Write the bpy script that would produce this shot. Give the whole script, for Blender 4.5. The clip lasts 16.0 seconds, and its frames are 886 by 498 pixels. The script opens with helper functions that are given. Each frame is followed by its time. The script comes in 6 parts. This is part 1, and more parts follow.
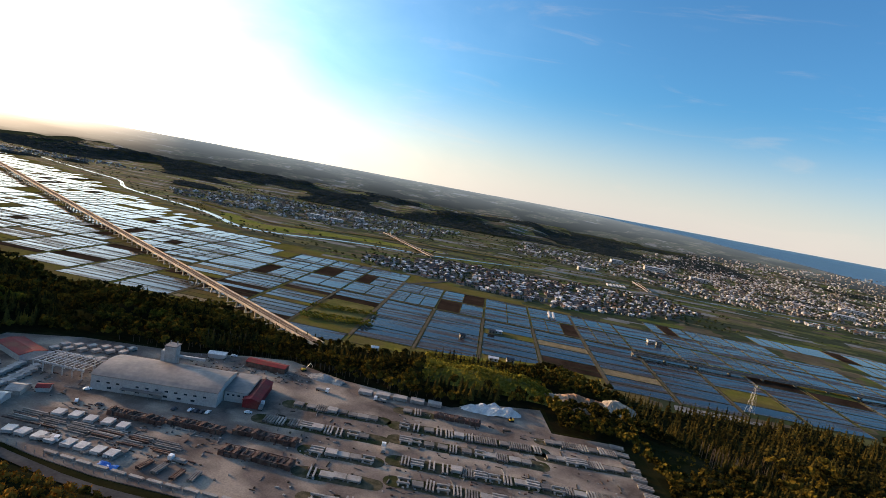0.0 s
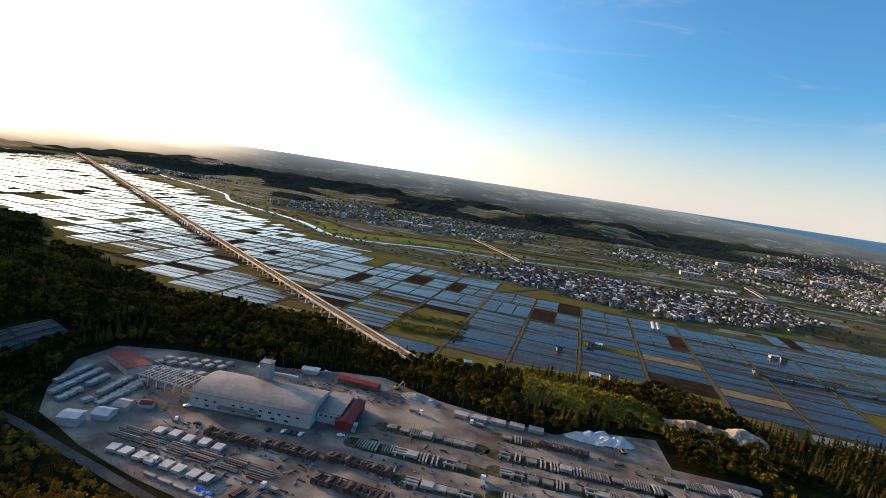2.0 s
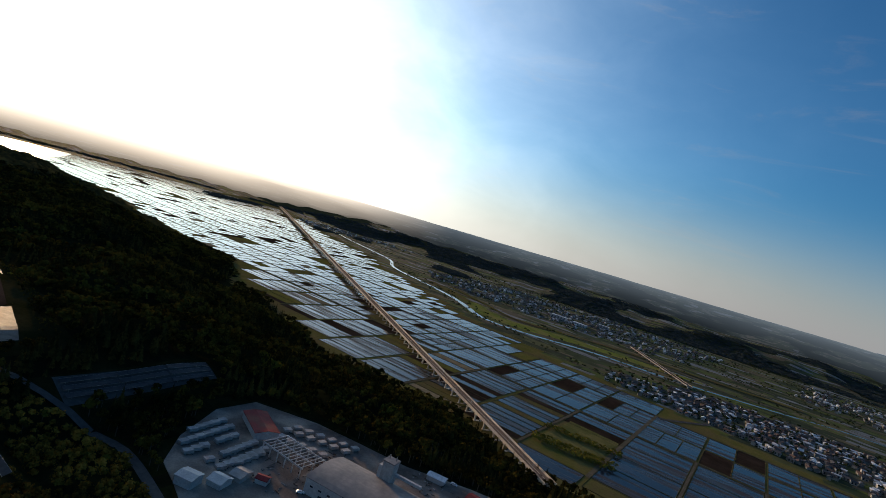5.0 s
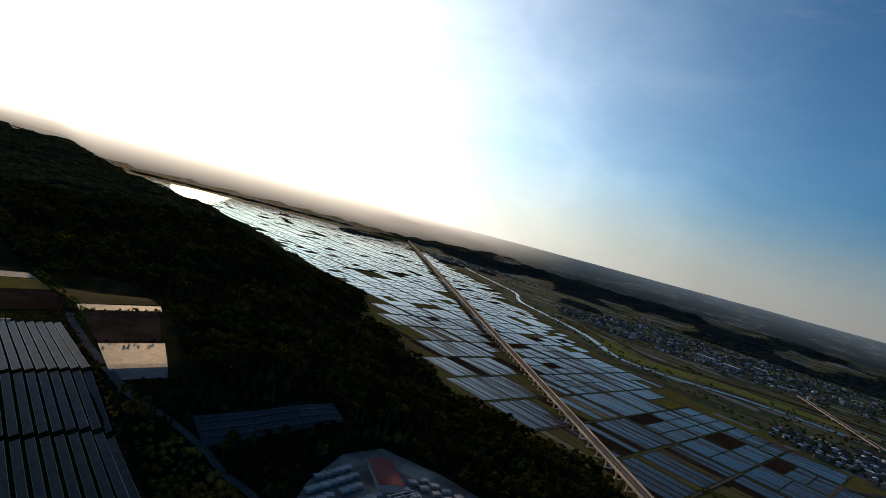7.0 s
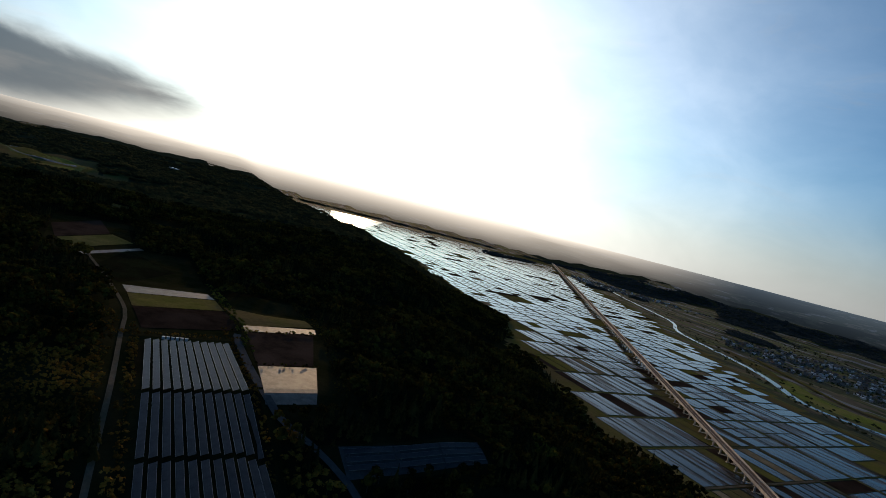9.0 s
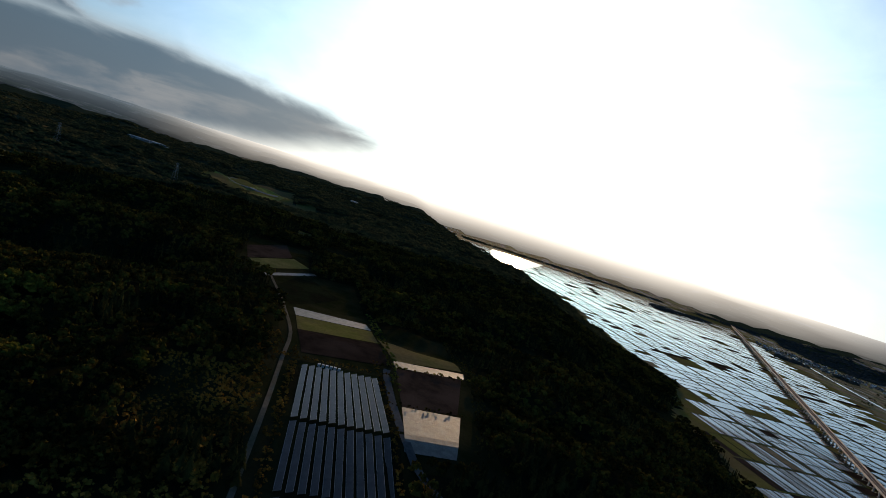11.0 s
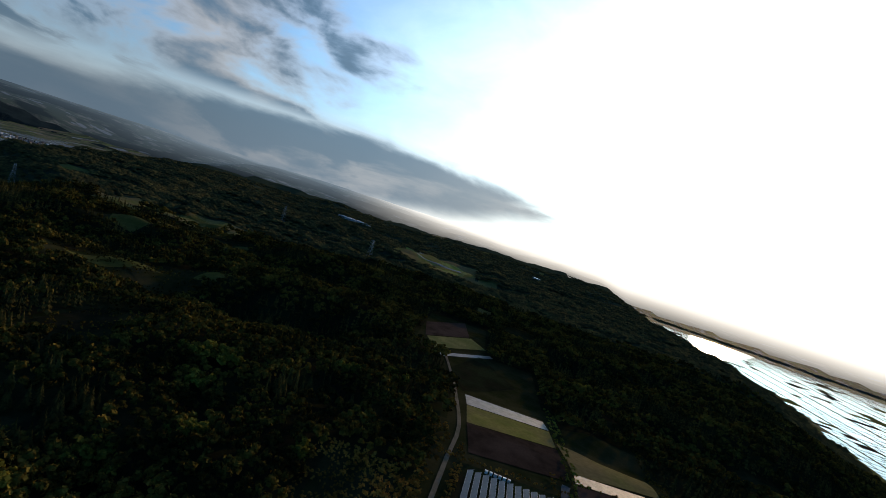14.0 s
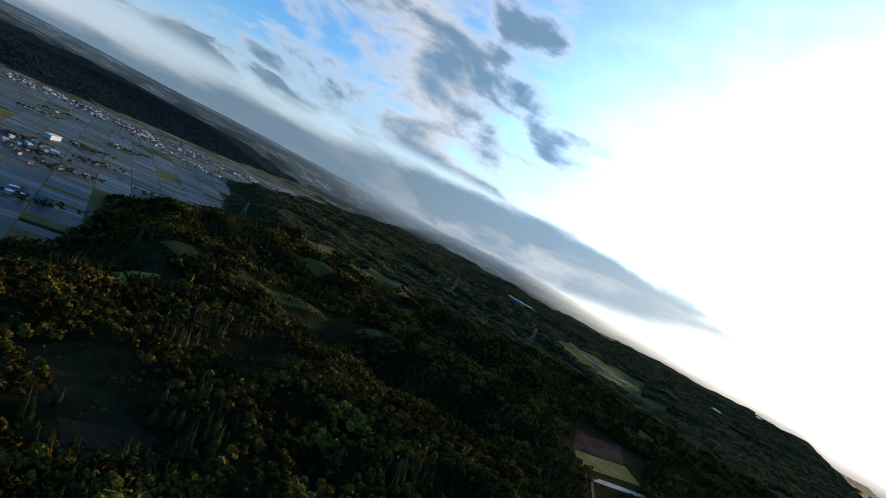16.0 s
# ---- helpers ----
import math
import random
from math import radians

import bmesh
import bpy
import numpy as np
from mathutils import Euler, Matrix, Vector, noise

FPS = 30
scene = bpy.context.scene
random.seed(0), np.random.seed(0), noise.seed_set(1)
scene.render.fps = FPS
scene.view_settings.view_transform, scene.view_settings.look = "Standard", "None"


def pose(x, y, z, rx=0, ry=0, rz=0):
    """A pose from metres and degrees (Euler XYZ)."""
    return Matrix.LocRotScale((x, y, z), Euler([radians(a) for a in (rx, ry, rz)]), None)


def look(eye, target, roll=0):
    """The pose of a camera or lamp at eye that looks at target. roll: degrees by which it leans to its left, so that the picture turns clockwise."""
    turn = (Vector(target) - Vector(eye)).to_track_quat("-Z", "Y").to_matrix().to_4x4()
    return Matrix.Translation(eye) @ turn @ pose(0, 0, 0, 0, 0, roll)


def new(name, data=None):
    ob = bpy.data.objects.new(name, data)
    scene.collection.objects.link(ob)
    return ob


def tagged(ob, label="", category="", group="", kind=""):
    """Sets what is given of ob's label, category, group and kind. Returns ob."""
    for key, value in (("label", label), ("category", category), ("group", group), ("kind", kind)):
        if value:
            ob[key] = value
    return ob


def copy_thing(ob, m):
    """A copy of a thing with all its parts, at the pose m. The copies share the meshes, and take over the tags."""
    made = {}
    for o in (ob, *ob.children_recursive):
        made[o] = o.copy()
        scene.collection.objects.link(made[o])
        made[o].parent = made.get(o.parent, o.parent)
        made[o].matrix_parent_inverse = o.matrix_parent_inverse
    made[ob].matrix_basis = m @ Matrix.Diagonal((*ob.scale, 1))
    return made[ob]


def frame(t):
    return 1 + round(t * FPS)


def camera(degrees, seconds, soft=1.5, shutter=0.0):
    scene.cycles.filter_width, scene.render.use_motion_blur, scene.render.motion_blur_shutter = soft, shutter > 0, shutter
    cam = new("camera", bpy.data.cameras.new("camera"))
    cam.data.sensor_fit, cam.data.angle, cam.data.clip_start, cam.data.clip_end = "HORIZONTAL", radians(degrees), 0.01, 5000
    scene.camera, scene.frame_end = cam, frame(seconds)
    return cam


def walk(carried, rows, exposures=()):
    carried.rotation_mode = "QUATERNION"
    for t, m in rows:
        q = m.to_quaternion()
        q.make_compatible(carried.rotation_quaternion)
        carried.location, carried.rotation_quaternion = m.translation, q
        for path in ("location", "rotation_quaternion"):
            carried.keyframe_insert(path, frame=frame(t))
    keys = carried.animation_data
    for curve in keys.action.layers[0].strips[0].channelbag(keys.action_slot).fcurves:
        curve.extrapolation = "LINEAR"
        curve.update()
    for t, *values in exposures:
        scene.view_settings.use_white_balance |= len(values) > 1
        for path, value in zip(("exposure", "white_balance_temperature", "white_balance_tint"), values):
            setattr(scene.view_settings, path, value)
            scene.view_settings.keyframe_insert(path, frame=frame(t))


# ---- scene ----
cam = camera(79.07, 16.0, soft=0.5)
PATH = [  # seconds, eye, heading to the left of +y, tilt up, roll
    (0.0, -0.00, 0.00, 169.98, 0.07, -6.72, 10.56),
    (0.5, -1.63, 6.18, 170.00, 3.79, -6.09, 10.79),
    (1.0, -3.46, 12.35, 170.19, 6.28, -8.37, 6.77),
    (1.5, -5.64, 18.57, 170.45, 7.35, -8.53, 5.41),
    (2.0, -8.26, 24.95, 170.67, 9.31, -7.83, 8.57),
    (2.5, -11.12, 31.48, 170.86, 11.30, -7.38, 12.15),
    (3.0, -13.98, 37.96, 170.99, 16.27, -5.41, 11.08),
    (3.5, -17.16, 44.42, 171.22, 16.95, -3.44, 11.69),
    (4.0, -20.74, 50.69, 171.68, 20.07, -2.26, 9.85),
    (4.2, -22.29, 53.03, 171.91, 21.40, -2.27, 11.14),
    (6.3, -39.35, 75.24, 174.44, 35.75, -2.81, 16.30),
    (6.5, -41.00, 77.01, 174.68, 38.61, -2.83, 14.07),
    (7.0, -45.34, 80.75, 175.29, 40.72, -2.88, 15.06),
    (7.5, -50.05, 84.19, 175.82, 43.79, -2.68, 11.72),
    (8.0, -55.04, 87.40, 176.25, 46.96, -2.95, 14.28),
    (8.5, -60.20, 90.42, 176.67, 51.60, -4.67, 15.20),
    (9.0, -65.49, 93.28, 177.09, 55.95, -4.49, 14.35),
    (9.2, -67.68, 94.34, 177.22, 58.26, -4.13, 12.76),
    (11.3, -91.20, 104.20, 178.36, 75.27, -4.76, 18.03),
    (11.5, -93.56, 104.97, 178.51, 76.49, -4.46, 17.76),
    (12.0, -99.76, 106.49, 179.02, 80.79, -4.34, 15.79),
    (12.5, -106.17, 107.63, 179.60, 86.82, -3.15, 17.76),
    (13.0, -112.82, 108.19, 180.21, 88.27, -3.60, 12.02),
    (13.5, -119.55, 108.33, 180.87, 88.49, -1.36, 12.56),
    (14.0, -126.37, 107.98, 181.68, 94.17, -3.17, 17.67),
    (14.5, -133.21, 107.21, 182.61, 97.53, -3.59, 18.31),
    (15.0, -140.06, 106.20, 183.69, 102.71, -2.28, 18.26),
    (15.5, -146.90, 105.22, 184.88, 109.46, -4.25, 21.29),
    (16.0, -153.77, 104.35, 186.14, 114.20, -2.03, 27.59),
]


def camera_pose(x, y, z, yaw, tilt, roll):
    a, b = radians(yaw), radians(tilt)
    way = Vector((-math.sin(a) * math.cos(b), math.cos(a) * math.cos(b), math.sin(b)))
    eye = Vector((x, y, z))
    return look(eye, eye + way, roll)


walk(cam, [(row[0], camera_pose(*row[1:])) for row in PATH],
     exposures=[(0.0, 0.28, 9150, 20), (2.5, 0.34, 9100, 20), (4.0, -0.42, 8000, 17), (6.5, -1.15, 7650, 16), (8.0, -1.45, 7400, 15),
                (9.0, -1.45, 7250, 15), (12.0, -0.92, 6900, 13), (14.0, -0.64, 6700, 12), (15.0, -0.42, 6650, 12), (15.5, -0.2, 6620, 12), (16.0, 0.05, 6600, 12)])

# ---- world and sun ----
SUN_AZ, SUN_EL = 66.0, 10.5   # degrees to the left of +y, and above the horizon

sa, se = radians(SUN_AZ), radians(SUN_EL)
sun_way = Vector((-math.sin(sa) * math.cos(se), math.cos(sa) * math.cos(se), math.sin(se)))
world = bpy.data.worlds.new("world")
scene.world = world
world.use_nodes = True


def sky_nodes():
    nt = world.node_tree
    nt.nodes.clear()
    N, link = nt.nodes.new, nt.links.new

    def math_node(op, a, b=None, clamp=False):
        n = N("ShaderNodeMath")
        n.operation, n.use_clamp = op, clamp
        for i, v in enumerate((a, b)):
            if v is None:
                continue
            if isinstance(v, (int, float)):
                n.inputs[i].default_value = v
            else:
                link(v, n.inputs[i])
        return n.outputs[0]

    def ramp(v, lo, hi):
        n = N("ShaderNodeMapRange")
        n.interpolation_type = "SMOOTHSTEP"
        link(v, n.inputs[0])
        n.inputs[1].default_value, n.inputs[2].default_value = lo, hi
        return n.outputs[0]

    sky = N("ShaderNodeTexSky")
    sky.sky_type, sky.sun_disc = "NISHITA", False
    sky.sun_elevation, sky.sun_rotation = radians(SUN_EL), radians(360 - SUN_AZ)
    sky.air_density, sky.dust_density, sky.ozone_density, sky.altitude = 1.0, 1.0, 4.0, 100
    co = N("ShaderNodeTexCoord")
    sep = N("ShaderNodeSeparateXYZ")
    link(co.outputs["Generated"], sep.inputs[0])
    x, y, z = sep.outputs
    az = math_node("MULTIPLY", math_node("ARCTAN2", math_node("MULTIPLY", x, -1.0), y), 57.2958)
    el = math_node("MULTIPLY", math_node("ARCSINE", z), 57.2958)
    def cloud_noise(kx, ky, shift, scale, detail, rough, warp):
        comb = N("ShaderNodeCombineXYZ")
        link(math_node("MULTIPLY", az, kx), comb.inputs[0])
        link(math_node("MULTIPLY", el, ky), comb.inputs[1])
        comb.inputs[2].default_value = shift
        t = N("ShaderNodeTexNoise")
        t.inputs["Scale"].default_value, t.inputs["Detail"].default_value = scale, detail
        t.inputs["Roughness"].default_value, t.inputs["Distortion"].default_value = rough, warp
        link(comb.outputs[0], t.inputs["Vector"])
        return t.outputs["Fac"]

    def blend(fac, a, b, kind="MIX"):
        m = N("ShaderNodeMix")
        m.data_type, m.blend_type = "RGBA", kind
        for v, key in ((fac, "Factor"), (a, "A"), (b, "B")):
            if isinstance(v, tuple):
                m.inputs[key].default_value = (*v, 1)
            elif isinstance(v, (int, float)):
                m.inputs[key].default_value = v
            else:
                link(v, m.inputs[key])
        return m.outputs["Result"]

    # a long smooth cloud bank low over the western hills: its top falls away from the sun, its tip points at it
    n = cloud_noise(0.055, 0.22, 0.0, 1.6, 6.0, 0.55, 0.3)
    puff = cloud_noise(0.06, 0.11, 3.0, 1.5, 8.0, 0.58, 0.35)
    wob = math_node("ADD", math_node("MULTIPLY", math_node("SUBTRACT", n, 0.5), 3.4), math_node("MULTIPLY", math_node("SUBTRACT", puff, 0.5), 1.6))
    top = math_node("SUBTRACT", 6.5, math_node("ADD", math_node("MULTIPLY", math_node("MAXIMUM", math_node("SUBTRACT", az, 106.0), 0.0), 0.098), math_node("MULTIPLY", math_node("MAXIMUM", math_node("SUBTRACT", 106.0, az), 0.0), 0.05)))
    below = ramp(math_node("SUBTRACT", math_node("ADD", top, wob), el), -0.5, 2.0)
    floor_el = math_node("SUBTRACT", 2.5, math_node("MULTIPLY", math_node("SUBTRACT", az, 84.0), 0.17))
    low = ramp(math_node("SUBTRACT", math_node("ADD", el, math_node("MULTIPLY", wob, 0.5)), floor_el), -2.2, 1.2)
    along = ramp(math_node("ADD", az, math_node("MULTIPLY", wob, 2.0)), 79.0, 86.0)
    ends = math_node("SUBTRACT", 1.0, ramp(az, 160.0, 185.0))
    bank = math_node("MULTIPLY", math_node("MULTIPLY", below, low), math_node("MULTIPLY", along, ends))
    # a broken tower of cloud that leans away from the sun, and loose streaks farther round
    axis = math_node("ADD", 115.5, math_node("MULTIPLY", el, 0.62))
    lean = math_node("MULTIPLY", math_node("ABSOLUTE", math_node("SUBTRACT", az, axis)), -0.025)
    high = math_node("MULTIPLY", ramp(el, 4.0, 6.5), math_node("SUBTRACT", 1.0, ramp(el, 24.0, 36.0)))
    lumps = cloud_noise(0.075, 0.16, 5.0, 1.5, 7.0, 0.52, 0.25)
    tower = math_node("MULTIPLY", ramp(math_node("ADD", math_node("MULTIPLY", lumps, 1.6), lean), 0.35, 0.74), high)
    loose = math_node("MULTIPLY", ramp(n, 0.50, 0.62), math_node("MULTIPLY", ramp(az, 112.0, 140.0), math_node("MULTIPLY", ramp(el, 3.0, 5.0), math_node("SUBTRACT", 1.0, ramp(el, 7.0, 12.0)))))
    mask = math_node("MAXIMUM", bank, math_node("MAXIMUM", tower, loose))
    # blue-grey where thick, bright where thin and at the rims
    thick = math_node("MULTIPLY", ramp(mask, 0.3, 1.0), ramp(lumps, 0.38, 0.6))
    thick = math_node("MAXIMUM", thick, math_node("MULTIPLY", ramp(bank, 0.3, 1.0), math_node("ADD", 0.45, math_node("MULTIPLY", ramp(n, 0.35, 0.6), 0.55))))
    cloud_col = blend(thick, (3.7, 3.8, 3.9), (0.80, 1.38, 2.02))
    cloud_col = blend(math_node("MULTIPLY", math_node("SUBTRACT", 1.0, ramp(az, 86.0, 106.0)), 0.5), cloud_col, (2.1, 2.3, 2.5))
    # the bank's deep shade over the southern hills
    deep = math_node("MULTIPLY", ramp(az, 102.0, 132.0), math_node("SUBTRACT", 1.0, ramp(el, 2.0, 10.0)))
    cloud_col = blend(math_node("MULTIPLY", deep, 0.85), cloud_col, (0.50, 0.92, 1.36))
    # pale haze along the horizon and the broad bright aureole round the sun
    d_az = math_node("SUBTRACT", az, SUN_AZ)
    d_el = math_node("MULTIPLY", math_node("SUBTRACT", el, 10.0), 1.45)
    far = math_node("SQRT", math_node("ADD", math_node("MULTIPLY", d_az, d_az), math_node("MULTIPLY", d_el, d_el)))
    soft = math_node("ADD", far, math_node("MULTIPLY", math_node("SUBTRACT", puff, 0.5), 12.0))

    def aureole(size):
        k = math_node("DIVIDE", soft, size)
        return math_node("MULTIPLY", math_node("EXPONENT", math_node("MULTIPLY", math_node("MULTIPLY", k, k), -1.0)), 17.0)
    glow = N("ShaderNodeCombineXYZ")
    for channel, size in enumerate((30.6, 32.7, 34.2)):
        link(aureole(size), glow.inputs[channel])
    haze = math_node("MULTIPLY", math_node("POWER", math_node("SUBTRACT", 1.0, ramp(math_node("ABSOLUTE", el), 0.0, 13.0)), 1.5), 0.82)
    blue = blend(1.0, sky.outputs[0], (0.28, 0.93, 1.29), "MULTIPLY")
    wisps = cloud_noise(0.06, 0.30, 7.0, 1.3, 8.0, 0.62, 0.8)
    blue = blend(math_node("MULTIPLY", ramp(wisps, 0.54, 0.76), 0.16), blue, (3.0, 3.1, 3.2))
    # thin high veil round the clouds
    blue = blend(math_node("MULTIPLY", ramp(math_node("ADD", az, math_node("MULTIPLY", wisps, 30.0)), 88.0, 128.0), 0.17), blue, (2.7, 3.05, 3.3))
    low_air = blend(ramp(math_node("ABSOLUTE", d_az), 15.0, 85.0), (6.2, 5.8, 5.1), (3.15, 3.5, 4.0))
    air = blend(haze, blue, low_air)
    total = N("ShaderNodeVectorMath")
    total.operation = "ADD"
    link(air, total.inputs[0])
    link(glow.outputs[0], total.inputs[1])
    result = blend(math_node("MULTIPLY", mask, 0.9), total.outputs[0], cloud_col)
    bg = N("ShaderNodeBackground")
    bg.inputs["Strength"].default_value = 0.2
    link(result, bg.inputs["Color"])
    out = N("ShaderNodeOutputWorld")
    link(bg.outputs[0], out.inputs["Surface"])


sky_nodes()
sun_data = bpy.data.lights.new("sun", "SUN")
sun_data.energy, sun_data.angle, sun_data.color = 5.0, radians(0.6), (1.0, 0.70, 0.40)
sun = new("sun", sun_data)
sun.matrix_world = Matrix.Translation((0, 0, 400)) @ sun_way.to_track_quat("Z", "Y").to_matrix().to_4x4()

# ---- materials ----
def material(name, colour, colour2=None, scale=0.4, rough=0.85, metal=0.0, bump=0.0, fine=None,
             spread=0.0, third=None, third_scale=0.03, spec=0.4, contrast=(0.38, 0.62)):
    """A surface of two noise scales: colour mixed to colour2 at scale, stains of third at third_scale,
    spread varies it from object to object."""
    mat = bpy.data.materials.new(name)
    mat.use_nodes = True
    nt = mat.node_tree
    bsdf = nt.nodes["Principled BSDF"]
    N, link = nt.nodes.new, nt.links.new
    bsdf.inputs["Roughness"].default_value, bsdf.inputs["Metallic"].default_value = rough, metal
    bsdf.inputs["Specular IOR Level"].default_value = spec if rough < 0.88 else 0.0      # loose soil, gravel and grass have no sheen
    geo = N("ShaderNodeNewGeometry")

    def noise_fac(s, detail, lo, hi):
        t = N("ShaderNodeTexNoise")
        t.inputs["Scale"].default_value, t.inputs["Detail"].default_value = s, detail
        link(geo.outputs["Position"], t.inputs["Vector"])
        r = N("ShaderNodeMapRange")
        link(t.outputs["Fac"], r.inputs[0])
        r.inputs[1].default_value, r.inputs[2].default_value = lo, hi
        return r.outputs[0], t.outputs["Fac"]

    def mixed(fac, a, b, kind="MIX"):
        m = N("ShaderNodeMix")
        m.data_type, m.blend_type = "RGBA", kind
        for v, key in ((fac, "Factor"), (a, "A"), (b, "B")):
            if isinstance(v, (int, float)):
                m.inputs[key].default_value = v
            elif isinstance(v, tuple):
                m.inputs[key].default_value = (*v, 1)
            else:
                link(v, m.inputs[key])
        return m.outputs["Result"]

    f1, raw = noise_fac(scale, 5.0, *contrast)
    col = mixed(f1, colour, colour2 or tuple(c * 0.75 for c in colour))
    if third:
        f2, _ = noise_fac(third_scale, 4.0, 0.45, 0.62)
        col = mixed(f2, col, third)
    f3, raw3 = noise_fac(fine or scale * 6, 3.0, 0.3, 0.7)
    v = N("ShaderNodeMath")
    v.operation = "MULTIPLY_ADD"
    link(f3, v.inputs[0])
    v.inputs[1].default_value, v.inputs[2].default_value = 0.3, 0.85
    hsv = N("ShaderNodeHueSaturation")
    link(col, hsv.inputs["Color"])
    if spread:
        info = N("ShaderNodeObjectInfo")
        v2 = N("ShaderNodeMath")
        v2.operation = "MULTIPLY_ADD"
        link(info.outputs["Random"], v2.inputs[0])
        v2.inputs[1].default_value, v2.inputs[2].default_value = spread, 1 - spread / 2
        v3 = N("ShaderNodeMath")
        v3.operation = "MULTIPLY"
        link(v.outputs[0], v3.inputs[0])
        link(v2.outputs[0], v3.inputs[1])
        link(v3.outputs[0], hsv.inputs["Value"])
    else:
        link(v.outputs[0], hsv.inputs["Value"])
    link(hsv.outputs[0], bsdf.inputs["Base Color"])
    if bump:
        b = N("ShaderNodeBump")
        b.inputs["Strength"].default_value, b.inputs["Distance"].default_value = bump, 0.5
        link(raw3, b.inputs["Height"])
        link(b.outputs[0], bsdf.inputs["Normal"])
    return mat


def foliage(name, dark, light, spread=0.36, through_light=0.05):
    """Leaves: colour varies clump by clump and lets some light through."""
    mat = bpy.data.materials.new(name)
    mat.use_nodes = True
    nt = mat.node_tree
    bsdf = nt.nodes["Principled BSDF"]
    N, link = nt.nodes.new, nt.links.new
    geo = N("ShaderNodeNewGeometry")
    t = N("ShaderNodeTexNoise")
    t.inputs["Scale"].default_value, t.inputs["Detail"].default_value, t.inputs["Roughness"].default_value = 0.035, 5.0, 0.66
    link(geo.outputs["Position"], t.inputs["Vector"])
    r = N("ShaderNodeMapRange")
    link(t.outputs["Fac"], r.inputs[0])
    r.inputs[1].default_value, r.inputs[2].default_value = 0.43, 0.66
    a = N("ShaderNodeMath")
    a.operation = "MULTIPLY_ADD"
    link(geo.outputs["Random Per Island"], a.inputs[0])
    a.inputs[1].default_value = spread
    link(r.outputs[0], a.inputs[2])
    s = N("ShaderNodeMath")
    s.operation, s.use_clamp = "SUBTRACT", True
    link(a.outputs[0], s.inputs[0])
    s.inputs[1].default_value = spread / 2
    m = N("ShaderNodeMix")
    m.data_type = "RGBA"
    link(s.outputs[0], m.inputs["Factor"])
    m.inputs["A"].default_value, m.inputs["B"].default_value = (*dark, 1), (*light, 1)
    link(m.outputs["Result"], bsdf.inputs["Base Color"])
    bsdf.inputs["Roughness"].default_value, bsdf.inputs["Specular IOR Level"].default_value = 0.9, 0.0
    tr = N("ShaderNodeBsdfTranslucent")
    link(m.outputs["Result"], tr.inputs["Color"])
    mx = N("ShaderNodeMixShader")
    mx.inputs[0].default_value = through_light
    link(bsdf.outputs[0], mx.inputs[1])
    link(tr.outputs[0], mx.inputs[2])
    link(mx.outputs[0], nt.nodes["Material Output"].inputs["Surface"])
    return mat


def water(name, deep, mud, rough, ripple, scale, mud_range=(0.55, 0.75), streaks=None):
    """Still shallow water: a clear glossy skin over a dark bed with patches of mud."""
    mat = material(name, deep, mud, scale=0.02, rough=rough, spec=0.5, contrast=mud_range)
    nt = mat.node_tree
    bsdf = nt.nodes["Principled BSDF"]
    bsdf.inputs["IOR"].default_value = 1.33
    bsdf.inputs["Specular IOR Level"].default_value = 0.25
    t = nt.nodes.new("ShaderNodeTexNoise")
    t.inputs["Scale"].default_value, t.inputs["Detail"].default_value = scale, 3.0
    geo = nt.nodes.new("ShaderNodeNewGeometry")
    nt.links.new(geo.outputs["Position"], t.inputs["Vector"])
    b = nt.nodes.new("ShaderNodeBump")
    b.inputs["Strength"].default_value, b.inputs["Distance"].default_value = ripple, 0.3
    nt.links.new(t.outputs["Fac"], b.inputs["Height"])
    nt.links.new(b.outputs[0], bsdf.inputs["Normal"])
    if streaks:
        # long streaks of wet mud that rise through the water along the furrows
        mp = nt.nodes.new("ShaderNodeMapping")
        mp.inputs["Rotation"].default_value = (0, 0, radians(4.6))
        mp.inputs["Scale"].default_value = (0.008, 0.10, 1)
        nt.links.new(geo.outputs["Position"], mp.inputs["Vector"])
        st = nt.nodes.new("ShaderNodeTexNoise")
        st.inputs["Scale"].default_value, st.inputs["Detail"].default_value, st.inputs["Roughness"].default_value = 1.0, 6.0, 0.6
        nt.links.new(mp.outputs[0], st.inputs["Vector"])
        rr = nt.nodes.new("ShaderNodeMapRange")
        nt.links.new(st.outputs["Fac"], rr.inputs[0])
        rr.inputs[1].default_value, rr.inputs[2].default_value = streaks
        mx = nt.nodes.new("ShaderNodeMix")
        mx.data_type = "RGBA"
        nt.links.new(rr.outputs[0], mx.inputs["Factor"])
        nt.links.new(bsdf.inputs["Base Color"].links[0].from_socket, mx.inputs["A"])
        mx.inputs["B"].default_value = (0.058, 0.039, 0.030, 1)
        nt.links.new(mx.outputs["Result"], bsdf.inputs["Base Color"])
        rg = nt.nodes.new("ShaderNodeMapRange")
        nt.links.new(rr.outputs[0], rg.inputs[0])
        rg.inputs[3].default_value, rg.inputs[4].default_value = rough, 0.6
        nt.links.new(rg.outputs[0], bsdf.inputs["Roughness"])
    return mat


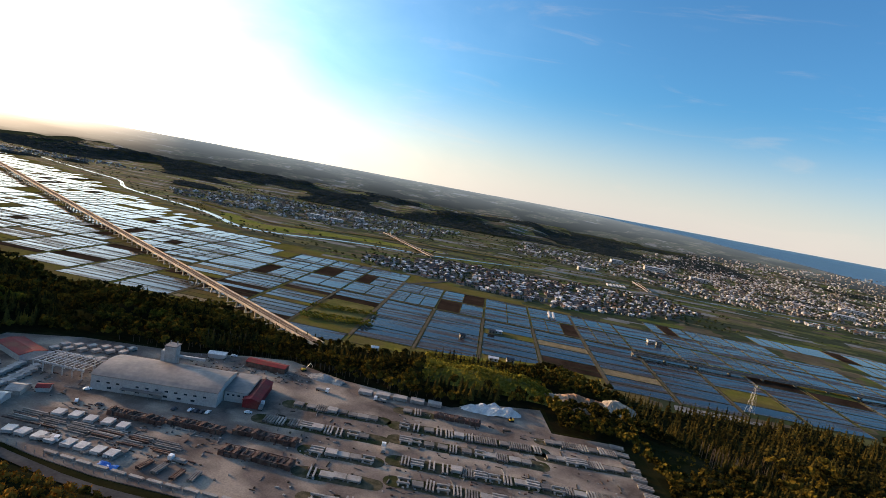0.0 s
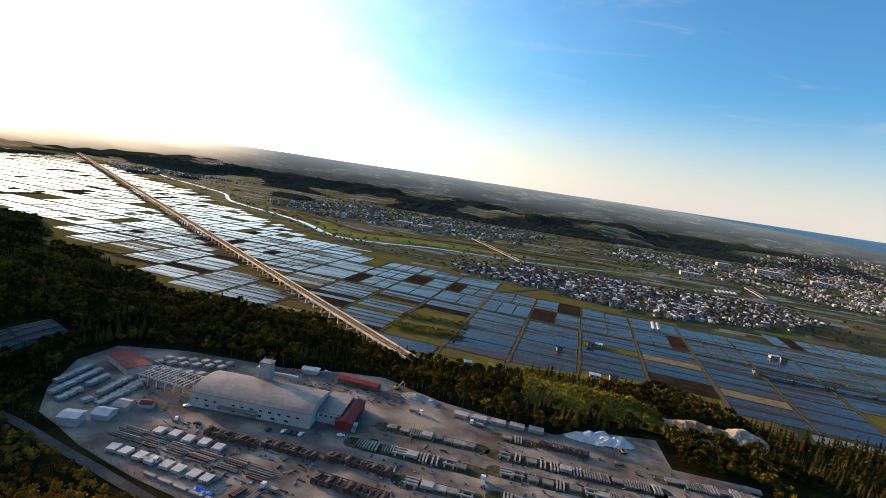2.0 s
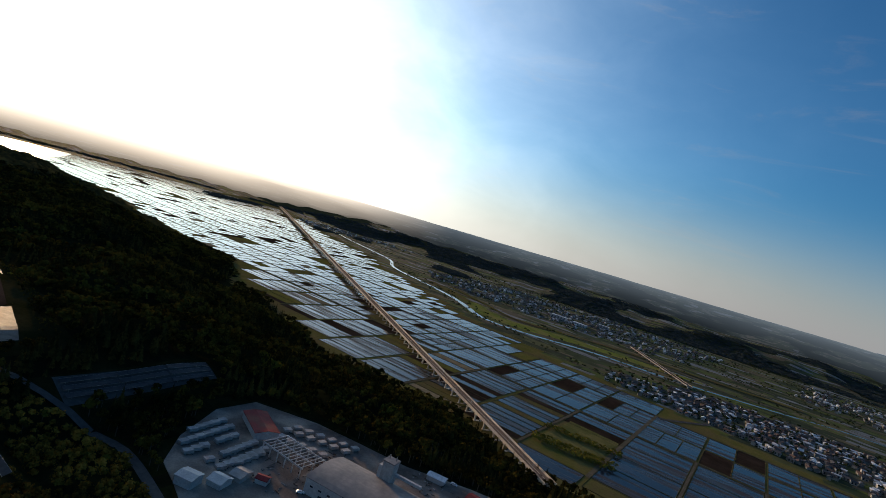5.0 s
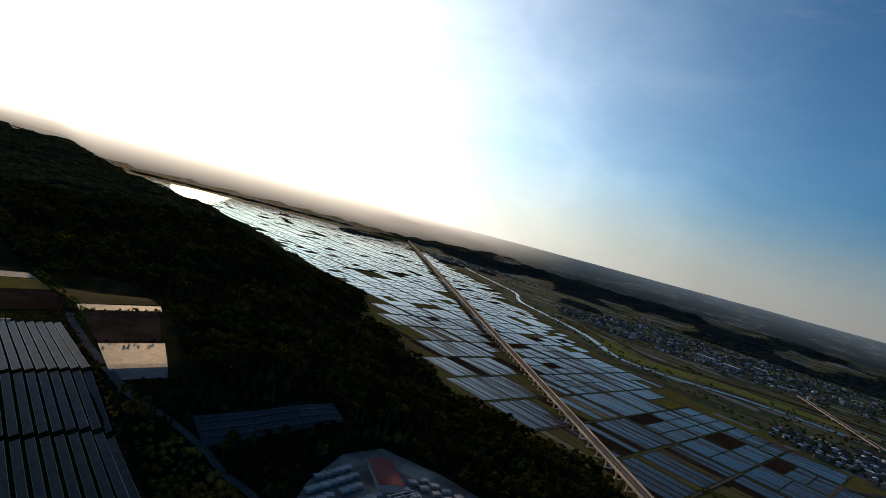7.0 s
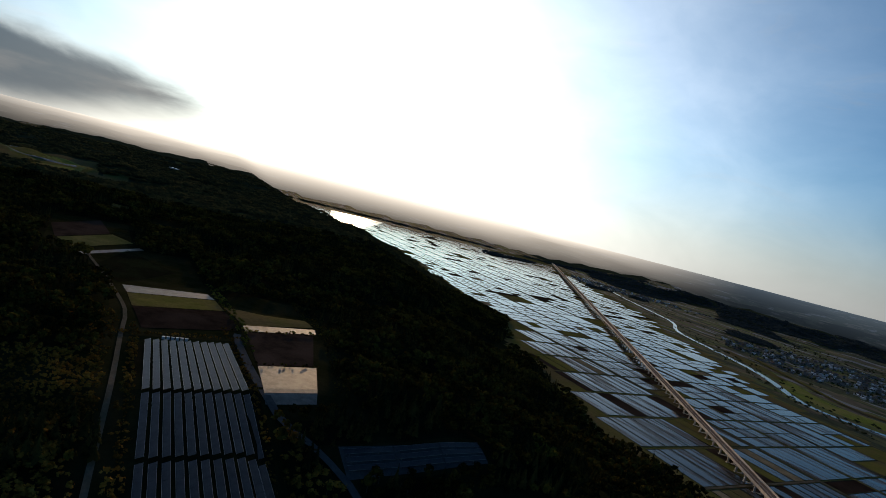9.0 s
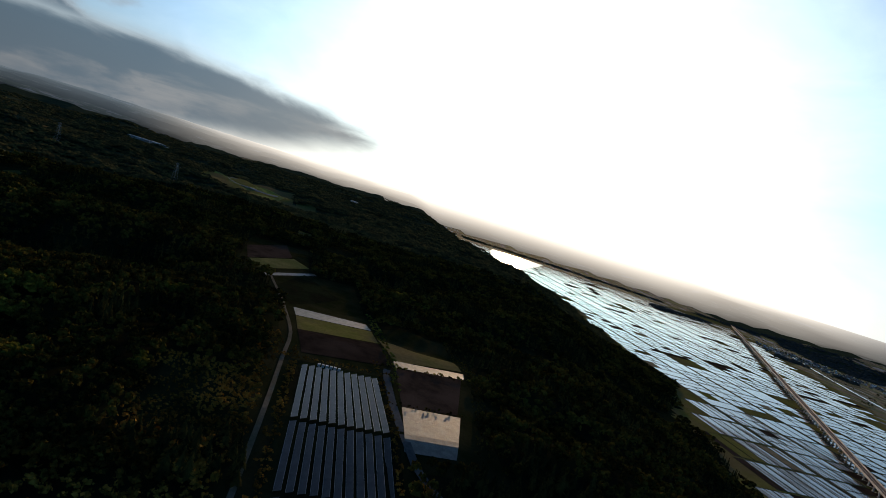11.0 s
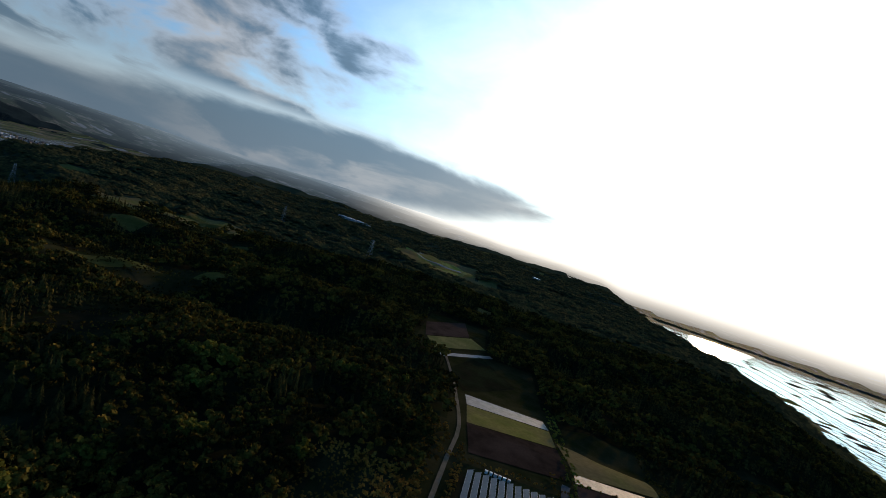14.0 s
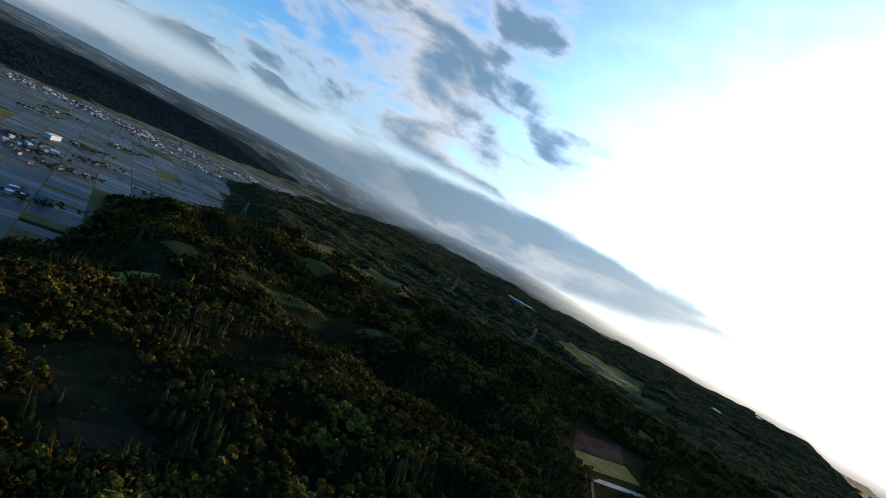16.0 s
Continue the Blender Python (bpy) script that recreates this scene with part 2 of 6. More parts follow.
def field_mosaic(name):
    """Distant farmland: small plots of grass, tilled soil and straw, with hedges between them."""
    mat = bpy.data.materials.new(name)
    mat.use_nodes = True
    nt = mat.node_tree
    bsdf = nt.nodes["Principled BSDF"]
    bsdf.inputs["Roughness"].default_value, bsdf.inputs["Specular IOR Level"].default_value = 0.95, 0.05
    N, link = nt.nodes.new, nt.links.new
    geo = N("ShaderNodeNewGeometry")
    mp = N("ShaderNodeMapping")
    mp.inputs["Scale"].default_value = (0.012, 0.042, 0.0)
    mp.inputs["Rotation"].default_value = (0, 0, radians(5))
    link(geo.outputs["Position"], mp.inputs["Vector"])
    vo = N("ShaderNodeTexVoronoi")
    vo.distance = "CHEBYCHEV"
    vo.inputs["Scale"].default_value, vo.inputs["Randomness"].default_value = 1.0, 0.75
    link(mp.outputs[0], vo.inputs["Vector"])
    sp = N("ShaderNodeSeparateColor")
    link(vo.outputs["Color"], sp.inputs[0])
    cr = N("ShaderNodeValToRGB")
    cr.color_ramp.interpolation = "CONSTANT"
    e = cr.color_ramp.elements
    e[0].position, e[0].color = 0.0, (0.035, 0.048, 0.018, 1)
    e[1].position, e[1].color = 0.26, (0.075, 0.078, 0.03, 1)
    for pos, c in ((0.40, (0.085, 0.07, 0.045, 1)), (0.52, (0.075, 0.095, 0.022, 1)), (0.66, (0.12, 0.10, 0.055, 1)), (0.76, (0.030, 0.040, 0.020, 1)), (0.90, (0.15, 0.16, 0.16, 1))):
        el = e.new(pos)
        el.color = c
    link(sp.outputs[0], cr.inputs[0])
    t = N("ShaderNodeTexNoise")
    t.inputs["Scale"].default_value, t.inputs["Detail"].default_value = 0.05, 6.0
    link(geo.outputs["Position"], t.inputs["Vector"])
    r = N("ShaderNodeMapRange")
    link(t.outputs["Fac"], r.inputs[0])
    r.inputs[1].default_value, r.inputs[2].default_value, r.inputs[3].default_value, r.inputs[4].default_value = 0.3, 0.7, 0.7, 1.3
    h = N("ShaderNodeHueSaturation")
    link(cr.outputs[0], h.inputs["Color"])
    link(r.outputs[0], h.inputs["Value"])
    link(h.outputs[0], bsdf.inputs["Base Color"])
    return mat


M = {}
M["ballast"] = material("track_ballast", (0.20, 0.15, 0.115), (0.15, 0.115, 0.09), 0.3, 0.9)
M["dry_grass"] = material("dry_grass", (0.16, 0.135, 0.05), (0.12, 0.11, 0.04), 0.06, 0.95, third=(0.10, 0.10, 0.032), third_scale=0.03)
M["grass"] = material("grass", (0.100, 0.098, 0.025), (0.135, 0.110, 0.038), 0.05, 0.95, bump=0.4, third=(0.12, 0.09, 0.04), third_scale=0.012)
M["grass_bright"] = material("grass_bright", (0.17, 0.20, 0.04), (0.12, 0.14, 0.035), 0.06, 0.95, third=(0.2, 0.18, 0.06), third_scale=0.02)
M["slope_grass"] = material("slope_grass", (0.15, 0.14, 0.026), (0.20, 0.17, 0.036), 0.07, 0.95, bump=0.3, third=(0.10, 0.09, 0.03), third_scale=0.03)
M["paddy_green"] = material("paddy_grass", (0.110, 0.108, 0.026), (0.145, 0.122, 0.036), 0.06, 0.95, third=(0.11, 0.085, 0.04), third_scale=0.02)
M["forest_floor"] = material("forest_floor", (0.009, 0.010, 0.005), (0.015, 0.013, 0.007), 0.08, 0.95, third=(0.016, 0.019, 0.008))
# paler than forest_floor: haze over the far woods is put into the colour
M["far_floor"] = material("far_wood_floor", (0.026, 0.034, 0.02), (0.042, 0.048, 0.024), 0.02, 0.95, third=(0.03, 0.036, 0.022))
M["farmland"] = field_mosaic("farmland")
M["sand_soil"] = material("sand_soil", (0.31, 0.26, 0.20), (0.25, 0.205, 0.16), 0.08, 0.95, bump=0.3, third=(0.38, 0.33, 0.28), third_scale=0.05)
M["yard"] = material("yard_gravel", (0.180, 0.143, 0.122), (0.098, 0.078, 0.068), 0.09, 0.92, bump=0.3, fine=1.2, third=(0.32, 0.262, 0.212), third_scale=0.045)
M["asphalt"] = material("asphalt", (0.062, 0.060, 0.060), (0.085, 0.082, 0.078), 0.1, 0.9, spec=0.15)
M["track"] = material("gravel_track", (0.13, 0.105, 0.075), (0.09, 0.078, 0.05), 0.1, 0.95)
M["soil"] = material("tilled_soil", (0.024, 0.016, 0.012), (0.036, 0.024, 0.017), 0.15, 0.95, bump=0.12, spread=0.4, third=(0.048, 0.032, 0.024))
M["straw"] = material("dry_stubble", (0.26, 0.20, 0.12), (0.19, 0.15, 0.09), 0.12, 0.95, spread=0.4)
M["paddy_water"] = water("paddy_water", (0.016, 0.018, 0.023), (0.036, 0.031, 0.028), 0.07, 0.05, 1.2, mud_range=(0.50, 0.72), streaks=(0.45, 0.62))
M["far_water"] = water("far_paddy_water", (0.016, 0.018, 0.023), (0.036, 0.031, 0.028), 0.09, 0.05, 1.2, mud_range=(0.56, 0.72))
M["river_water"] = water("river_water", (0.02, 0.03, 0.035), (0.03, 0.035, 0.03), 0.08, 0.12, 0.5)
M["sea_water"] = water("sea_water", (0.085, 0.175, 0.23), (0.09, 0.18, 0.235), 0.35, 0.2, 0.05)
M["concrete"] = material("concrete", (0.29, 0.265, 0.24), (0.22, 0.2, 0.18), 0.35, 0.85, bump=0.15, spread=0.25, third=(0.3, 0.29, 0.27), third_scale=0.2)
M["pale_concrete"] = material("pale_concrete", (0.36, 0.335, 0.31), (0.27, 0.25, 0.235), 0.4, 0.85, spread=0.2)
M["dark_concrete"] = material("weathered_concrete", (0.15, 0.14, 0.13), (0.22, 0.205, 0.19), 0.3, 0.9, spread=0.4)
M["via"] = material("viaduct_concrete", (0.60, 0.50, 0.39), (0.50, 0.42, 0.33), 0.12, 0.85, third=(0.38, 0.34, 0.3))
M["white_wall"] = material("white_cladding", (0.43, 0.42, 0.405), (0.36, 0.35, 0.34), 0.15, 0.6, third=(0.38, 0.37, 0.36), third_scale=0.06)
M["roof_metal"] = material("grey_sheet_roof", (0.20, 0.170, 0.156), (0.16, 0.138, 0.128), 0.07, 0.6, metal=0.05, third=(0.29, 0.235, 0.20), third_scale=0.04)
M["red_metal"] = material("red_sheet_metal", (0.26, 0.028, 0.03), (0.18, 0.022, 0.026), 0.2, 0.8, third=(0.2, 0.05, 0.04), third_scale=0.1, spec=0.15)
M["rust"] = material("rusty_steel", (0.105, 0.046, 0.033), (0.07, 0.036, 0.029), 0.5, 0.8, bump=0.3, spread=0.4, third=(0.14, 0.085, 0.065), third_scale=0.3)
M["steel"] = material("galvanised_steel", (0.30, 0.30, 0.30), (0.24, 0.24, 0.24), 0.5, 0.5, metal=0.4)
M["white_tarp"] = material("white_sheeting", (0.47, 0.45, 0.425), (0.39, 0.375, 0.36), 0.3, 0.5, spread=0.1)
M["blue_tarp"] = material("blue_tarpaulin", (0.01, 0.24, 0.62), (0.01, 0.18, 0.5), 0.5, 0.4)
M["glass"] = material("window_glass", (0.03, 0.035, 0.045), (0.02, 0.025, 0.03), 0.5, 0.12, spec=0.6)
M["panel"] = material("solar_glass", (0.040, 0.040, 0.043), (0.028, 0.028, 0.031), 0.3, 0.42, spec=0.19)
M["bark"] = material("bark", (0.10, 0.075, 0.055), (0.07, 0.055, 0.04), 0.8, 0.95)
M["broadleaf"] = foliage("broadleaf", (0.0160, 0.0140, 0.0045), (0.138, 0.094, 0.017), 0.5, through_light=0.08)
M["conifer"] = foliage("conifer_needles", (0.014, 0.0145, 0.0055), (0.095, 0.069, 0.018), 0.5, 0.06)
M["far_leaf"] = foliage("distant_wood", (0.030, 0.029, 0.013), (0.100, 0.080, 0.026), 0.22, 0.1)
# far woods north and south: the blue of haze is put into leaf and floor colours
M["north_haze_leaf"] = foliage("hazed_northern_wood", (0.022, 0.030, 0.030), (0.046, 0.055, 0.048), 0.2, 0.05)
M["south_haze_floor"] = material("hazed_southern_floor", (0.012, 0.019, 0.020), (0.018, 0.026, 0.026), 0.02, 0.95)
M["south_haze_leaf"] = foliage("hazed_southern_wood", (0.010, 0.017, 0.018), (0.022, 0.032, 0.031), 0.15, 0.05)
M["grove_leaf"] = foliage("grove_leaf", (0.030, 0.038, 0.018), (0.07, 0.078, 0.030), 0.3, 0.12)
M["shrub"] = foliage("shrub_leaf", (0.10, 0.088, 0.015), (0.34, 0.26, 0.042))
M["roof_dark"] = material("dark_roof_tiles", (0.045, 0.045, 0.05), (0.08, 0.075, 0.075), 0.3, 0.8, spread=0.7, spec=0.2)
M["roof_brown"] = material("brown_roof_tiles", (0.13, 0.07, 0.052), (0.09, 0.055, 0.045), 0.3, 0.8, spread=0.7, spec=0.2)
M["roof_pale"] = material("pale_metal_roof", (0.58, 0.57, 0.56), (0.44, 0.43, 0.43), 0.3, 0.5, spread=0.5)
M["house_wall"] = material("house_plaster", (0.25, 0.235, 0.215), (0.18, 0.17, 0.155), 0.2, 0.8, spread=0.6)
M["white_rock"] = material("crushed_limestone", (0.62, 0.61, 0.59), (0.46, 0.45, 0.44), 0.25, 0.95, bump=0.4)
M["orange_soil"] = material("orange_clay", (0.27, 0.145, 0.09), (0.20, 0.115, 0.075), 0.1, 0.95, bump=0.4, third=(0.32, 0.24, 0.18))
# yellow-green leaves, made paler to paint sunlit patches of the woods
M["sunlit_leaf"] = foliage("sunlit_leaf", (0.055, 0.058, 0.011), (0.21, 0.165, 0.024), 0.5, 0.25)
M["meadow"] = material("hill_meadow", (0.046, 0.048, 0.012), (0.066, 0.062, 0.017), 0.05, 0.95, bump=0.3, third=(0.085, 0.070, 0.022), third_scale=0.02)
M["brush"] = foliage("brush_leaf", (0.09, 0.047, 0.010), (0.40, 0.195, 0.034))
M["bund"] = material("earth_bund", (0.060, 0.055, 0.022), (0.085, 0.065, 0.035), 0.2, 0.95)
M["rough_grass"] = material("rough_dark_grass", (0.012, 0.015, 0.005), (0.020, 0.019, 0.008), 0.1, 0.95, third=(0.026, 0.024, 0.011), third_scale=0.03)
M["paddy_mud"] = water("muddy_paddy", (0.030, 0.036, 0.045), (0.05, 0.052, 0.05), 0.45, 0.1, 0.8, (0.45, 0.6))
M["shallow_water"] = water("shallow_paddy", (0.026, 0.034, 0.044), (0.045, 0.047, 0.045), 0.3, 0.1, 0.8, (0.45, 0.6))


def hazy_distance(name):
    """The backdrop of far hills and fields: patches of wood and plots. Haze is painted on as a glow that grows with
    distance.
    """
    mat = bpy.data.materials.new(name)
    mat.use_nodes = True
    nt = mat.node_tree
    bsdf = nt.nodes["Principled BSDF"]
    bsdf.inputs["Roughness"].default_value, bsdf.inputs["Specular IOR Level"].default_value = 1.0, 0.0
    N, link = nt.nodes.new, nt.links.new
    geo = N("ShaderNodeNewGeometry")

    def noise(scale, sx, sy, lo, hi):
        mp = N("ShaderNodeMapping")
        mp.inputs["Scale"].default_value = (sx, sy, 1)
        link(geo.outputs["Position"], mp.inputs["Vector"])
        t = N("ShaderNodeTexNoise")
        t.inputs["Scale"].default_value, t.inputs["Detail"].default_value = scale, 6.0
        link(mp.outputs[0], t.inputs["Vector"])
        r = N("ShaderNodeMapRange")
        link(t.outputs["Fac"], r.inputs[0])
        r.inputs[1].default_value, r.inputs[2].default_value = lo, hi
        return r.outputs[0]

    def blend(f, a, b):
        m = N("ShaderNodeMix")
        m.data_type = "RGBA"
        for v, key in ((f, "Factor"), (a, "A"), (b, "B")):
            if isinstance(v, tuple):
                m.inputs[key].default_value = (*v, 1)
            else:
                link(v, m.inputs[key])
        return m.outputs["Result"]

    wood = noise(0.0034, 1.0, 1.0, 0.45, 0.53)
    plots = noise(0.016, 1.0, 1.0, 0.54, 0.6)
    wet = noise(0.011, 1.0, 0.6, 0.60, 0.64)
    col = blend(plots, (0.050, 0.062, 0.044), (0.12, 0.112, 0.09))
    col = blend(wood, blend(wet, col, (0.15, 0.16, 0.165)), (0.014, 0.021, 0.020))
    link(col, bsdf.inputs["Base Color"])
    # haze glow of the surface itself: warm towards the sun, blue-grey away from it
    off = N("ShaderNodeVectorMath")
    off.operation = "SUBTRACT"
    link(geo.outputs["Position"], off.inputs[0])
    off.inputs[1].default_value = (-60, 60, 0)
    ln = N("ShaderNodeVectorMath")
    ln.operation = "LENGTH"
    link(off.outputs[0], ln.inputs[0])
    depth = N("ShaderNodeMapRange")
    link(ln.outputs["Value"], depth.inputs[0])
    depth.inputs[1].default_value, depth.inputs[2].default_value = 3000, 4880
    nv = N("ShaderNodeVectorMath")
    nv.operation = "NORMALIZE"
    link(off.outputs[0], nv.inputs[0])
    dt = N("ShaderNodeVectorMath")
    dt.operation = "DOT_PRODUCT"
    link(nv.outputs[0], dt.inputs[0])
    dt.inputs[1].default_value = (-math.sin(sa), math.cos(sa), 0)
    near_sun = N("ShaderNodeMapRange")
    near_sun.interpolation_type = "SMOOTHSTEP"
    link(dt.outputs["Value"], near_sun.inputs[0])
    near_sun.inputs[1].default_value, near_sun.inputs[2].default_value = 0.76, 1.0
    # southern glow, darkest blue to paint the shade under the cloud bank
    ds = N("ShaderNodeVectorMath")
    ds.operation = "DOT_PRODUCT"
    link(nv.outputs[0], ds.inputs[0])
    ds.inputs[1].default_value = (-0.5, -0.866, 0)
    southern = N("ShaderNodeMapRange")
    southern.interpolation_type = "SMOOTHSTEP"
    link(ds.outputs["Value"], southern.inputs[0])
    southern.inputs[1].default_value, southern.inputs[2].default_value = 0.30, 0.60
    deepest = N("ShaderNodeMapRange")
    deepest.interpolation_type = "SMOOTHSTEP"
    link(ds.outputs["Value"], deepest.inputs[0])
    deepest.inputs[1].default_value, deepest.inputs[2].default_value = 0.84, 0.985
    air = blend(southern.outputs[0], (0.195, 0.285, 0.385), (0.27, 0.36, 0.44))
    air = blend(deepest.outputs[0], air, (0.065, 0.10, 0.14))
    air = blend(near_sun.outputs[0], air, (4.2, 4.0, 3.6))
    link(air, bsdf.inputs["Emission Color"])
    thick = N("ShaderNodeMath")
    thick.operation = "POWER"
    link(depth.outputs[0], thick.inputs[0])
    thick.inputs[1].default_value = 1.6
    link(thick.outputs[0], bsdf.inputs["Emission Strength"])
    return mat


M["hazy_distance"] = hazy_distance("hazy_distance")

# ---- mesh helpers ----
rng = np.random.default_rng(7)


def mesh_from(name, verts, faces, mats, index=None, smooth=False):
    """A mesh from arrays: verts (n, 3) and faces (m, 3 or 4)."""
    verts, faces = np.asarray(verts, np.float32), np.asarray(faces, np.int32)
    me = bpy.data.meshes.new(name)
    me.vertices.add(len(verts))
    me.vertices.foreach_set("co", verts.ravel())
    k = faces.shape[1]
    me.loops.add(faces.size)
    me.loops.foreach_set("vertex_index", faces.ravel())
    me.polygons.add(len(faces))
    me.polygons.foreach_set("loop_start", np.arange(0, faces.size, k, dtype=np.int32))
    for m in mats:
        me.materials.append(m)
    if index is not None:
        me.polygons.foreach_set("material_index", np.asarray(index, np.int32))
    me.polygons.foreach_set("use_smooth", np.full(len(faces), smooth, bool))
    me.update(calc_edges=True)
    return me


BOX_F = [(0, 3, 2, 1), (4, 5, 6, 7), (0, 1, 5, 4), (1, 2, 6, 5), (2, 3, 7, 6), (3, 0, 4, 7)]


def box_arrays(boxes):
    """Boxes as rows (x, y, z of the base's middle, length, width, height, turn in degrees)."""
    v, f = [], []
    for x, y, z, l, w, h, turn in boxes:
        c, s = math.cos(radians(turn)), math.sin(radians(turn))
        n = len(v)
        for dz in (0, h):
            for dx, dy in ((-l / 2, -w / 2), (l / 2, -w / 2), (l / 2, w / 2), (-l / 2, w / 2)):
                v.append((x + c * dx - s * dy, y + s * dx + c * dy, z + dz))
        f += [tuple(n + i for i in q) for q in BOX_F]
    return v, f


def boxes_mesh(name, boxes, mat):
    v, f = box_arrays(boxes)
    return mesh_from(name, v, f, [mat])


def part(name, me, parent, label=""):
    ob = new(name, me)
    ob.parent = parent
    return tagged(ob, label=label)


def thing(name, label, category, at=(0, 0, 0), turn=0, group="", kind="", me=None):
    ob = new(name, me)
    ob.matrix_world = pose(*at, 0, 0, turn)
    return tagged(ob, label, category, group, kind)


def smooth01(a, lo, hi):
    t = np.clip((a - lo) / (hi - lo), 0, 1)
    return t * t * (3 - 2 * t)


def wave(x, y, s, seed):
    """Cheap smooth noise in -1..1 from a few sines; s is its size in metres."""
    r = np.random.default_rng(seed)
    out = 0
    for k in range(5):
        a, p, q = r.uniform(0, 6.28), r.uniform(0, 6.28), r.uniform(0.6, 1.7)
        out = out + np.sin((x * np.cos(a) + y * np.sin(a)) * 6.28 * q / s + p)
    return out / 3.2


# ---- the lie of the land ----
EDGE_N = ([-5200, -3200, -2300, -2046, -1628, -1061, -809, -645, -506, -370, -283, -213, -107, -52, 51, 131, 186, 256, 430, 704, 1200, 5200],
          [1250, 1050, 930, 900, 965, 812, 768, 668, 596, 552, 552, 535, 500, 510, 517, 545, 520, 500, 505, 620, 700, 700])
EDGE_S = ([-5200, -3000, -2000, -1426, -990, -800, -664, -474, -351, -200, 300, 5200],
          [-1900, -1700, -1430, -1250, -740, -665, -640, -400, -345, -420, -700, -1200])


def edge_north(x):
    return np.interp(x, *EDGE_N) + 9 * np.sin(np.asarray(x) / 47.0) + 6 * np.sin(np.asarray(x) / 19.0)


def edge_south(x):
    return np.interp(x, *EDGE_S) + 12 * np.sin(np.asarray(x) / 53.0)


def box_mask(x, y, x0, x1, y0, y1, soft):
    return smooth01(np.minimum(np.minimum(x - x0, x1 - x), np.minimum(y - y0, y1 - y)), -soft, 0)


CX, CY = -60.0, 60.0      # middle of the flight


def height(x, y):
    x, y = np.asarray(x, float), np.asarray(y, float)
    ins = np.minimum(edge_north(x) - y, y - edge_south(x))
    west = np.interp(x, [-3000, -2300, -900, -600, -480, -345, -290, -235, -195, -100, 140, 260, 900], [56, 52, 48, 46, 54, 54, 46, 38, 30, 27, 26, 24, 24])
    works = np.interp(x, [-480, -345, -305, -274, 140, 260, 900], [54, 54, 44, 26, 26, 22, 22])
    t = smooth01(y, 168, 192) * smooth01(x, -480, -400)
    base = west * (1 - t) + works * t - 8 * smooth01(-y, 0, 250)
    rough = 7 * wave(x, y, 330, 3) + 3.5 * wave(x, y, 120, 4) + smooth01(-x, 700, 1500) * 7 * wave(x, y, 640, 5)
    rough = rough * (1 + 0.25 * smooth01(-x, 480, 620) + 0.25 * smooth01(-y, -60, 60) * smooth01(-x, 0, 200))
    flat = np.maximum.reduce([box_mask(x, y, -274, 142, 190, 368, 45), box_mask(x, y, -480, -206, 108, 262, 45), box_mask(x, y, -600, -480, 120, 205, 40), box_mask(x, y, -890, -600, 66, 200, 50)])
    hill = base + rough * (1 - flat)
    pit = box_mask(x, y, 120, 172, 405, 452, 30) * -9
    run = np.interp(x, [-1200, -700, -300, -240, 140, 220, 900], [220, 270, 260, 150, 140, 220, 260])
    run = np.where(edge_north(x) - y < y - edge_south(x), run, 150)
    h = smooth01(ins, -4, run) ** 1.2 * np.maximum(hill + pit, 3)
    # low wooded hills beyond the river and behind the far villages
    far_n = smooth01(y - 0.12 * np.abs(x + 300), 2150, 2600) * (30 + 18 * wave(x, y, 700, 8) + 8 * wave(x, y, 260, 9))
    far_n *= 1 - smooth01(y, 2900, 3500) * 0.6
    far_n *= 1 - smooth01(x, 500, 1500) * 0.8
    far_s = smooth01(-y - 0.1 * np.abs(x + 1200), 1900, 2300) * (62 + 24 * wave(x, y, 1300, 11))
    h = np.maximum(h, np.maximum(far_n, 0) + np.maximum(far_s, 0))
    # the distance climbs gently to the skyline
    r = np.hypot(x - CX, y - CY)
    return h + smooth01(r, 3000, 4880) * (152 - 0.7 * h) 


def spaced(lo, hi, mid, fine, grow):
    """Grid lines: fine steps near mid, growing outwards."""
    out = [mid]
    for sign in (-1, 1):
        p, step = mid, fine
        while lo < p < hi:
            if abs(p - mid) > 420:
                step *= grow
            p += sign * min(step, 130)
            out.append(p)
    return np.array(sorted(min(max(v, lo), hi) for v in out))


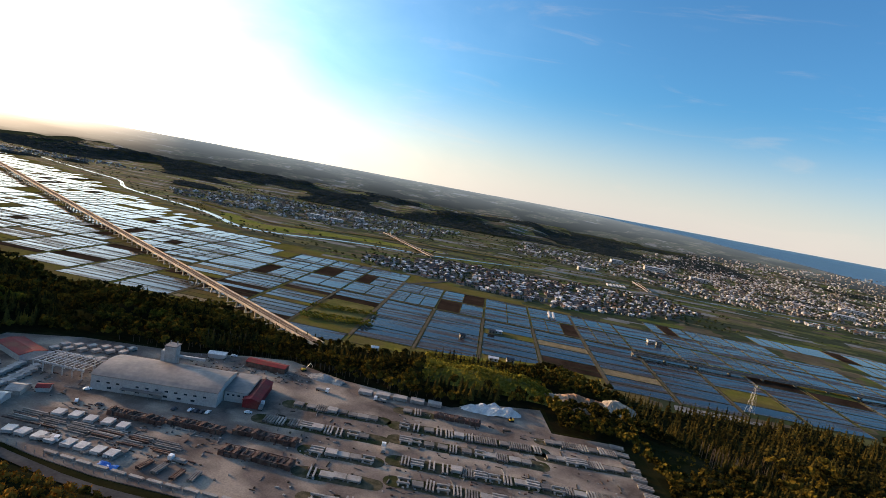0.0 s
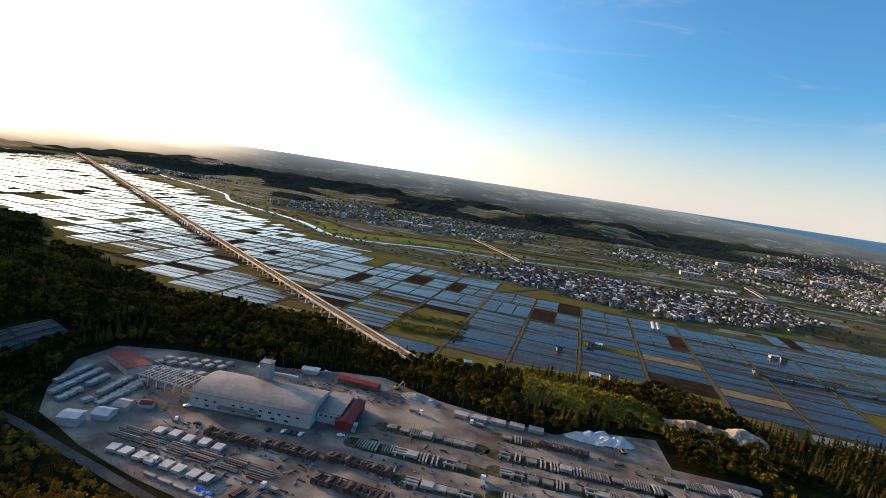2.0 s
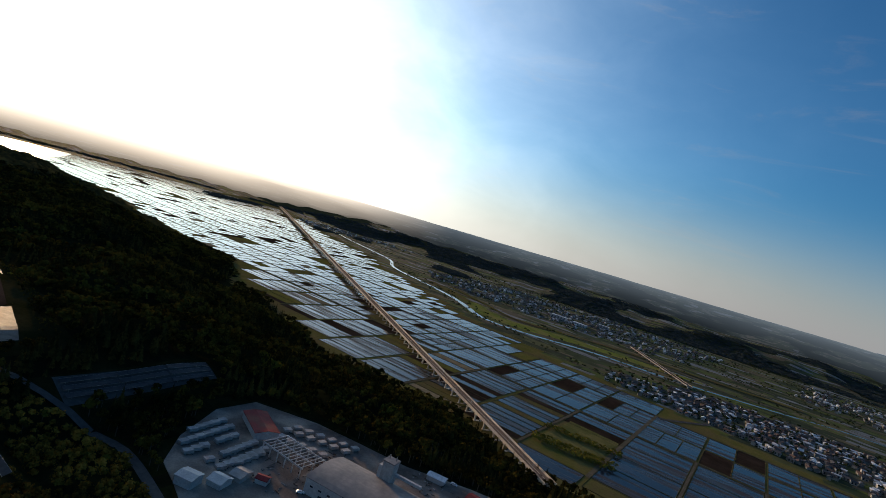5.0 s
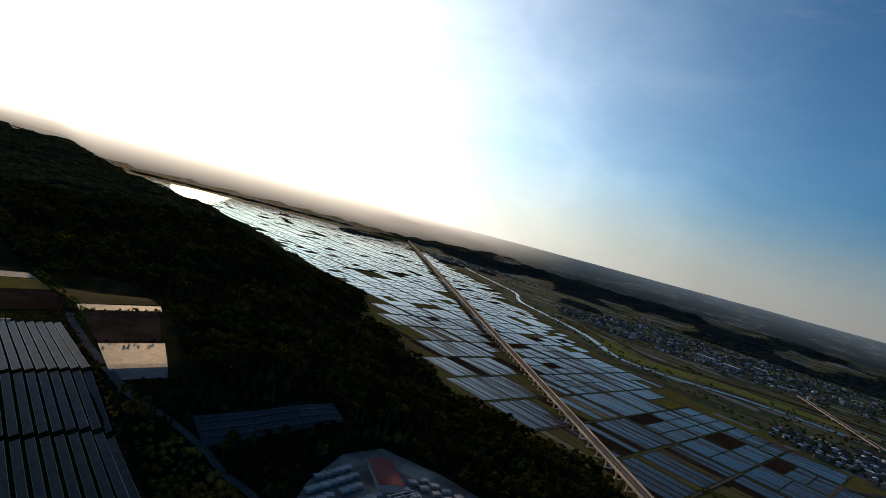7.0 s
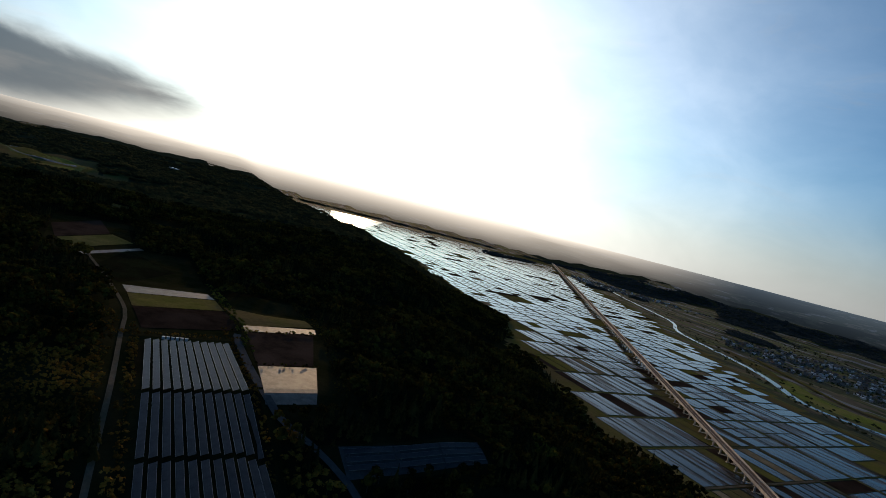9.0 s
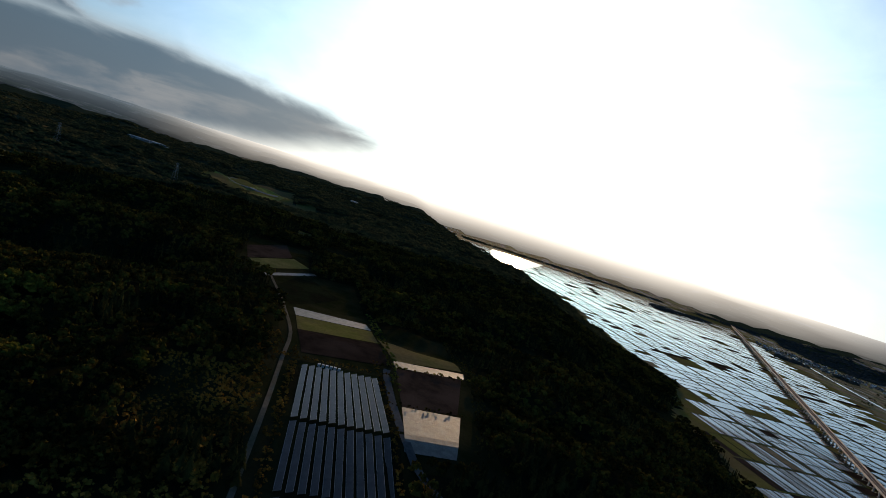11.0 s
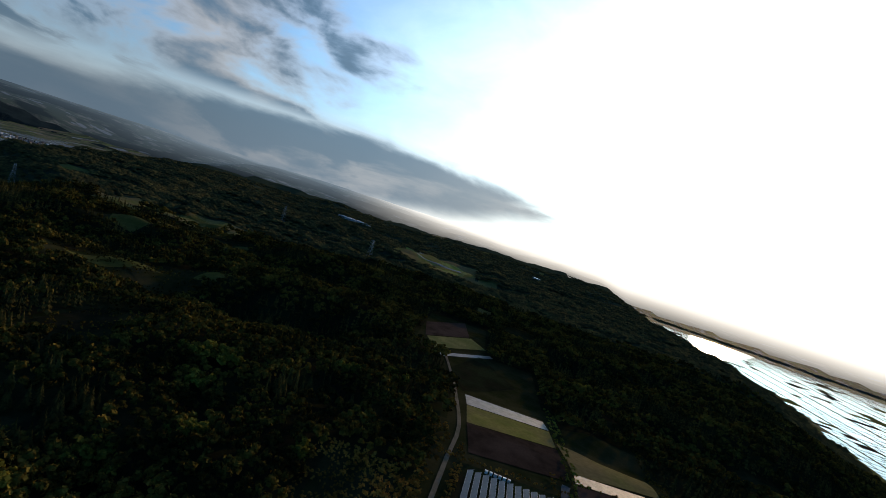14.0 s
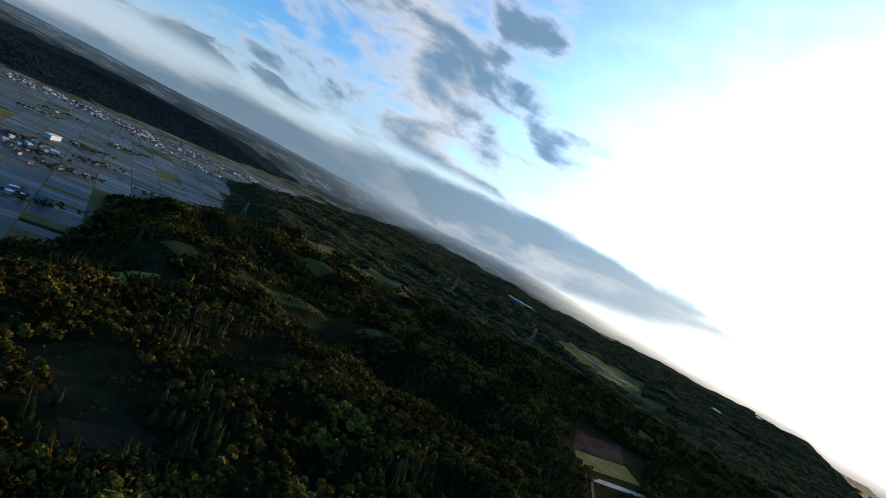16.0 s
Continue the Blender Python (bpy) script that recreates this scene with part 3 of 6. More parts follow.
def build_ground():
    xs, ys = spaced(-4950, 4850, -250, 9, 1.045), spaced(-4850, 4950, 200, 9, 1.045)
    gx, gy = np.meshgrid(xs, ys)
    r = np.hypot(gx - CX, gy - CY)
    k = np.minimum(1, 4880 / np.maximum(r, 1))
    gx, gy = CX + (gx - CX) * k, CY + (gy - CY) * k
    v = np.stack([gx, gy, height(gx, gy)], -1).reshape(-1, 3)
    nx, ny = len(xs), len(ys)
    i = (np.arange(ny - 1)[:, None] * nx + np.arange(nx - 1)[None]).ravel()
    f = np.stack([i, i + 1, i + nx + 1, i + nx], -1)
    c = v[f].mean(1)
    x, y = c[:, 0], c[:, 1]
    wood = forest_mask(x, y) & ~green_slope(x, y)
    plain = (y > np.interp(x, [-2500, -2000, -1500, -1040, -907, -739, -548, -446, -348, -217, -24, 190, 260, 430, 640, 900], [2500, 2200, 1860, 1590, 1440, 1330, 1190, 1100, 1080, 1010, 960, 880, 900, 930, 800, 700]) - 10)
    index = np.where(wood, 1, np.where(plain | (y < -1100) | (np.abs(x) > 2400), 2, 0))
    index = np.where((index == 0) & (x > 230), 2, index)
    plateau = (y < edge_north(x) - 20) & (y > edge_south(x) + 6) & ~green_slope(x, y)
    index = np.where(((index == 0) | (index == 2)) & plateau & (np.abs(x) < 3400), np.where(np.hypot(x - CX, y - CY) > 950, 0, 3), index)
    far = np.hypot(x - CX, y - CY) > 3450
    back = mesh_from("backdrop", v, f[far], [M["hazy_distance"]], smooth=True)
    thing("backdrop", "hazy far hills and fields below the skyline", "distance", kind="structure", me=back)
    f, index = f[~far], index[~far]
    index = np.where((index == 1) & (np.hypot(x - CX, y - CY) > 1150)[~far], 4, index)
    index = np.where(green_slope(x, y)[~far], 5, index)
    # the southern woods stand on a floor tinted with haze blue
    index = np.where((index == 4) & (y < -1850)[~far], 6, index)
    me = mesh_from("ground", v, f, [M["grass"], M["forest_floor"], M["farmland"], M["rough_grass"], M["far_floor"], M["slope_grass"], M["south_haze_floor"]], index, smooth=True)
    return thing("ground", "broad valley floor and wooded hills reaching the horizon", "ground", kind="structure", me=me)


YARD = [(-232, 240), (-250, 262), (-268, 300), (-266, 330), (-225, 345), (-200, 348), (-159, 352), (-120, 366), (-92, 372), (-70, 362), (-50, 354), (0, 345), (24, 342), (50, 358), (88, 366), (90, 331), (128, 331), (137, 300), (136, 262), (133, 222), (90, 205), (20, 198), (-40, 199), (-90, 203), (-125, 206), (-155, 212), (-192, 223), (-214, 233)]
LANE = ([-400, -362, -325, -304, -284, -258, -242, -221, -197, -171, -150, -120, -60, 0, 100, 200], [191, 190, 194, 206, 222, 230, 230, 225, 218, 211, 205, 198, 193, 189, 194, 200])


def in_yard(x, y, grow=1.0):
    """Whether points lie in the works' yard, its outline grown about its middle."""
    hit = np.zeros(np.shape(x), bool)
    p = [(-60 + (a + 60) * grow, 275 + (b - 275) * grow) for a, b in YARD]
    for (x0, y0), (x1, y1) in zip(p, p[1:] + p[:1]):
        if y0 != y1:
            hit ^= ((y0 > y) != (y1 > y)) & (x < (x1 - x0) * (y - y0) / (y1 - y0) + x0)
    return hit


OPEN = [  # clearings in the woods of the plateau: x0, x1, y0, y1
    (-480, -228, 113, 190), (-560, -446, 186, 276), (-446, -382, 186, 262), (-382, -326, 186, 242), (-600, -478, 120, 205), (-392, -322, 62, 113),
    (-304, -285, 219, 316), (-488, -404, -138, -84), (-332, -296, -82, -50), (-354, -306, -130, -76),
    (-490, -420, -285, -240), (-655, -560, -265, -185), (-890, -690, 62, 150), (-720, -600, 105, 200), (-1880, -1450, -140, 110), (-690, -570, -220, -150),
    (150, 206, 300, 362), (104, 182, 390, 460),
    (-850, -784, -412, -332), (-945, -888, -388, -236), (-1160, -1020, -450, -350), (-702, -645, -172, -138), (-560, -510, -330, -290),
]


def green_slope(x, y):
    """The grassy slope with bushes below the works."""
    return (x > 2) & (x < 112) & (y > 378) & (y < 530)


def forest_mask(x, y):
    x, y = np.asarray(x, float), np.asarray(y, float)
    m = (y < edge_north(x) - 6) & (y > edge_south(x) + 6) & ~in_yard(x, y, 1.03)
    for x0, x1, y0, y1 in OPEN:
        m &= ~((x > x0) & (x < x1) & (y > y0) & (y < y1))
    m &= ~((np.abs(y - np.interp(x, *LANE)) < 5) & (x > -400) & (x < 200))
    r0 = np.hypot(x - CX, y - CY)
    m &= ~((r0 > 560) & (wave(x, y, 330, 71) + 0.6 * wave(x, y, 120, 72) > 1.05))
    # woods on the far hills
    band = wave(x, y, 900, 21) + 0.7 * wave(x, y, 350, 22)
    hills_n = (y > 2200 + 0.10 * np.abs(x + 300)) & (y < 3250 + 0.1 * np.abs(x)) & (band > -0.3) & (x < 1500)
    hills_s = (y < -1930 - 0.1 * np.abs(x + 1200))
    far = np.hypot(x - CX, y - CY)
    rest = (far > 3200) & (far < 3250) & (band > np.where(x < -1200, -0.8, np.where(far < 4200, -0.1, 0.35))) & ~((x > 300) & (far > 3750))
    copse = (y > 1750) & (y < 2600) & (band > 0.95)
    return (m | hills_n | hills_s | rest | copse) & (far < 3600)


ground = build_ground()


def ribbon(name, pts, width, lift, mat, label, category="road", follow=True, kind="structure", step=14.0):
    """A strip along a smooth line that lies on the land."""
    p = [np.array(q, float) for q in pts]
    line = []
    for i in range(len(p) - 1):
        a, b, c, d = p[max(i - 1, 0)], p[i], p[i + 1], p[min(i + 2, len(p) - 1)]
        n = max(2, int(np.linalg.norm(c - b) / step))
        for t in np.arange(n) / n:
            line.append(0.5 * ((2 * b) + (c - a) * t + (2 * a - 5 * b + 4 * c - d) * t * t + (3 * b - a - 3 * c + d) * t ** 3))
    line.append(p[-1])
    line = np.array(line)
    tan = np.gradient(line[:, :2], axis=0)
    tan /= np.linalg.norm(tan, axis=1, keepdims=True)
    nor = np.stack([-tan[:, 1], tan[:, 0]], -1)
    w = np.interp(np.arange(len(line)), np.linspace(0, len(line) - 1, len(np.atleast_1d(width))), np.atleast_1d(width)) / 2
    rows = []
    for s in (-1, -0.33, 0.33, 1):
        q = line[:, :2] + nor * (w * s)[:, None]
        z = height(q[:, 0], q[:, 1]) if follow else np.zeros(len(q))
        rows.append(np.c_[q, z + lift])
    z_mid = np.max([r[:, 2] for r in rows], axis=0) if follow else None
    v = np.concatenate([np.c_[r[:, :2], (z_mid if follow else r[:, 2])] for r in rows])
    n = len(line)
    f = [(k * n + i, k * n + i + 1, (k + 1) * n + i + 1, (k + 1) * n + i) for k in range(3) for i in range(n - 1)]
    f = [q[::-1] for q in f]
    return thing(name, label, category, kind=kind, me=mesh_from(name, v, f, [mat]))


# ---- sea ----
def build_sea():
    """The sea beyond the coastal plain; it meets the sky at the skyline."""
    n, v, f = 40, [], []
    for i in range(n + 1):
        a = radians(-13 - 53 * i / n)                    # to the right of +y
        near = 3650 + 25 * math.sin(i * 0.9) + 1080 * max(0, 1 - i / 26) ** 1.2
        for j in range(5):
            r = near + (4890 - near) * j / 4
            x, y = CX - math.sin(a) * r, CY + math.cos(a) * r
            v.append((x, y, float(height(x, y)) + 3.0))
    for i in range(n):
        for j in range(4):
            q = i * 5 + j
            f.append((q, q + 5, q + 6, q + 1)[::-1])
    return thing("water", "blue open sea beyond the coast", "sea", kind="structure", me=mesh_from("water", v, f, [M["sea_water"]]))


build_sea()

# ---- river ----
ribbon("river", [(-2000, 2330), (-1500, 1960), (-1230, 1790), (-1040, 1668), (-907, 1495), (-739, 1393), (-623, 1325), (-548, 1262), (-446, 1162), (-348, 1168), (-217, 1236), (-24, 1268), (130, 1330), (286, 1400), (520, 1390), (800, 1330), (1200, 1420), (1700, 1900)],
       [9, 9, 9, 10, 10, 10, 14, 17, 15, 15, 9, 6, 6, 5, 5, 5, 5, 5], 0.25, M["river_water"], "winding river with dark calm water", "river", kind="structure")
ribbon("meadow", [(-560, 1350), (-480, 1250), (-400, 1235), (-300, 1290), (-150, 1330), (0, 1360)], [24, 70, 80, 60, 50, 20], 0.15, M["grass_bright"], "bright green meadow on the river bank", "meadow")
ribbon("meadow", [(-760, 1480), (-640, 1390), (-560, 1330)], [20, 50, 24], 0.15, M["grass"], "grassy river bank", "meadow")
for shift, lbl in ((62, "grassy levee along the river"),):
    ribbon("levee", [(-700, 1500), (-560, 1400), (-420, 1310), (-300, 1370), (-150, 1425), (0, 1440), (200, 1480)], 14, 2.0, M["grass"], lbl, "levee")

# ---- rice fields of the valley ----
EU, EV, O = np.array([0.9968, -0.08]), np.array([0.08, 0.9968]), np.array([56.0, 537.0])
VIA_A, VIA_B = np.array([-95.0, 470.0]), np.array([-2500.0, 2550.0])
RIVER_Y = ([-2500, -2000, -1500, -1040, -907, -739, -548, -446, -348, -217, -24, 190, 260, 430, 640, 900], [2500, 2200, 1860, 1590, 1440, 1330, 1190, 1100, 1080, 1010, 960, 885, 905, 955, 1020, 980])


def via_dist(p):
    d = (VIA_B - VIA_A) / np.linalg.norm(VIA_B - VIA_A)
    w = p - VIA_A
    along = w @ d
    return abs(w[0] * d[1] - w[1] * d[0]) if along > -40 else 1e9


def uv(u, v):
    return O + EU * u + EV * v


PADDY_LOOK = {"water": ("paddy_water", "flooded rice paddy mirroring the sky"), "soil": ("soil", "drained paddy of brown tilled soil"),
              "green": ("paddy_green", "paddy overgrown with green grass"), "straw": ("straw", "dry paddy with straw stubble")}


def paddy_arrays(cu, cv, du, dv):
    """Corner rings of a field: outer foot of the bund, its crest, inner foot, all in world metres."""
    rings = []
    for inset, z in ((0.0, 0.04), (0.2, 0.4), (0.45, 0.4), (0.65, 0.14)):
        for su, sv in ((-1, -1), (1, -1), (1, 1), (-1, 1)):
            p = uv(cu + su * (du / 2 - inset), cv + sv * (dv / 2 - inset))
            rings.append((p[0], p[1], z))
    faces = [(r * 4 + i, r * 4 + (i + 1) % 4, r * 4 + 4 + (i + 1) % 4, r * 4 + 4 + i) for r in range(3) for i in range(4)]
    return rings, faces + [(12, 13, 14, 15)]


def q_field(c):
    """Where dry plots lie among the eastern paddies."""
    return float(wave(c[0], c[1], 260, 63))


def plan_paddies():
    r = random.Random(5)
    cells = []
    bands = [(-62, -4), (-2, 182), (190, 258), (262, 330), (336, 404), (408, 476), (484, 560), (566, 640), (648, 730), (738, 820), (828, 920), (930, 1030), (1040, 1150), (1160, 1280), (1290, 1420), (1430, 1580), (1590, 1760)]
    u_edges = list(np.arange(-3128, 900, 68))
    for k, u0 in enumerate(u_edges):
        u1 = u0 + 68
        for b, (v0, v1) in enumerate(bands):
            west = u0 < -270
            if b <= 1:                      # long blocks cut into strips across
                n = max(1, int((v1 - v0) / (r.choice((23, 30, 38, 46)) if not west else r.choice((14, 18, 22)))))
                dv = (v1 - v0) / n
                for j in range(n):
                    cells.append((u0 + 34, v0 + dv * (j + 0.5), 63.5, dv - 0.25))
            else:                           # bands cut lengthwise
                n = r.choice((2, 2, 3, 3, 1)) if u0 > -1500 else r.choice((1, 2))
                du = 66 / n
                for j in range(n):
                    split = 1 if u0 > -420 else r.choice((1, 2, 2, 3))
                    dv = (v1 - v0) / split
                    for s in range(split):
                        cells.append((u0 + 1 + du * (j + 0.5), v0 + dv * (s + 0.5), du - 0.3, dv - 0.6))
    out = []
    for cu, cv, du, dv in cells:
        c = uv(cu, cv)
        # fields at the foot of the hills are cut short by the slope
        foot = max(edge_north(uv(cu + a * du / 2, cv)[0]) + 8 - uv(cu + a * du / 2, cv - dv / 2)[1] for a in (-1, 0, 1))
        if 0 < foot < dv - 7:
            cv, dv = cv + foot / 2, dv - foot
            c = uv(cu, cv)
            foot = 0
        ok = foot <= 0
        ok &= c[1] + dv / 2 < np.interp(c[0], *RIVER_Y) - 18
        ok &= via_dist(c) > 5
        ok &= not (-142 < c[0] < -62 and 560 < c[1] < 668)          # scrub plot
        ok &= c[0] < 860 and not (c[0] > 420 and q_field(c) > 0.55)
        if not ok or height(c[0], c[1]) > 1.0:
            continue
        dist = math.hypot(c[0], c[1])
        q = r.random()
        k_ = wave(c[0], c[1], 210, 61) * (0.12 if dist > 900 else 0.03)
        wet = 0.84 if dist < 900 else 0.91
        look_ = "water" if q < wet + k_ else "soil" if q < 0.95 + k_ * 0.4 else "green" if q < 0.98 else "straw"
        if dist < 800 and 0.77 < q < 0.84:
            look_ = r.choice(("soil", "soil", "soil", "green"))
        if look_ == "straw" and dv > 30 and dist < 1000:
            look_ = "soil"
        if via_dist(c) < 18 and q > 0.3 and dist < 1100:
            look_ = r.choice(("green", "soil", "green"))
        if 880 < c[1] < 960 and -50 < c[0] < 200 and q > 0.4:
            look_ = r.choice(("straw", "soil"))
        out.append((dist, look_, cu, cv, du, dv))
    return sorted(out)


def build_paddies():
    plan = plan_paddies()
    root = thing("paddy_fields", "flooded rice paddies divided by low earth bunds", "rice field", kind="structure")
    for dist, kind, cu, cv, du, dv in plan[:290]:
        mat, label = PADDY_LOOK[kind]
        v, f = paddy_arrays(cu, cv, du, dv)
        part("paddy", mesh_from("paddy", v, f, [M["bund"], M[mat]], [0] * 12 + [1]), root, label)
    for kind, (mat, label) in PADDY_LOOK.items():
        vs, fs, idx = [], [], []
        for dist, k, cu, cv, du, dv in plan[290:]:
            if k == kind:
                v, f = paddy_arrays(cu, cv, du, dv)
                fs += [tuple(len(vs) + i for i in q) for q in f]
                vs += v
                idx += [0] * 12 + [1]
        if vs:
            ob = part("distant_paddies", mesh_from("distant_paddies", vs, fs, [M["bund"], M["far_water" if kind == "water" else mat]], idx), root, "far " + label)
            tagged(ob, kind="stuff")
    return len(plan)


build_paddies()


# paddies of the southern valley
def build_south_paddies():
    r = random.Random(9)
    root = thing("paddy_fields", "pale flooded paddies of the southern side valley", "rice field", kind="structure")
    vs, fs, idx = [], [], []
    n = 0
    looks = [M["dry_grass"], M["paddy_mud"], M["soil"], M["grass"], M["shallow_water"]]
    a = radians(-32)
    for i in range(-200, 70):
        for j in range(-40, 26):
            cu, cv = j * 52.0, i * 13.0
            du, dv = 51.4, 12.85
            x = -900 + cu * math.cos(a) - cv * math.sin(a)
            y = -900 + cu * math.sin(a) + cv * math.cos(a)
            if not (-2300 < x < -150) or y > edge_south(x) - 10 or y < -1700 - 0.15 * (x + 2000):
                continue
            if wave(x, y, 420, 31) > 0.85 or r.random() < 0.04:
                continue
            k = r.choice((1, 1, 1, 1, 1, 4, 4, 1, 1, 1, 3)) if wave(x, y, 160, 33) > -0.9 else r.choice((1, 1, 2, 3, 3))
            base = len(vs)
            for inset, z in ((0.0, 0.35), (0.45, 0.14)):
                for su, sv in ((-1, -1), (1, -1), (1, 1), (-1, 1)):
                    p, q = su * (du / 2 - inset), sv * (dv / 2 - inset)
                    vs.append((x + p * math.cos(a) - q * math.sin(a), y + p * math.sin(a) + q * math.cos(a), z))
            fs += [tuple(base + t for t in (e, (e + 1) % 4, 4 + (e + 1) % 4, 4 + e)) for e in range(4)]
            fs.append((base + 4, base + 5, base + 6, base + 7))
            idx += [0] * 4 + [k]
    tagged(part("distant_paddies", mesh_from("distant_paddies", vs, fs, looks, idx), root), kind="stuff")


build_south_paddies()
M["basin_water"] = water("basin_water", (0.03, 0.035, 0.04), (0.04, 0.04, 0.035), 0.16, 0.25, 0.35)
ribbon("water", [(-1890, 985), (-2060, 985), (-2300, 1080), (-2600, 1230), (-2850, 1360)], [40, 90, 190, 260, 300], 0.6, M["basin_water"], "broad flooded basin at the head of the valley", "water", follow=False)

# ---- farm roads ----
for u in (-340, -204, -136, -68, 0, 68, 136, 204, 272):
    a, b = uv(u, -6), uv(u, 186 if u not in (-136, 136) else 336)
    if a[1] < edge_north(a[0]) + 4:
        a = uv(u, edge_north(a[0]) + 8 - 537)
    ribbon("farm_road", [tuple(a), tuple((a + b) / 2), tuple(b)], 4.2 if u in (-136, 136) else 3.0, 0.5, M["track"], "straight pale gravel farm road between paddies", "road")
for v in (186, 333, 480):
    ribbon("farm_road", [tuple(uv(-900, v)), tuple(uv(-300, v)), tuple(uv(300, v))], 3.2, 0.48, M["track"], "gravel farm road across the paddies", "road")


# ---- railway viaduct ----
def build_viaduct():
    """Long straight concrete viaduct: deck, parapets, track slabs, and paired piers."""
    d = (VIA_B - VIA_A)
    length = np.linalg.norm(d)
    d /= length
    turn = math.degrees(math.atan2(d[1], d[0]))
    root = thing("railway_viaduct", "long straight pale concrete railway viaduct on paired piers", "viaduct", at=(VIA_A[0], VIA_A[1], 0), turn=turn)
    seg = 250.0
    n = int(length // seg) + 1
    for i in range(n):
        x0, x1 = i * seg, min((i + 1) * seg, length) - 0.3
        m, l = (x0 + x1) / 2, x1 - x0
        part("deck", boxes_mesh("deck", [(m, 0, 7.4, l, 11.2, 1.1, 0), (m, 0, 6.4, l, 6.0, 1.0, 0)], M["via"]), root)
        for s in (-1, 1):
            part("parapet", boxes_mesh("parapet", [(m, s * 5.45, 8.5, l, 0.3, 1.5, 0)], M["via"]), root)
            part("track_slab", boxes_mesh("track_slab", [(m, s * 2.35, 8.5, l, 3.6, 0.35, 0), (m, s * 2.2 - 0.72, 8.85, l, 0.12, 0.18, 0), (m, s * 2.2 + 0.72, 8.85, l, 0.12, 0.18, 0)], M["ballast"]), root)
    pier = boxes_mesh("pier", [(0, -3.2, -0.6, 1.5, 1.5, 7.0, 0), (0, 3.2, -0.6, 1.5, 1.5, 7.0, 0), (0, 0, 5.6, 1.7, 9.4, 0.8, 0), (0, 0, -0.6, 2.6, 9.4, 0.9, 0)], M["via"])
    for i in range(150):
        p = part("pier", pier, root)
        p.location = (8 + i * 20.0, 0, 0)
    far = [(8 + i * 20.0, s, -0.6, 1.6, 1.6, 7.2, 0) for i in range(150, int(length // 20)) for s in (-3.2, 3.2)]
    if far:
        tagged(part("distant_piers", boxes_mesh("distant_piers", far, M["via"]), root), kind="stuff")
    mast = boxes_mesh("catenary_mast", [(0, 5.1, 8.5, 0.3, 0.3, 6.0, 0), (0, 3.6, 13.6, 0.14, 3.0, 0.14, 0)], M["steel"])
    for i in range(60):
        p = part("catenary_mast", mast, root)
        p.location = (20 + i * 40.0, 0, 0)


build_viaduct()

# ---- precast concrete works ----
YZ = 26.0


def flat_poly(name, pts, z, mat, label, category, kind="structure", thick=0.3):
    """A slab with an uneven outline; its top lies at z."""
    bm = bmesh.new()
    top = [bm.verts.new((x, y, z)) for x, y in pts]
    face = bm.faces.new(top)
    if face.normal.z < 0:
        face.normal_flip()
    bm.normal_update()
    res = bmesh.ops.extrude_face_region(bm, geom=[face])
    for v in [g for g in res["geom"] if isinstance(g, bmesh.types.BMVert)]:
        v.co.z -= thick
    bmesh.ops.recalc_face_normals(bm, faces=bm.faces)
    me = bpy.data.meshes.new(name)
    bm.to_mesh(me)
    bm.free()
    me.materials.append(mat)
    return thing(name, label, category, kind=kind, me=me)


flat_poly("pavement", YARD,
          YZ + 0.35, M["yard"], "pale dusty gravel storage yard of a concrete works", "yard", thick=1.2)
G = YZ + 0.35


def gable_mesh(name, l, w, h, rise, mat, over=0.4, thick=0.25):
    """A pitched roof over l by w, its eaves at h, the ridge along x."""
    a, b = l / 2 + over, w / 2 + over
    v = []
    for dz in (0, -thick):
        v += [(-a, -b, h + dz), (a, -b, h + dz), (a, 0, h + rise + dz), (-a, 0, h + rise + dz), (-a, b, h + dz), (a, b, h + dz)]
    f = [(0, 1, 2, 3), (3, 2, 5, 4), (7, 6, 9, 8), (8, 9, 10, 11), (0, 6, 7, 1), (4, 5, 11, 10), (0, 3, 9, 6), (3, 4, 10, 9), (1, 7, 8, 2), (2, 8, 11, 5)]
    return mesh_from(name, v, f, [mat])


def walls_mesh(name, l, w, h, rise, mat):
    a, b = l / 2, w / 2
    v = [(-a, -b, 0), (a, -b, 0), (a, b, 0), (-a, b, 0), (-a, -b, h), (a, -b, h), (a, b, h), (-a, b, h), (-a, 0, h + rise - 0.3), (a, 0, h + rise - 0.3)]
    bm = bmesh.new()
    vs = [bm.verts.new(p) for p in v]
    for q in ((0, 1, 5, 4), (2, 3, 7, 6), (1, 2, 6, 9, 5), (3, 0, 4, 8, 7), (3, 2, 1, 0), (4, 5, 9, 8), (8, 9, 6, 7)):
        bm.faces.new([vs[i] for i in q])
    me = bpy.data.meshes.new(name)
    bm.to_mesh(me)
    bm.free()
    me.materials.append(mat)
    return me


def building(name, label, category, at, turn, l, w, h, rise, wall, roof, windows=(), arched=False):
    root = thing(name, label, category, at=at, turn=turn)
    part("wall", walls_mesh("wall", l, w, h, rise, M[wall]), root)
    part("roof", (arch_mesh if arched else gable_mesh)("roof", l, w, h, rise, M[roof]), root)
    for x, z, ww, hh, face in windows:
        win = thing_part_window(x, z, ww, hh, face, l, w)
        win.parent = root
    return root


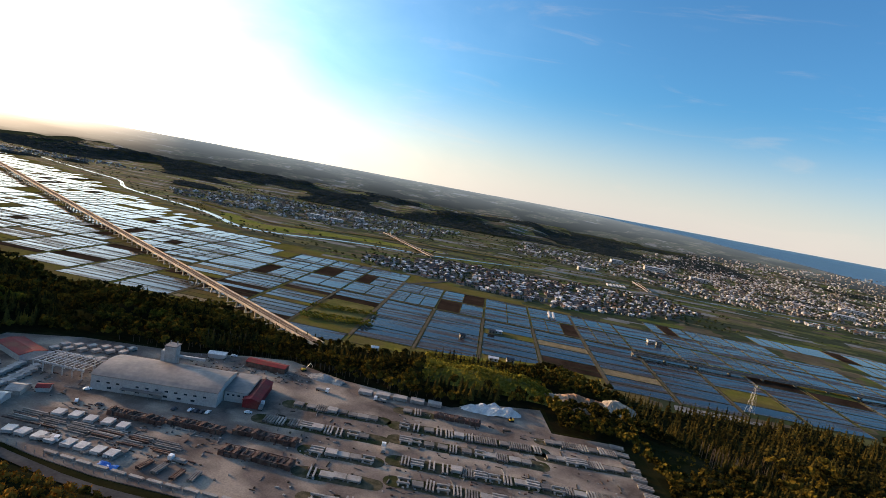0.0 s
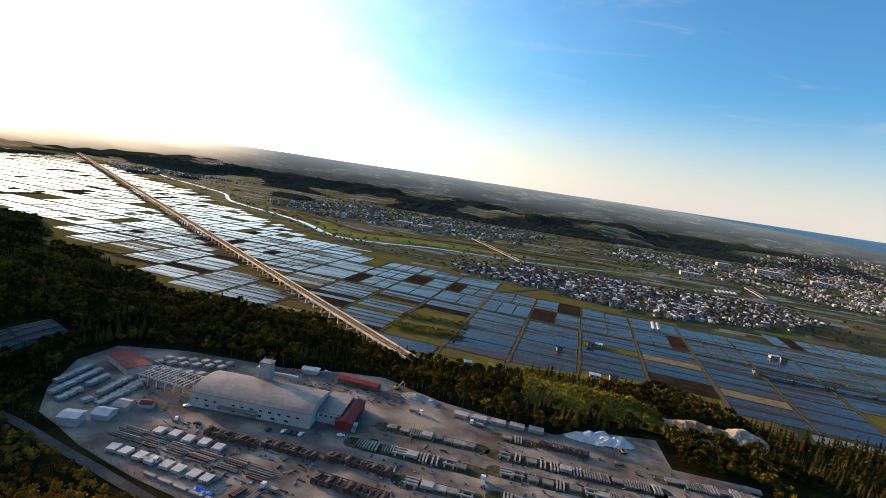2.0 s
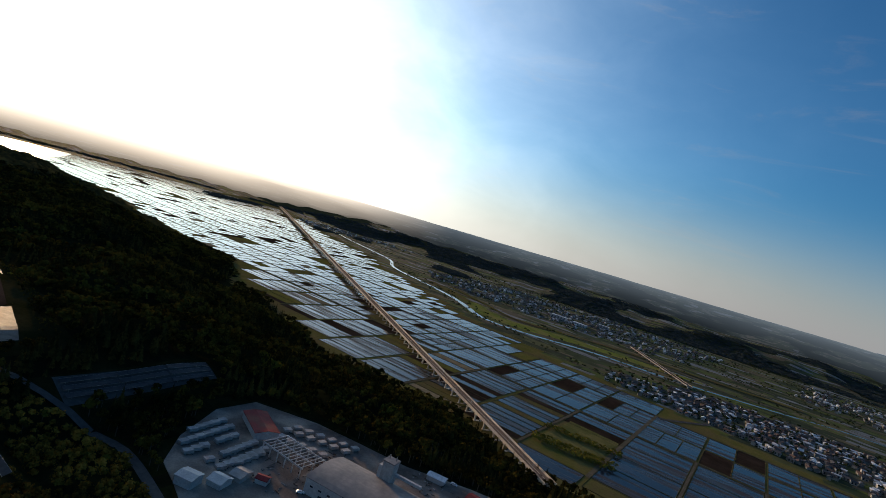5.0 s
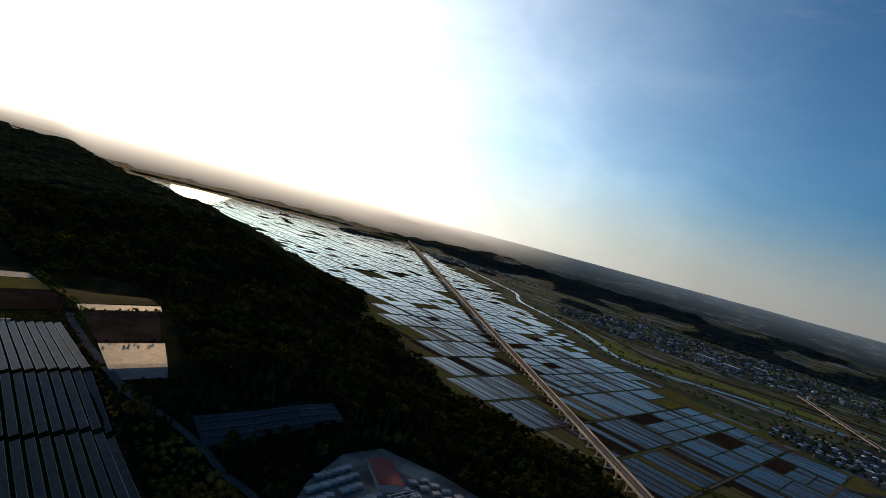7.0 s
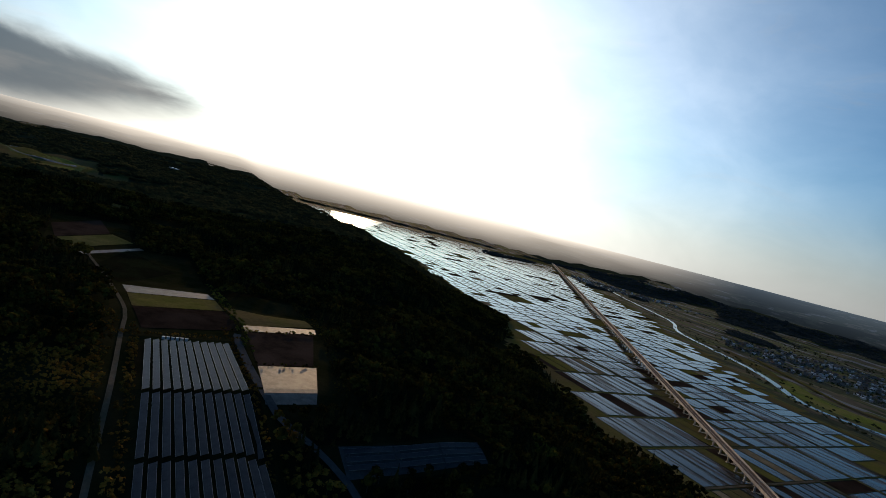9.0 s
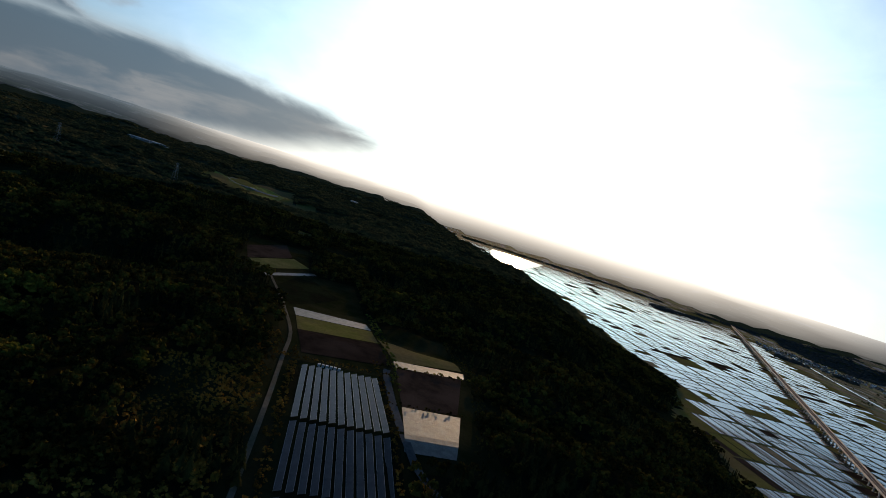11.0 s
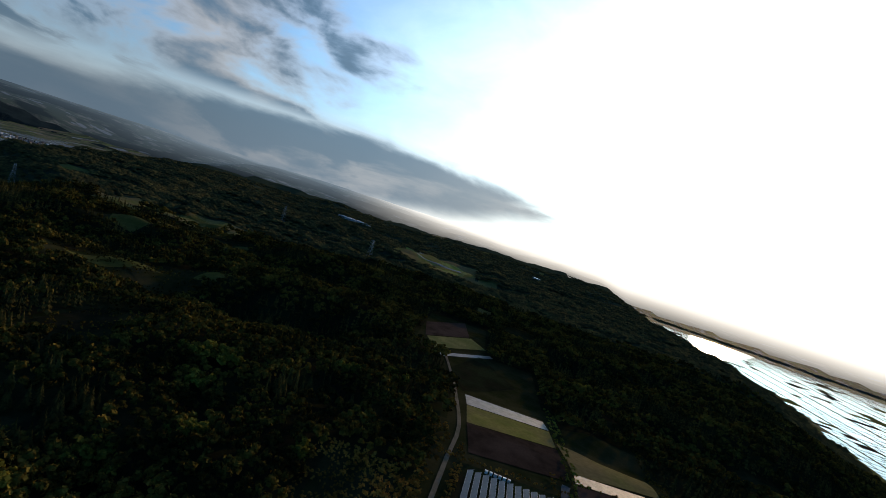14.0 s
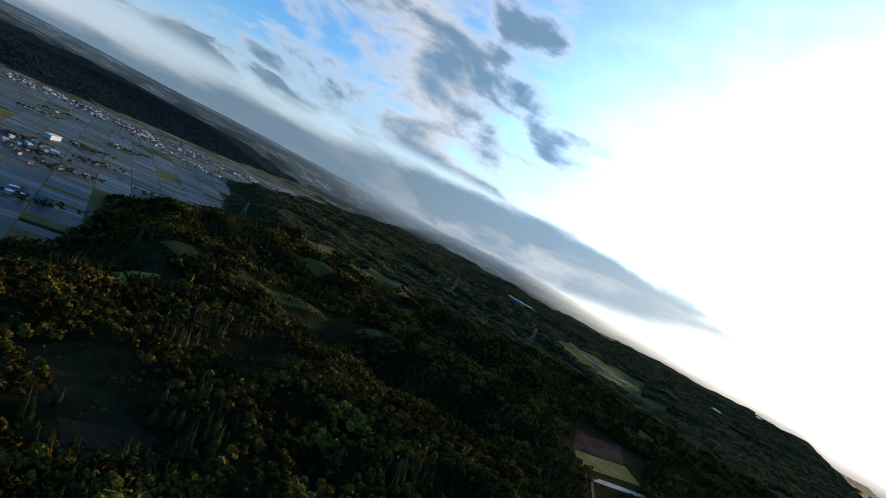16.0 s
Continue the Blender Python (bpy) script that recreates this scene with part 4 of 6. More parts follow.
def thing_part_window(x, z, ww, hh, face, l, w):
    """A dark pane in a frame set a little proud of a wall: face -y, +x."""
    if face == "front":
        frame_boxes = [(x, -w / 2 - 0.05, z - 0.12, ww + 0.3, 0.18, 0.12, 0), (x, -w / 2 - 0.05, z + hh, ww + 0.3, 0.18, 0.12, 0)]
        pane = [(x, -w / 2 - 0.02, z, ww, 0.1, hh, 0)]
    else:
        frame_boxes = [(l / 2 + 0.05, x, z - 0.12, 0.18, ww + 0.3, 0.12, 0), (l / 2 + 0.05, x, z + hh, 0.18, ww + 0.3, 0.12, 0)]
        pane = [(l / 2 + 0.02, x, z, 0.1, ww, hh, 0)]
    win = new("window", boxes_mesh("window", frame_boxes, M["white_wall"]))
    part("pane", boxes_mesh("pane", pane, M["glass"]), win)
    return win


# main hall, its lower wing and the red annex
front = [(-30 + 5.2 * k, 4.4, 1.8, 1.0, "front") for k in range(12) if k not in (3,)] + [(-24 + 7.5 * k, 1.4, 2.2, 1.2, "front") for k in range(7)]
def arch_mesh(name, l, w, h, rise, mat, over=0.5, thick=0.25, n=10):
    """A low barrel roof over l by w, its eaves at h, the crown along x."""
    a, b, v = l / 2 + over, w / 2 + over, []
    for dz in (0, -thick):
        for x in (-a, a):
            v += [(x, -b + 2 * b * k / n, h + dz + rise * math.sin(math.pi * k / n) ** 0.8) for k in range(n + 1)]
    m = n + 1
    f = []
    for k in range(n):
        f += [(k, m + k, m + k + 1, k + 1), (2 * m + k, 2 * m + k + 1, 3 * m + k + 1, 3 * m + k), (k, k + 1, 2 * m + k + 1, 2 * m + k), (m + k, 3 * m + k, 3 * m + k + 1, m + k + 1)]
    f += [(0, 2 * m, 3 * m, m), (n, m + n, 3 * m + n, 2 * m + n)]
    return mesh_from(name, v, f, [mat], smooth=False)


hall = building("factory_hall", "long pale factory hall with a grey sheet roof", "factory", (-143, 296, G), 4, 68, 32, 8.5, 2.6, "white_wall", "roof_metal", front, arched=True)
part("door", boxes_mesh("door", [(2, -16.1, 0, 5.0, 0.3, 4.6, 0)], M["steel"]), hall)
part("canopy", boxes_mesh("canopy", [(-6, -17.6, 3.4, 22, 3.0, 0.25, 0)], M["roof_metal"]), hall)
for x in (-16, -9, -2, 5):
    part("canopy_post", boxes_mesh("canopy_post", [(x, -18.8, 0, 0.2, 0.2, 3.4, 0)], M["steel"]), hall)
wing = building("office_wing", "low white office wing with a row of windows", "office", (-102.5, 307, G), 4, 13, 28, 6.2, 0.8, "white_wall", "roof_metal",
                [(-4.5 + 3 * k, 3.6, 1.4, 1.0, "front") for k in range(4)])
building("red_annex", "open shed with a dark red sheet roof beside the hall", "shed", (-92.5, 304, G), 94, 30, 9, 4.6, 1.4, "red_metal", "red_metal")


def silo_tower():
    root = thing("batching_tower", "tall pale batching tower rising above the hall roof", "tower", (-150, 312, G), turn=4)
    part("shaft", boxes_mesh("shaft", [(0, 0, 0, 6.5, 6.5, 19, 0)], M["pale_concrete"]), root)
    part("head_house", boxes_mesh("head_house", [(-3.4, 0, 9, 4.0, 5.5, 7.0, 0)], M["white_wall"]), root)
    part("cap", boxes_mesh("cap", [(0, 0, 19, 7.2, 7.2, 0.6, 0)], M["roof_metal"]), root)
    for x in (-2, 2):
        part("vent_pipe", boxes_mesh("vent_pipe", [(x, 1, 19.6, 0.5, 0.5, 2.0, 0)], M["steel"]), root)
    part("conveyor", boxes_mesh("conveyor", [(11, 2, 11.5, 16, 1.6, 1.4, 0)], M["white_wall"]), root)


silo_tower()


def gantry_frame():
    root = thing("gantry_frame", "open white steel gantry frame over stacked moulds", "gantry", (-200, 295, G), turn=-5)
    for i in range(6):
        for j in (-8.5, 0, 8.5):
            part("post", boxes_mesh("post", [(-15 + i * 6.0, j, 0, 0.5, 0.5, 5.2, 0)], M["white_tarp"]), root)
    for j in (-8.5, 0, 8.5):
        part("beam", boxes_mesh("beam", [(0, j, 5.2, 32, 0.6, 0.7, 0)], M["white_tarp"]), root)
    for i in range(12):
        part("rafter", boxes_mesh("rafter", [(-15 + i * 2.73, 0, 5.9, 0.3, 18, 0.35, 0)], M["white_tarp"]), root)


gantry_frame()
building("storage_shed", "shed with a bright red sheet roof at the yard's edge", "shed", (-237, 306, G), -28, 28, 14, 4.2, 1.2, "white_wall", "red_metal")
building("storage_shed", "long open shed with a faded red roof", "shed", (-103, 350, G), -4, 27, 8, 3.8, 0.9, "rust", "red_metal")
building("site_hut", "small white site hut with a pale roof", "hut", (-139, 354, G), 8, 11, 6, 3.0, 0.8, "white_wall", "roof_pale")
building("store_house", "square white store house with a bright roof", "store", (-211, 238, G), 14, 9, 8.5, 4.4, 1.0, "white_wall", "white_tarp")
building("storage_tent", "pale tarpaulin storage tent in the yard", "tent", (-203, 249, G), 10, 8, 8.5, 2.8, 1.6, "white_tarp", "white_tarp")
building("storage_tent", "grey tarpaulin storage tent in the yard", "tent", (-202, 261, G), 10, 7, 9.5, 2.6, 1.4, "concrete", "pale_concrete")
building("site_hut", "small hut with a red roof beside the tents", "hut", (-193, 267, G), 20, 6, 5, 2.6, 0.9, "white_wall", "red_metal")


# stacks of precast pieces, each built once and copied
def slab_stack(name, label, l, w, layers, t, mat, sleepers=True, gap=0.12):
    root = thing(name, label, "concrete stack", group="stacks in the yard")
    z = 0.0
    if sleepers:
        for s in (-0.36, 0.36):
            part("sleeper", boxes_mesh("sleeper", [(s * l, 0, 0, 0.5, w + 1.6, 0.4, 0)], M["dark_concrete"]), root)
        z = 0.4
    me = boxes_mesh("slab", [(0, 0, 0, l, w, t, 0)], M[mat])
    for k in range(layers):
        p = part("slab", me, root)
        p.location = (0.12 * math.sin(k * 5.1), 0.1 * math.cos(k * 3.3), z)
        z += t + gap
    return root


def beam_pair(name, label, l, n, pitch, mat, w=0.8, h=1.0):
    """n beams lying side by side along y on two sleepers."""
    root = thing(name, label, "concrete beams", group="stacks in the yard")
    me = boxes_mesh("beam", [(0, 0, 0.3, w, l, h, 0)], M[mat])
    for k in range(n):
        p = part("beam", me, root)
        p.location = ((k - (n - 1) / 2) * pitch, 0.15 * math.sin(k * 7.7), 0)
    for s in (-0.33, 0.33):
        part("sleeper", boxes_mesh("sleeper", [(0, s * l, 0, (n - 1) * pitch + 1.4, 0.4, 0.3, 0)], M["dark_concrete"]), root)
    return root


def rack(name, label, l, w, mat, rows=3):
    """Beams laid crosswise on two long bearers."""
    root = thing(name, label, "concrete rack", group="stacks in the yard")
    for s in (-0.35, 0.35):
        part("bearer", boxes_mesh("bearer", [(s * l, 0, 0, 0.9, w + 3.0, 0.9, 0)], M["pale_concrete"]), root)
    me = boxes_mesh("cross_beam", [(0, 0, 0.9, l, 0.9, 0.8, 0)], M[mat])
    for k in range(rows):
        part("cross_beam", me, root).location = (0, (k - (rows - 1) / 2) * w / max(rows - 1, 1), 0)
    return root


def mould_stack(l, w, seed):
    """A long heap of rusty steel moulds."""
    r = random.Random(seed)
    root = thing("mould_stack", "long heap of rusty red-brown steel moulds", "steel moulds", group="rusty mould heaps")
    n = int(l / 3.1)
    for k in range(n):
        x = -l / 2 + (k + 0.5) * l / n
        hh = r.uniform(1.4, 3.0)
        part("mould", boxes_mesh("mould", [(x, r.uniform(-0.4, 0.4), 0, l / n - 0.35, w * r.uniform(0.75, 1), hh, r.uniform(-3, 3)),
                                           (x, 0, hh, 0.5, w * 0.8, 0.5, r.uniform(-8, 8)), (x + 0.9, 0.5, hh, 0.4, w * 0.5, 0.7, r.uniform(-20, 20))], M["rust"]), root)
    for s in (-1, 1):
        part("rail", boxes_mesh("rail", [(0, s * w * 0.42, 2.2, l, 0.3, 0.4, 0)], M["rust"]), root)
    return root


PROTO = [
    slab_stack("slab_stack", "low stack of flat grey concrete slabs", 6.6, 4.6, 2, 0.42, "concrete"),
    slab_stack("slab_stack", "tall stack of pale concrete slabs", 6.0, 5.0, 3, 0.42, "pale_concrete"),
    beam_pair("beam_pair", "pair of long grey concrete beams on sleepers", 8.5, 2, 2.4, "pale_concrete"),
    beam_pair("beam_pair", "three grey concrete beams laid side by side", 8.5, 3, 1.7, "concrete"),
    rack("beam_rack", "rack of concrete beams on long bearers", 7.0, 5.0, "pale_concrete"),
    rack("beam_rack", "rack of weathered concrete cross beams", 6.5, 4.0, "concrete", 2),
    slab_stack("slab_stack", "stack of weathered dark concrete panels", 5.6, 4.4, 2, 0.45, "dark_concrete"),
    beam_pair("beam_pair", "row of five weathered concrete beams", 8.0, 5, 1.35, "dark_concrete"),
]


def weeds(x0, x1, y, w, seed):
    """A strip of dark weeds under a row of stacks."""
    r = random.Random(seed)
    pts = []
    x0, x1 = x0 + 2, x1 + 1
    n = max(4, int((x1 - x0) / 6))
    for k in range(n + 1):
        pts.append((x0 - 2 + (x1 - x0 + 4) * k / n, y - w / 2 - r.uniform(0, 0.9)))
    for k in range(n + 1):
        pts.append((x1 + 2 - (x1 - x0 + 4) * k / n, y + w / 2 + r.uniform(0, 0.9)))
    # rounded ends
    right = [(x1 + 2 + w * 0.5 * math.cos(a), y + w * 0.55 * math.sin(a)) for a in (-1.0, -0.5, 0, 0.5, 1.0)]
    left = [(x0 - 2 - w * 0.5 * math.cos(a), y - w * 0.55 * math.sin(a)) for a in (-1.0, -0.5, 0, 0.5, 1.0)]
    pts = pts[:n + 1] + right + pts[n + 1:] + left
    flat_poly("weed_strip", pts, G + 0.06, M["weedy"], "weedy ground under a row of stacks", "weeds", thick=0.3)


M["weedy"] = material("weedy_gravel", (0.060, 0.055, 0.034), (0.11, 0.09, 0.06), 0.3, 0.95, third=(0.04, 0.045, 0.02), third_scale=0.1)


def fill_rows():
    r = random.Random(11)
    rows = [(-73, -19, 304, 9), (-82, -18, 280, 10), (-50, -17, 257, 9), (-47, -15, 237, 9), (-40, -14, 218, 8),
            (-9, 8, 323, 8), (-9, 76, 302, 10), (-7, 73, 285, 10), (-5, 116, 262, 10), (-4, 122, 243, 9), (0, 122, 224, 9), (80, 126, 316, 8), (78, 124, 296, 9)]
    used = [0] * len(PROTO)
    for k, (x0, x1, y, w) in enumerate(rows):
        weeds(x0, x1, y, w, k)
        x = x0 + 3
        while x < x1 - 2:
            i = r.choice((0, 1, 2, 2, 3, 4, 5, 6, 7, 6, 3) if x < 30 else (3, 7, 7, 6, 0, 6, 4, 5) if y < 310 else (7, 6, 6, 3))
            m = pose(x + 2.5, y + r.uniform(-0.6, 0.6), G + 0.06, 0, 0, r.uniform(-3, 3))
            if used[i]:
                copy_thing(PROTO[i], m)
            else:
                PROTO[i].matrix_basis = m
            used[i] += 1
            x += r.choice((6.0, 6.4, 7.0, 7.6)) if x < 78 else r.choice((5.4, 5.9))


fill_rows()


def scrap(n, seed):
    """Loose planks, spacers and offcuts lying about the rows."""
    r = random.Random(seed)
    groups = {"dark_concrete": [], "concrete": [], "rust": [], "bark": []}
    zones = [(-80, -16, 212, 308), (-8, 122, 218, 326), (-175, -90, 222, 262), (-225, -180, 262, 330), (-150, -70, 330, 352)]
    for k in range(n):
        x0, x1, y0, y1 = zones[r.choice((0, 1, 1, 1, 2, 2, 3, 4))]
        long = r.random() < 0.5
        groups[r.choice(tuple(groups))].append((r.uniform(x0, x1), r.uniform(y0, y1), G, r.uniform(1.5, 4.5) if long else r.uniform(0.5, 1.3), r.uniform(0.2, 0.5) if long else r.uniform(0.5, 1.2), r.uniform(0.15, 0.7), r.choice((0, 90)) + r.gauss(0, 10)))
    for mat, rows in groups.items():
        thing("loose_offcuts", "loose planks, spacers and offcuts strewn over the yard", "offcuts", kind="stuff", me=boxes_mesh("loose_offcuts", rows, M[mat]))


scrap(1100, 21)
# the back row, the white stacks and the rusty heaps
for k in range(5):
    copy_thing(PROTO[1], pose(-33 + k * 11.5, 338 + 0.4 * k, G, 0, 0, -3) @ Matrix.Diagonal((1.5, 1.1, 1.3, 1)))
pallet = slab_stack("slab_stack", "stack of new white concrete slabs in the open yard", 4.6, 5.6, 3, 0.40, "white_tarp")
pallet.matrix_basis = pose(-177, 226, G, 0, 0, 8)
for k in range(1, 8):
    copy_thing(pallet, pose(-177 + 6.4 * k + (k // 2) * 1.6, 226.5 - 0.7 * k, G, 0, 0, -4))
for k in range(5):
    copy_thing(pallet, pose(-170 + 8.2 * k, 247 - 0.4 * k + (k % 2), G, 0, 0, 2))
crate = slab_stack("slab_stack", "stack of pale wrapped concrete blocks", 5.0, 3.4, 3, 0.5, "pale_concrete")
crate.matrix_basis = pose(-233, 254, G, 0, 0, 74)
r_ = random.Random(4)
for i in range(3):
    for j in range(7):
        if i == 0 and j == 0 or r_.random() < 0.15:
            continue
        copy_thing(crate, pose(-233 + i * 8.5 - j * 0.4 + (3 if i else 0), 254 + j * 5.2 + (4 if i else 0), G, 0, 0, 80 + r_.uniform(-6, 6)))
for x0, y0, n in ((-242, 258, 7), (-212, 268, 4), (-251, 270, 5)):
    for j in range(n):
        copy_thing(crate, pose(x0 - 0.4 * j, y0 + j * 5.3, G, 0, 0, 80 + r_.uniform(-6, 6)))
for j in range(5):
    copy_thing(crate, pose(-222 + j * 7.0, 308 + j * 1.5, G, 0, 0, 72 + r_.uniform(-6, 6)))
for i in range(2):
    for j in range(6):
        copy_thing(crate, pose(-226 + j * 7.2 + i, 318 + i * 8 + j * 2.4, G, 0, 0, 70 + r_.uniform(-5, 5)))
for x, y, l, w, turn in ((-72, 260, 34, 6, -4), (-69, 240, 36, 8, -5), (-107, 258, 29, 6, -3), (-137, 256, 29, 5.5, -4), (28, 323, 30, 5.5, -2)):
    mould_stack(l, w, int(x * 3 + 900)).matrix_basis = pose(x, y, G, 0, 0, turn)


def rail_store():
    root = thing("girder_row", "long rows of narrow steel and concrete girders on the ground", "girders", (-145, 238, G), turn=-4)
    r = random.Random(8)
    for k in range(7):
        for s in range(6):
            part("girder", boxes_mesh("girder", [(-36 + s * 14 + r.uniform(-2, 2), -5 + k * 1.6, 0, r.uniform(9, 13.5), 0.6, r.uniform(0.5, 1.1), r.uniform(-1, 1))], M[r.choice(("rust", "dark_concrete", "concrete", "dark_concrete"))]), root)


rail_store()
for k, (x, y) in enumerate(((-137, 222), (-131, 223), (-125, 222), (-111, 219), (-104, 218), (-95, 216), (-88, 217))):
    b = beam_pair("beam_pair", "bundle of dark steel forms on the ground", 8.0, 3, 1.0, "rust" if k % 2 else "dark_concrete", 0.7, 1.1)
    b.matrix_basis = pose(x, y, G, 0, 0, -28 + 4 * k)
for k in range(11):
    p = slab_stack("slab_stack", "flat grey kerb stones stacked along the fence", 6.5, 1.6, 2, 0.5, "concrete", False)
    p.matrix_basis = pose(-150 + k * 8.2, 215.5 - 1.5 * k + 0.06 * k * k, G, 0, 0, -8)
for k in range(7):
    copy_thing(PROTO[3], pose(131 + 0.5 * k, 326 - k * 9.0, G, 0, 0, 82))


def heap(name, label, category, x, y, l, w, h, mat, seed, turn=0, z=G):
    """A loose heap with several rounded peaks."""
    n, m = 36, 18
    u, v = np.meshgrid(np.linspace(-1, 1, n), np.linspace(-1, 1, m))
    r = np.random.default_rng(seed)
    z_ = np.full_like(u, -0.12)
    for k in range(6):
        cu, cv, s = r.uniform(-0.7, 0.7), r.uniform(-0.4, 0.4), r.uniform(0.22, 0.4)
        z_ = np.maximum(z_, (1 - np.hypot((u - cu) * l / w * 0.6, v - cv) / (s * 2.2)) * r.uniform(0.6, 1))
    z_ = np.maximum(z_, -0.12) + 0.05 * r.standard_normal(u.shape) * (z_ > 0.02)
    p = np.stack([u * l / 2, v * w / 2, z_ * h], -1).reshape(-1, 3)
    i = (np.arange(m - 1)[:, None] * n + np.arange(n - 1)).ravel()
    f = np.stack([i, i + 1, i + n + 1, i + n], -1)
    f = f[(p[f][:, :, 2] > -0.02).any(1)]
    return thing(name, label, category, (x, y, z), turn, me=mesh_from(name, p, f, [M[mat]]))


heap("limestone_mound", "bright white heap of crushed limestone", "gravel heap", 53, 349, 58, 17, 5.5, "white_rock", 1, 8)
heap("rubble_mound", "small grey heap of rubble by the trees", "rubble heap", -62, 350, 26, 14, 3.5, "concrete", 2, -20)
heap("clay_bank", "bare orange clay bank of a small quarry", "quarry bank", 128, 424, 58, 44, 9, "orange_soil", 3, 30, 14)
heap("clay_bank", "pale sandy cut face of a small quarry", "quarry bank", 166, 430, 34, 28, 8, "sand_soil", 5, 60, 13)
heap("tarpaulin_heap", "bright blue tarpaulin over a stack", "tarpaulin", -124, 214, 9, 5, 1.6, "blue_tarp", 6, -4)

# ---- solar farm and plots on the plateau ----
def solar_row(i, seg, x0, x1, ya0, ya1):
    """One tilted table of panels on steel posts."""
    y0, y1 = ya0, ya1
    l = math.hypot(x1 - x0, y1 - y0)
    z0, z1 = float(height(x0, y0)), float(height(x1, y1))
    turn = math.degrees(math.atan2(y1 - y0, x1 - x0))
    root = thing("solar_row", "long row of dark tilted solar panels on steel posts", "solar panels", group="rows of the solar farm")
    tilt = math.degrees(math.atan2(z1 - z0, l))
    root.matrix_world = pose((x0 + x1) / 2, (y0 + y1) / 2, (z0 + z1) / 2, 0, 0, turn) @ pose(0, 0, 0, 0, -tilt, 0)
    w, lo, hi = 2.9, 0.8, 1.9
    n = max(3, int(l / 5.0))
    for k in range(n):
        a, b = -l / 2 + l * k / n + 0.04, -l / 2 + l * (k + 1) / n - 0.04
        me = mesh_from("panel", [(a, -w / 2, lo), (b, -w / 2, lo), (b, w / 2, hi), (a, w / 2, hi), (a, -w / 2, lo + 0.06), (b, -w / 2, lo + 0.06), (b, w / 2, hi + 0.06), (a, w / 2, hi + 0.06)], BOX_F, [M["panel"]])
        part("panel", me, root)
    part("frame", boxes_mesh("frame", [(0, -w / 2 - 0.03, lo - 0.02, l, 0.08, 0.14, 0), (0, w / 2 + 0.03, hi - 0.02, l, 0.08, 0.14, 0)], M["steel"]), root)
    for k in range(0, n, 3):
        x = -l / 2 + l * (k + 0.5) / n
        part("post", boxes_mesh("post", [(x, -w / 3, -0.4, 0.12, 0.12, 1.35, 0), (x, w / 3, -0.4, 0.12, 0.12, 2.05, 0)], M["steel"]), root)


SOLAR_X = [(-416, -344), (-341, -293), (-290, -237)]
for i in range(11):
    t = i / 10
    for s, (x0, x1) in enumerate(SOLAR_X):
        def yy(x):
            k = (x + 416) / (416 - 237)
            return (138 + 45 * t) * (1 - k) + (124 + 52 * t) * k
        solar_row(i, s, x0, x1, yy(x0), yy(x1))


def inverter_box(x, y, turn):
    """A white cabinet of the solar farm on its concrete footing."""
    ob = thing("inverter_cabinet", "small white inverter cabinet beside the solar rows", "cabinet", (x, y, float(height(x, y))), turn, "inverter cabinets")
    part("footing", boxes_mesh("footing", [(0, 0, -0.3, 2.0, 1.5, 0.5, 0)], M["dark_concrete"]), ob)
    part("body", boxes_mesh("body", [(0, 0, 0.2, 1.7, 1.2, 1.7, 0)], M["white_tarp"]), ob)
    part("lid", boxes_mesh("lid", [(0, 0, 1.9, 1.9, 1.4, 0.12, 0)], M["white_tarp"]), ob)
    return ob


for k in range(6):
    inverter_box(-420.5 + 0.3 * k, 147 + 2.6 * k, 84)


def plot(name, pts, mat, label, category, lift=0.25, n=10):
    """A four-cornered plot laid on the land."""
    a, b, c, d = (np.array(p, float) for p in pts)
    v = []
    for i in range(n + 1):
        for j in range(n + 1):
            s, t = i / n, j / n
            p = (a * (1 - s) + b * s) * (1 - t) + (d * (1 - s) + c * s) * t
            v.append((p[0], p[1], float(height(p[0], p[1])) + lift))
    f = [(i * (n + 1) + j, (i + 1) * (n + 1) + j, (i + 1) * (n + 1) + j + 1, i * (n + 1) + j + 1) for i in range(n) for j in range(n)]
    cross = (b - a)[0] * (d - a)[1] - (b - a)[1] * (d - a)[0]
    if cross < 0:
        f = [q[::-1] for q in f]
    return thing(name, label, category, kind="structure", me=mesh_from(name, v, f, [M[mat]]))


plot("ground_plot", [(-424, 130), (-424, 190), (-228, 184), (-228, 116)], "forest_floor", "dark ground strip under the solar rows", "grass")
M["clay_soil"] = material("reddish_bare_soil", (0.05, 0.026, 0.016), (0.035, 0.02, 0.014), 0.12, 0.95, bump=0.4)
plot("field", [(-676, -208), (-610, -214), (-580, -160), (-650, -154)], "rough_grass", "dull green field on the wooded ridge", "field", 0.3)
M["crop_film"] = material("plastic_mulch", (0.15, 0.140, 0.122), (0.105, 0.098, 0.086), 0.25, 0.6, bump=0.2, spec=0.09)
plot("field", [(-382, 196), (-382, 234), (-334, 218), (-334, 189)], "crop_film", "field under shining plastic mulch film", "field", 0.4)
plot("field", [(-446, 203), (-452, 256), (-385, 233), (-382, 196)], "soil", "dark bare tilled field", "field", 0.3)
plot("field", [(-462, 204), (-465, 262), (-452, 258), (-448, 203)], "crop_film", "narrow strip of white plastic mulch", "field", 0.4)
plot("field", [(-512, 200), (-500, 262), (-470, 262), (-462, 204)], "grass", "rough green field", "field", 0.3)
plot("field", [(-566, 130), (-562, 196), (-540, 198), (-536, 132)], "crop_film", "field covered with white plastic rows", "field", 0.4)
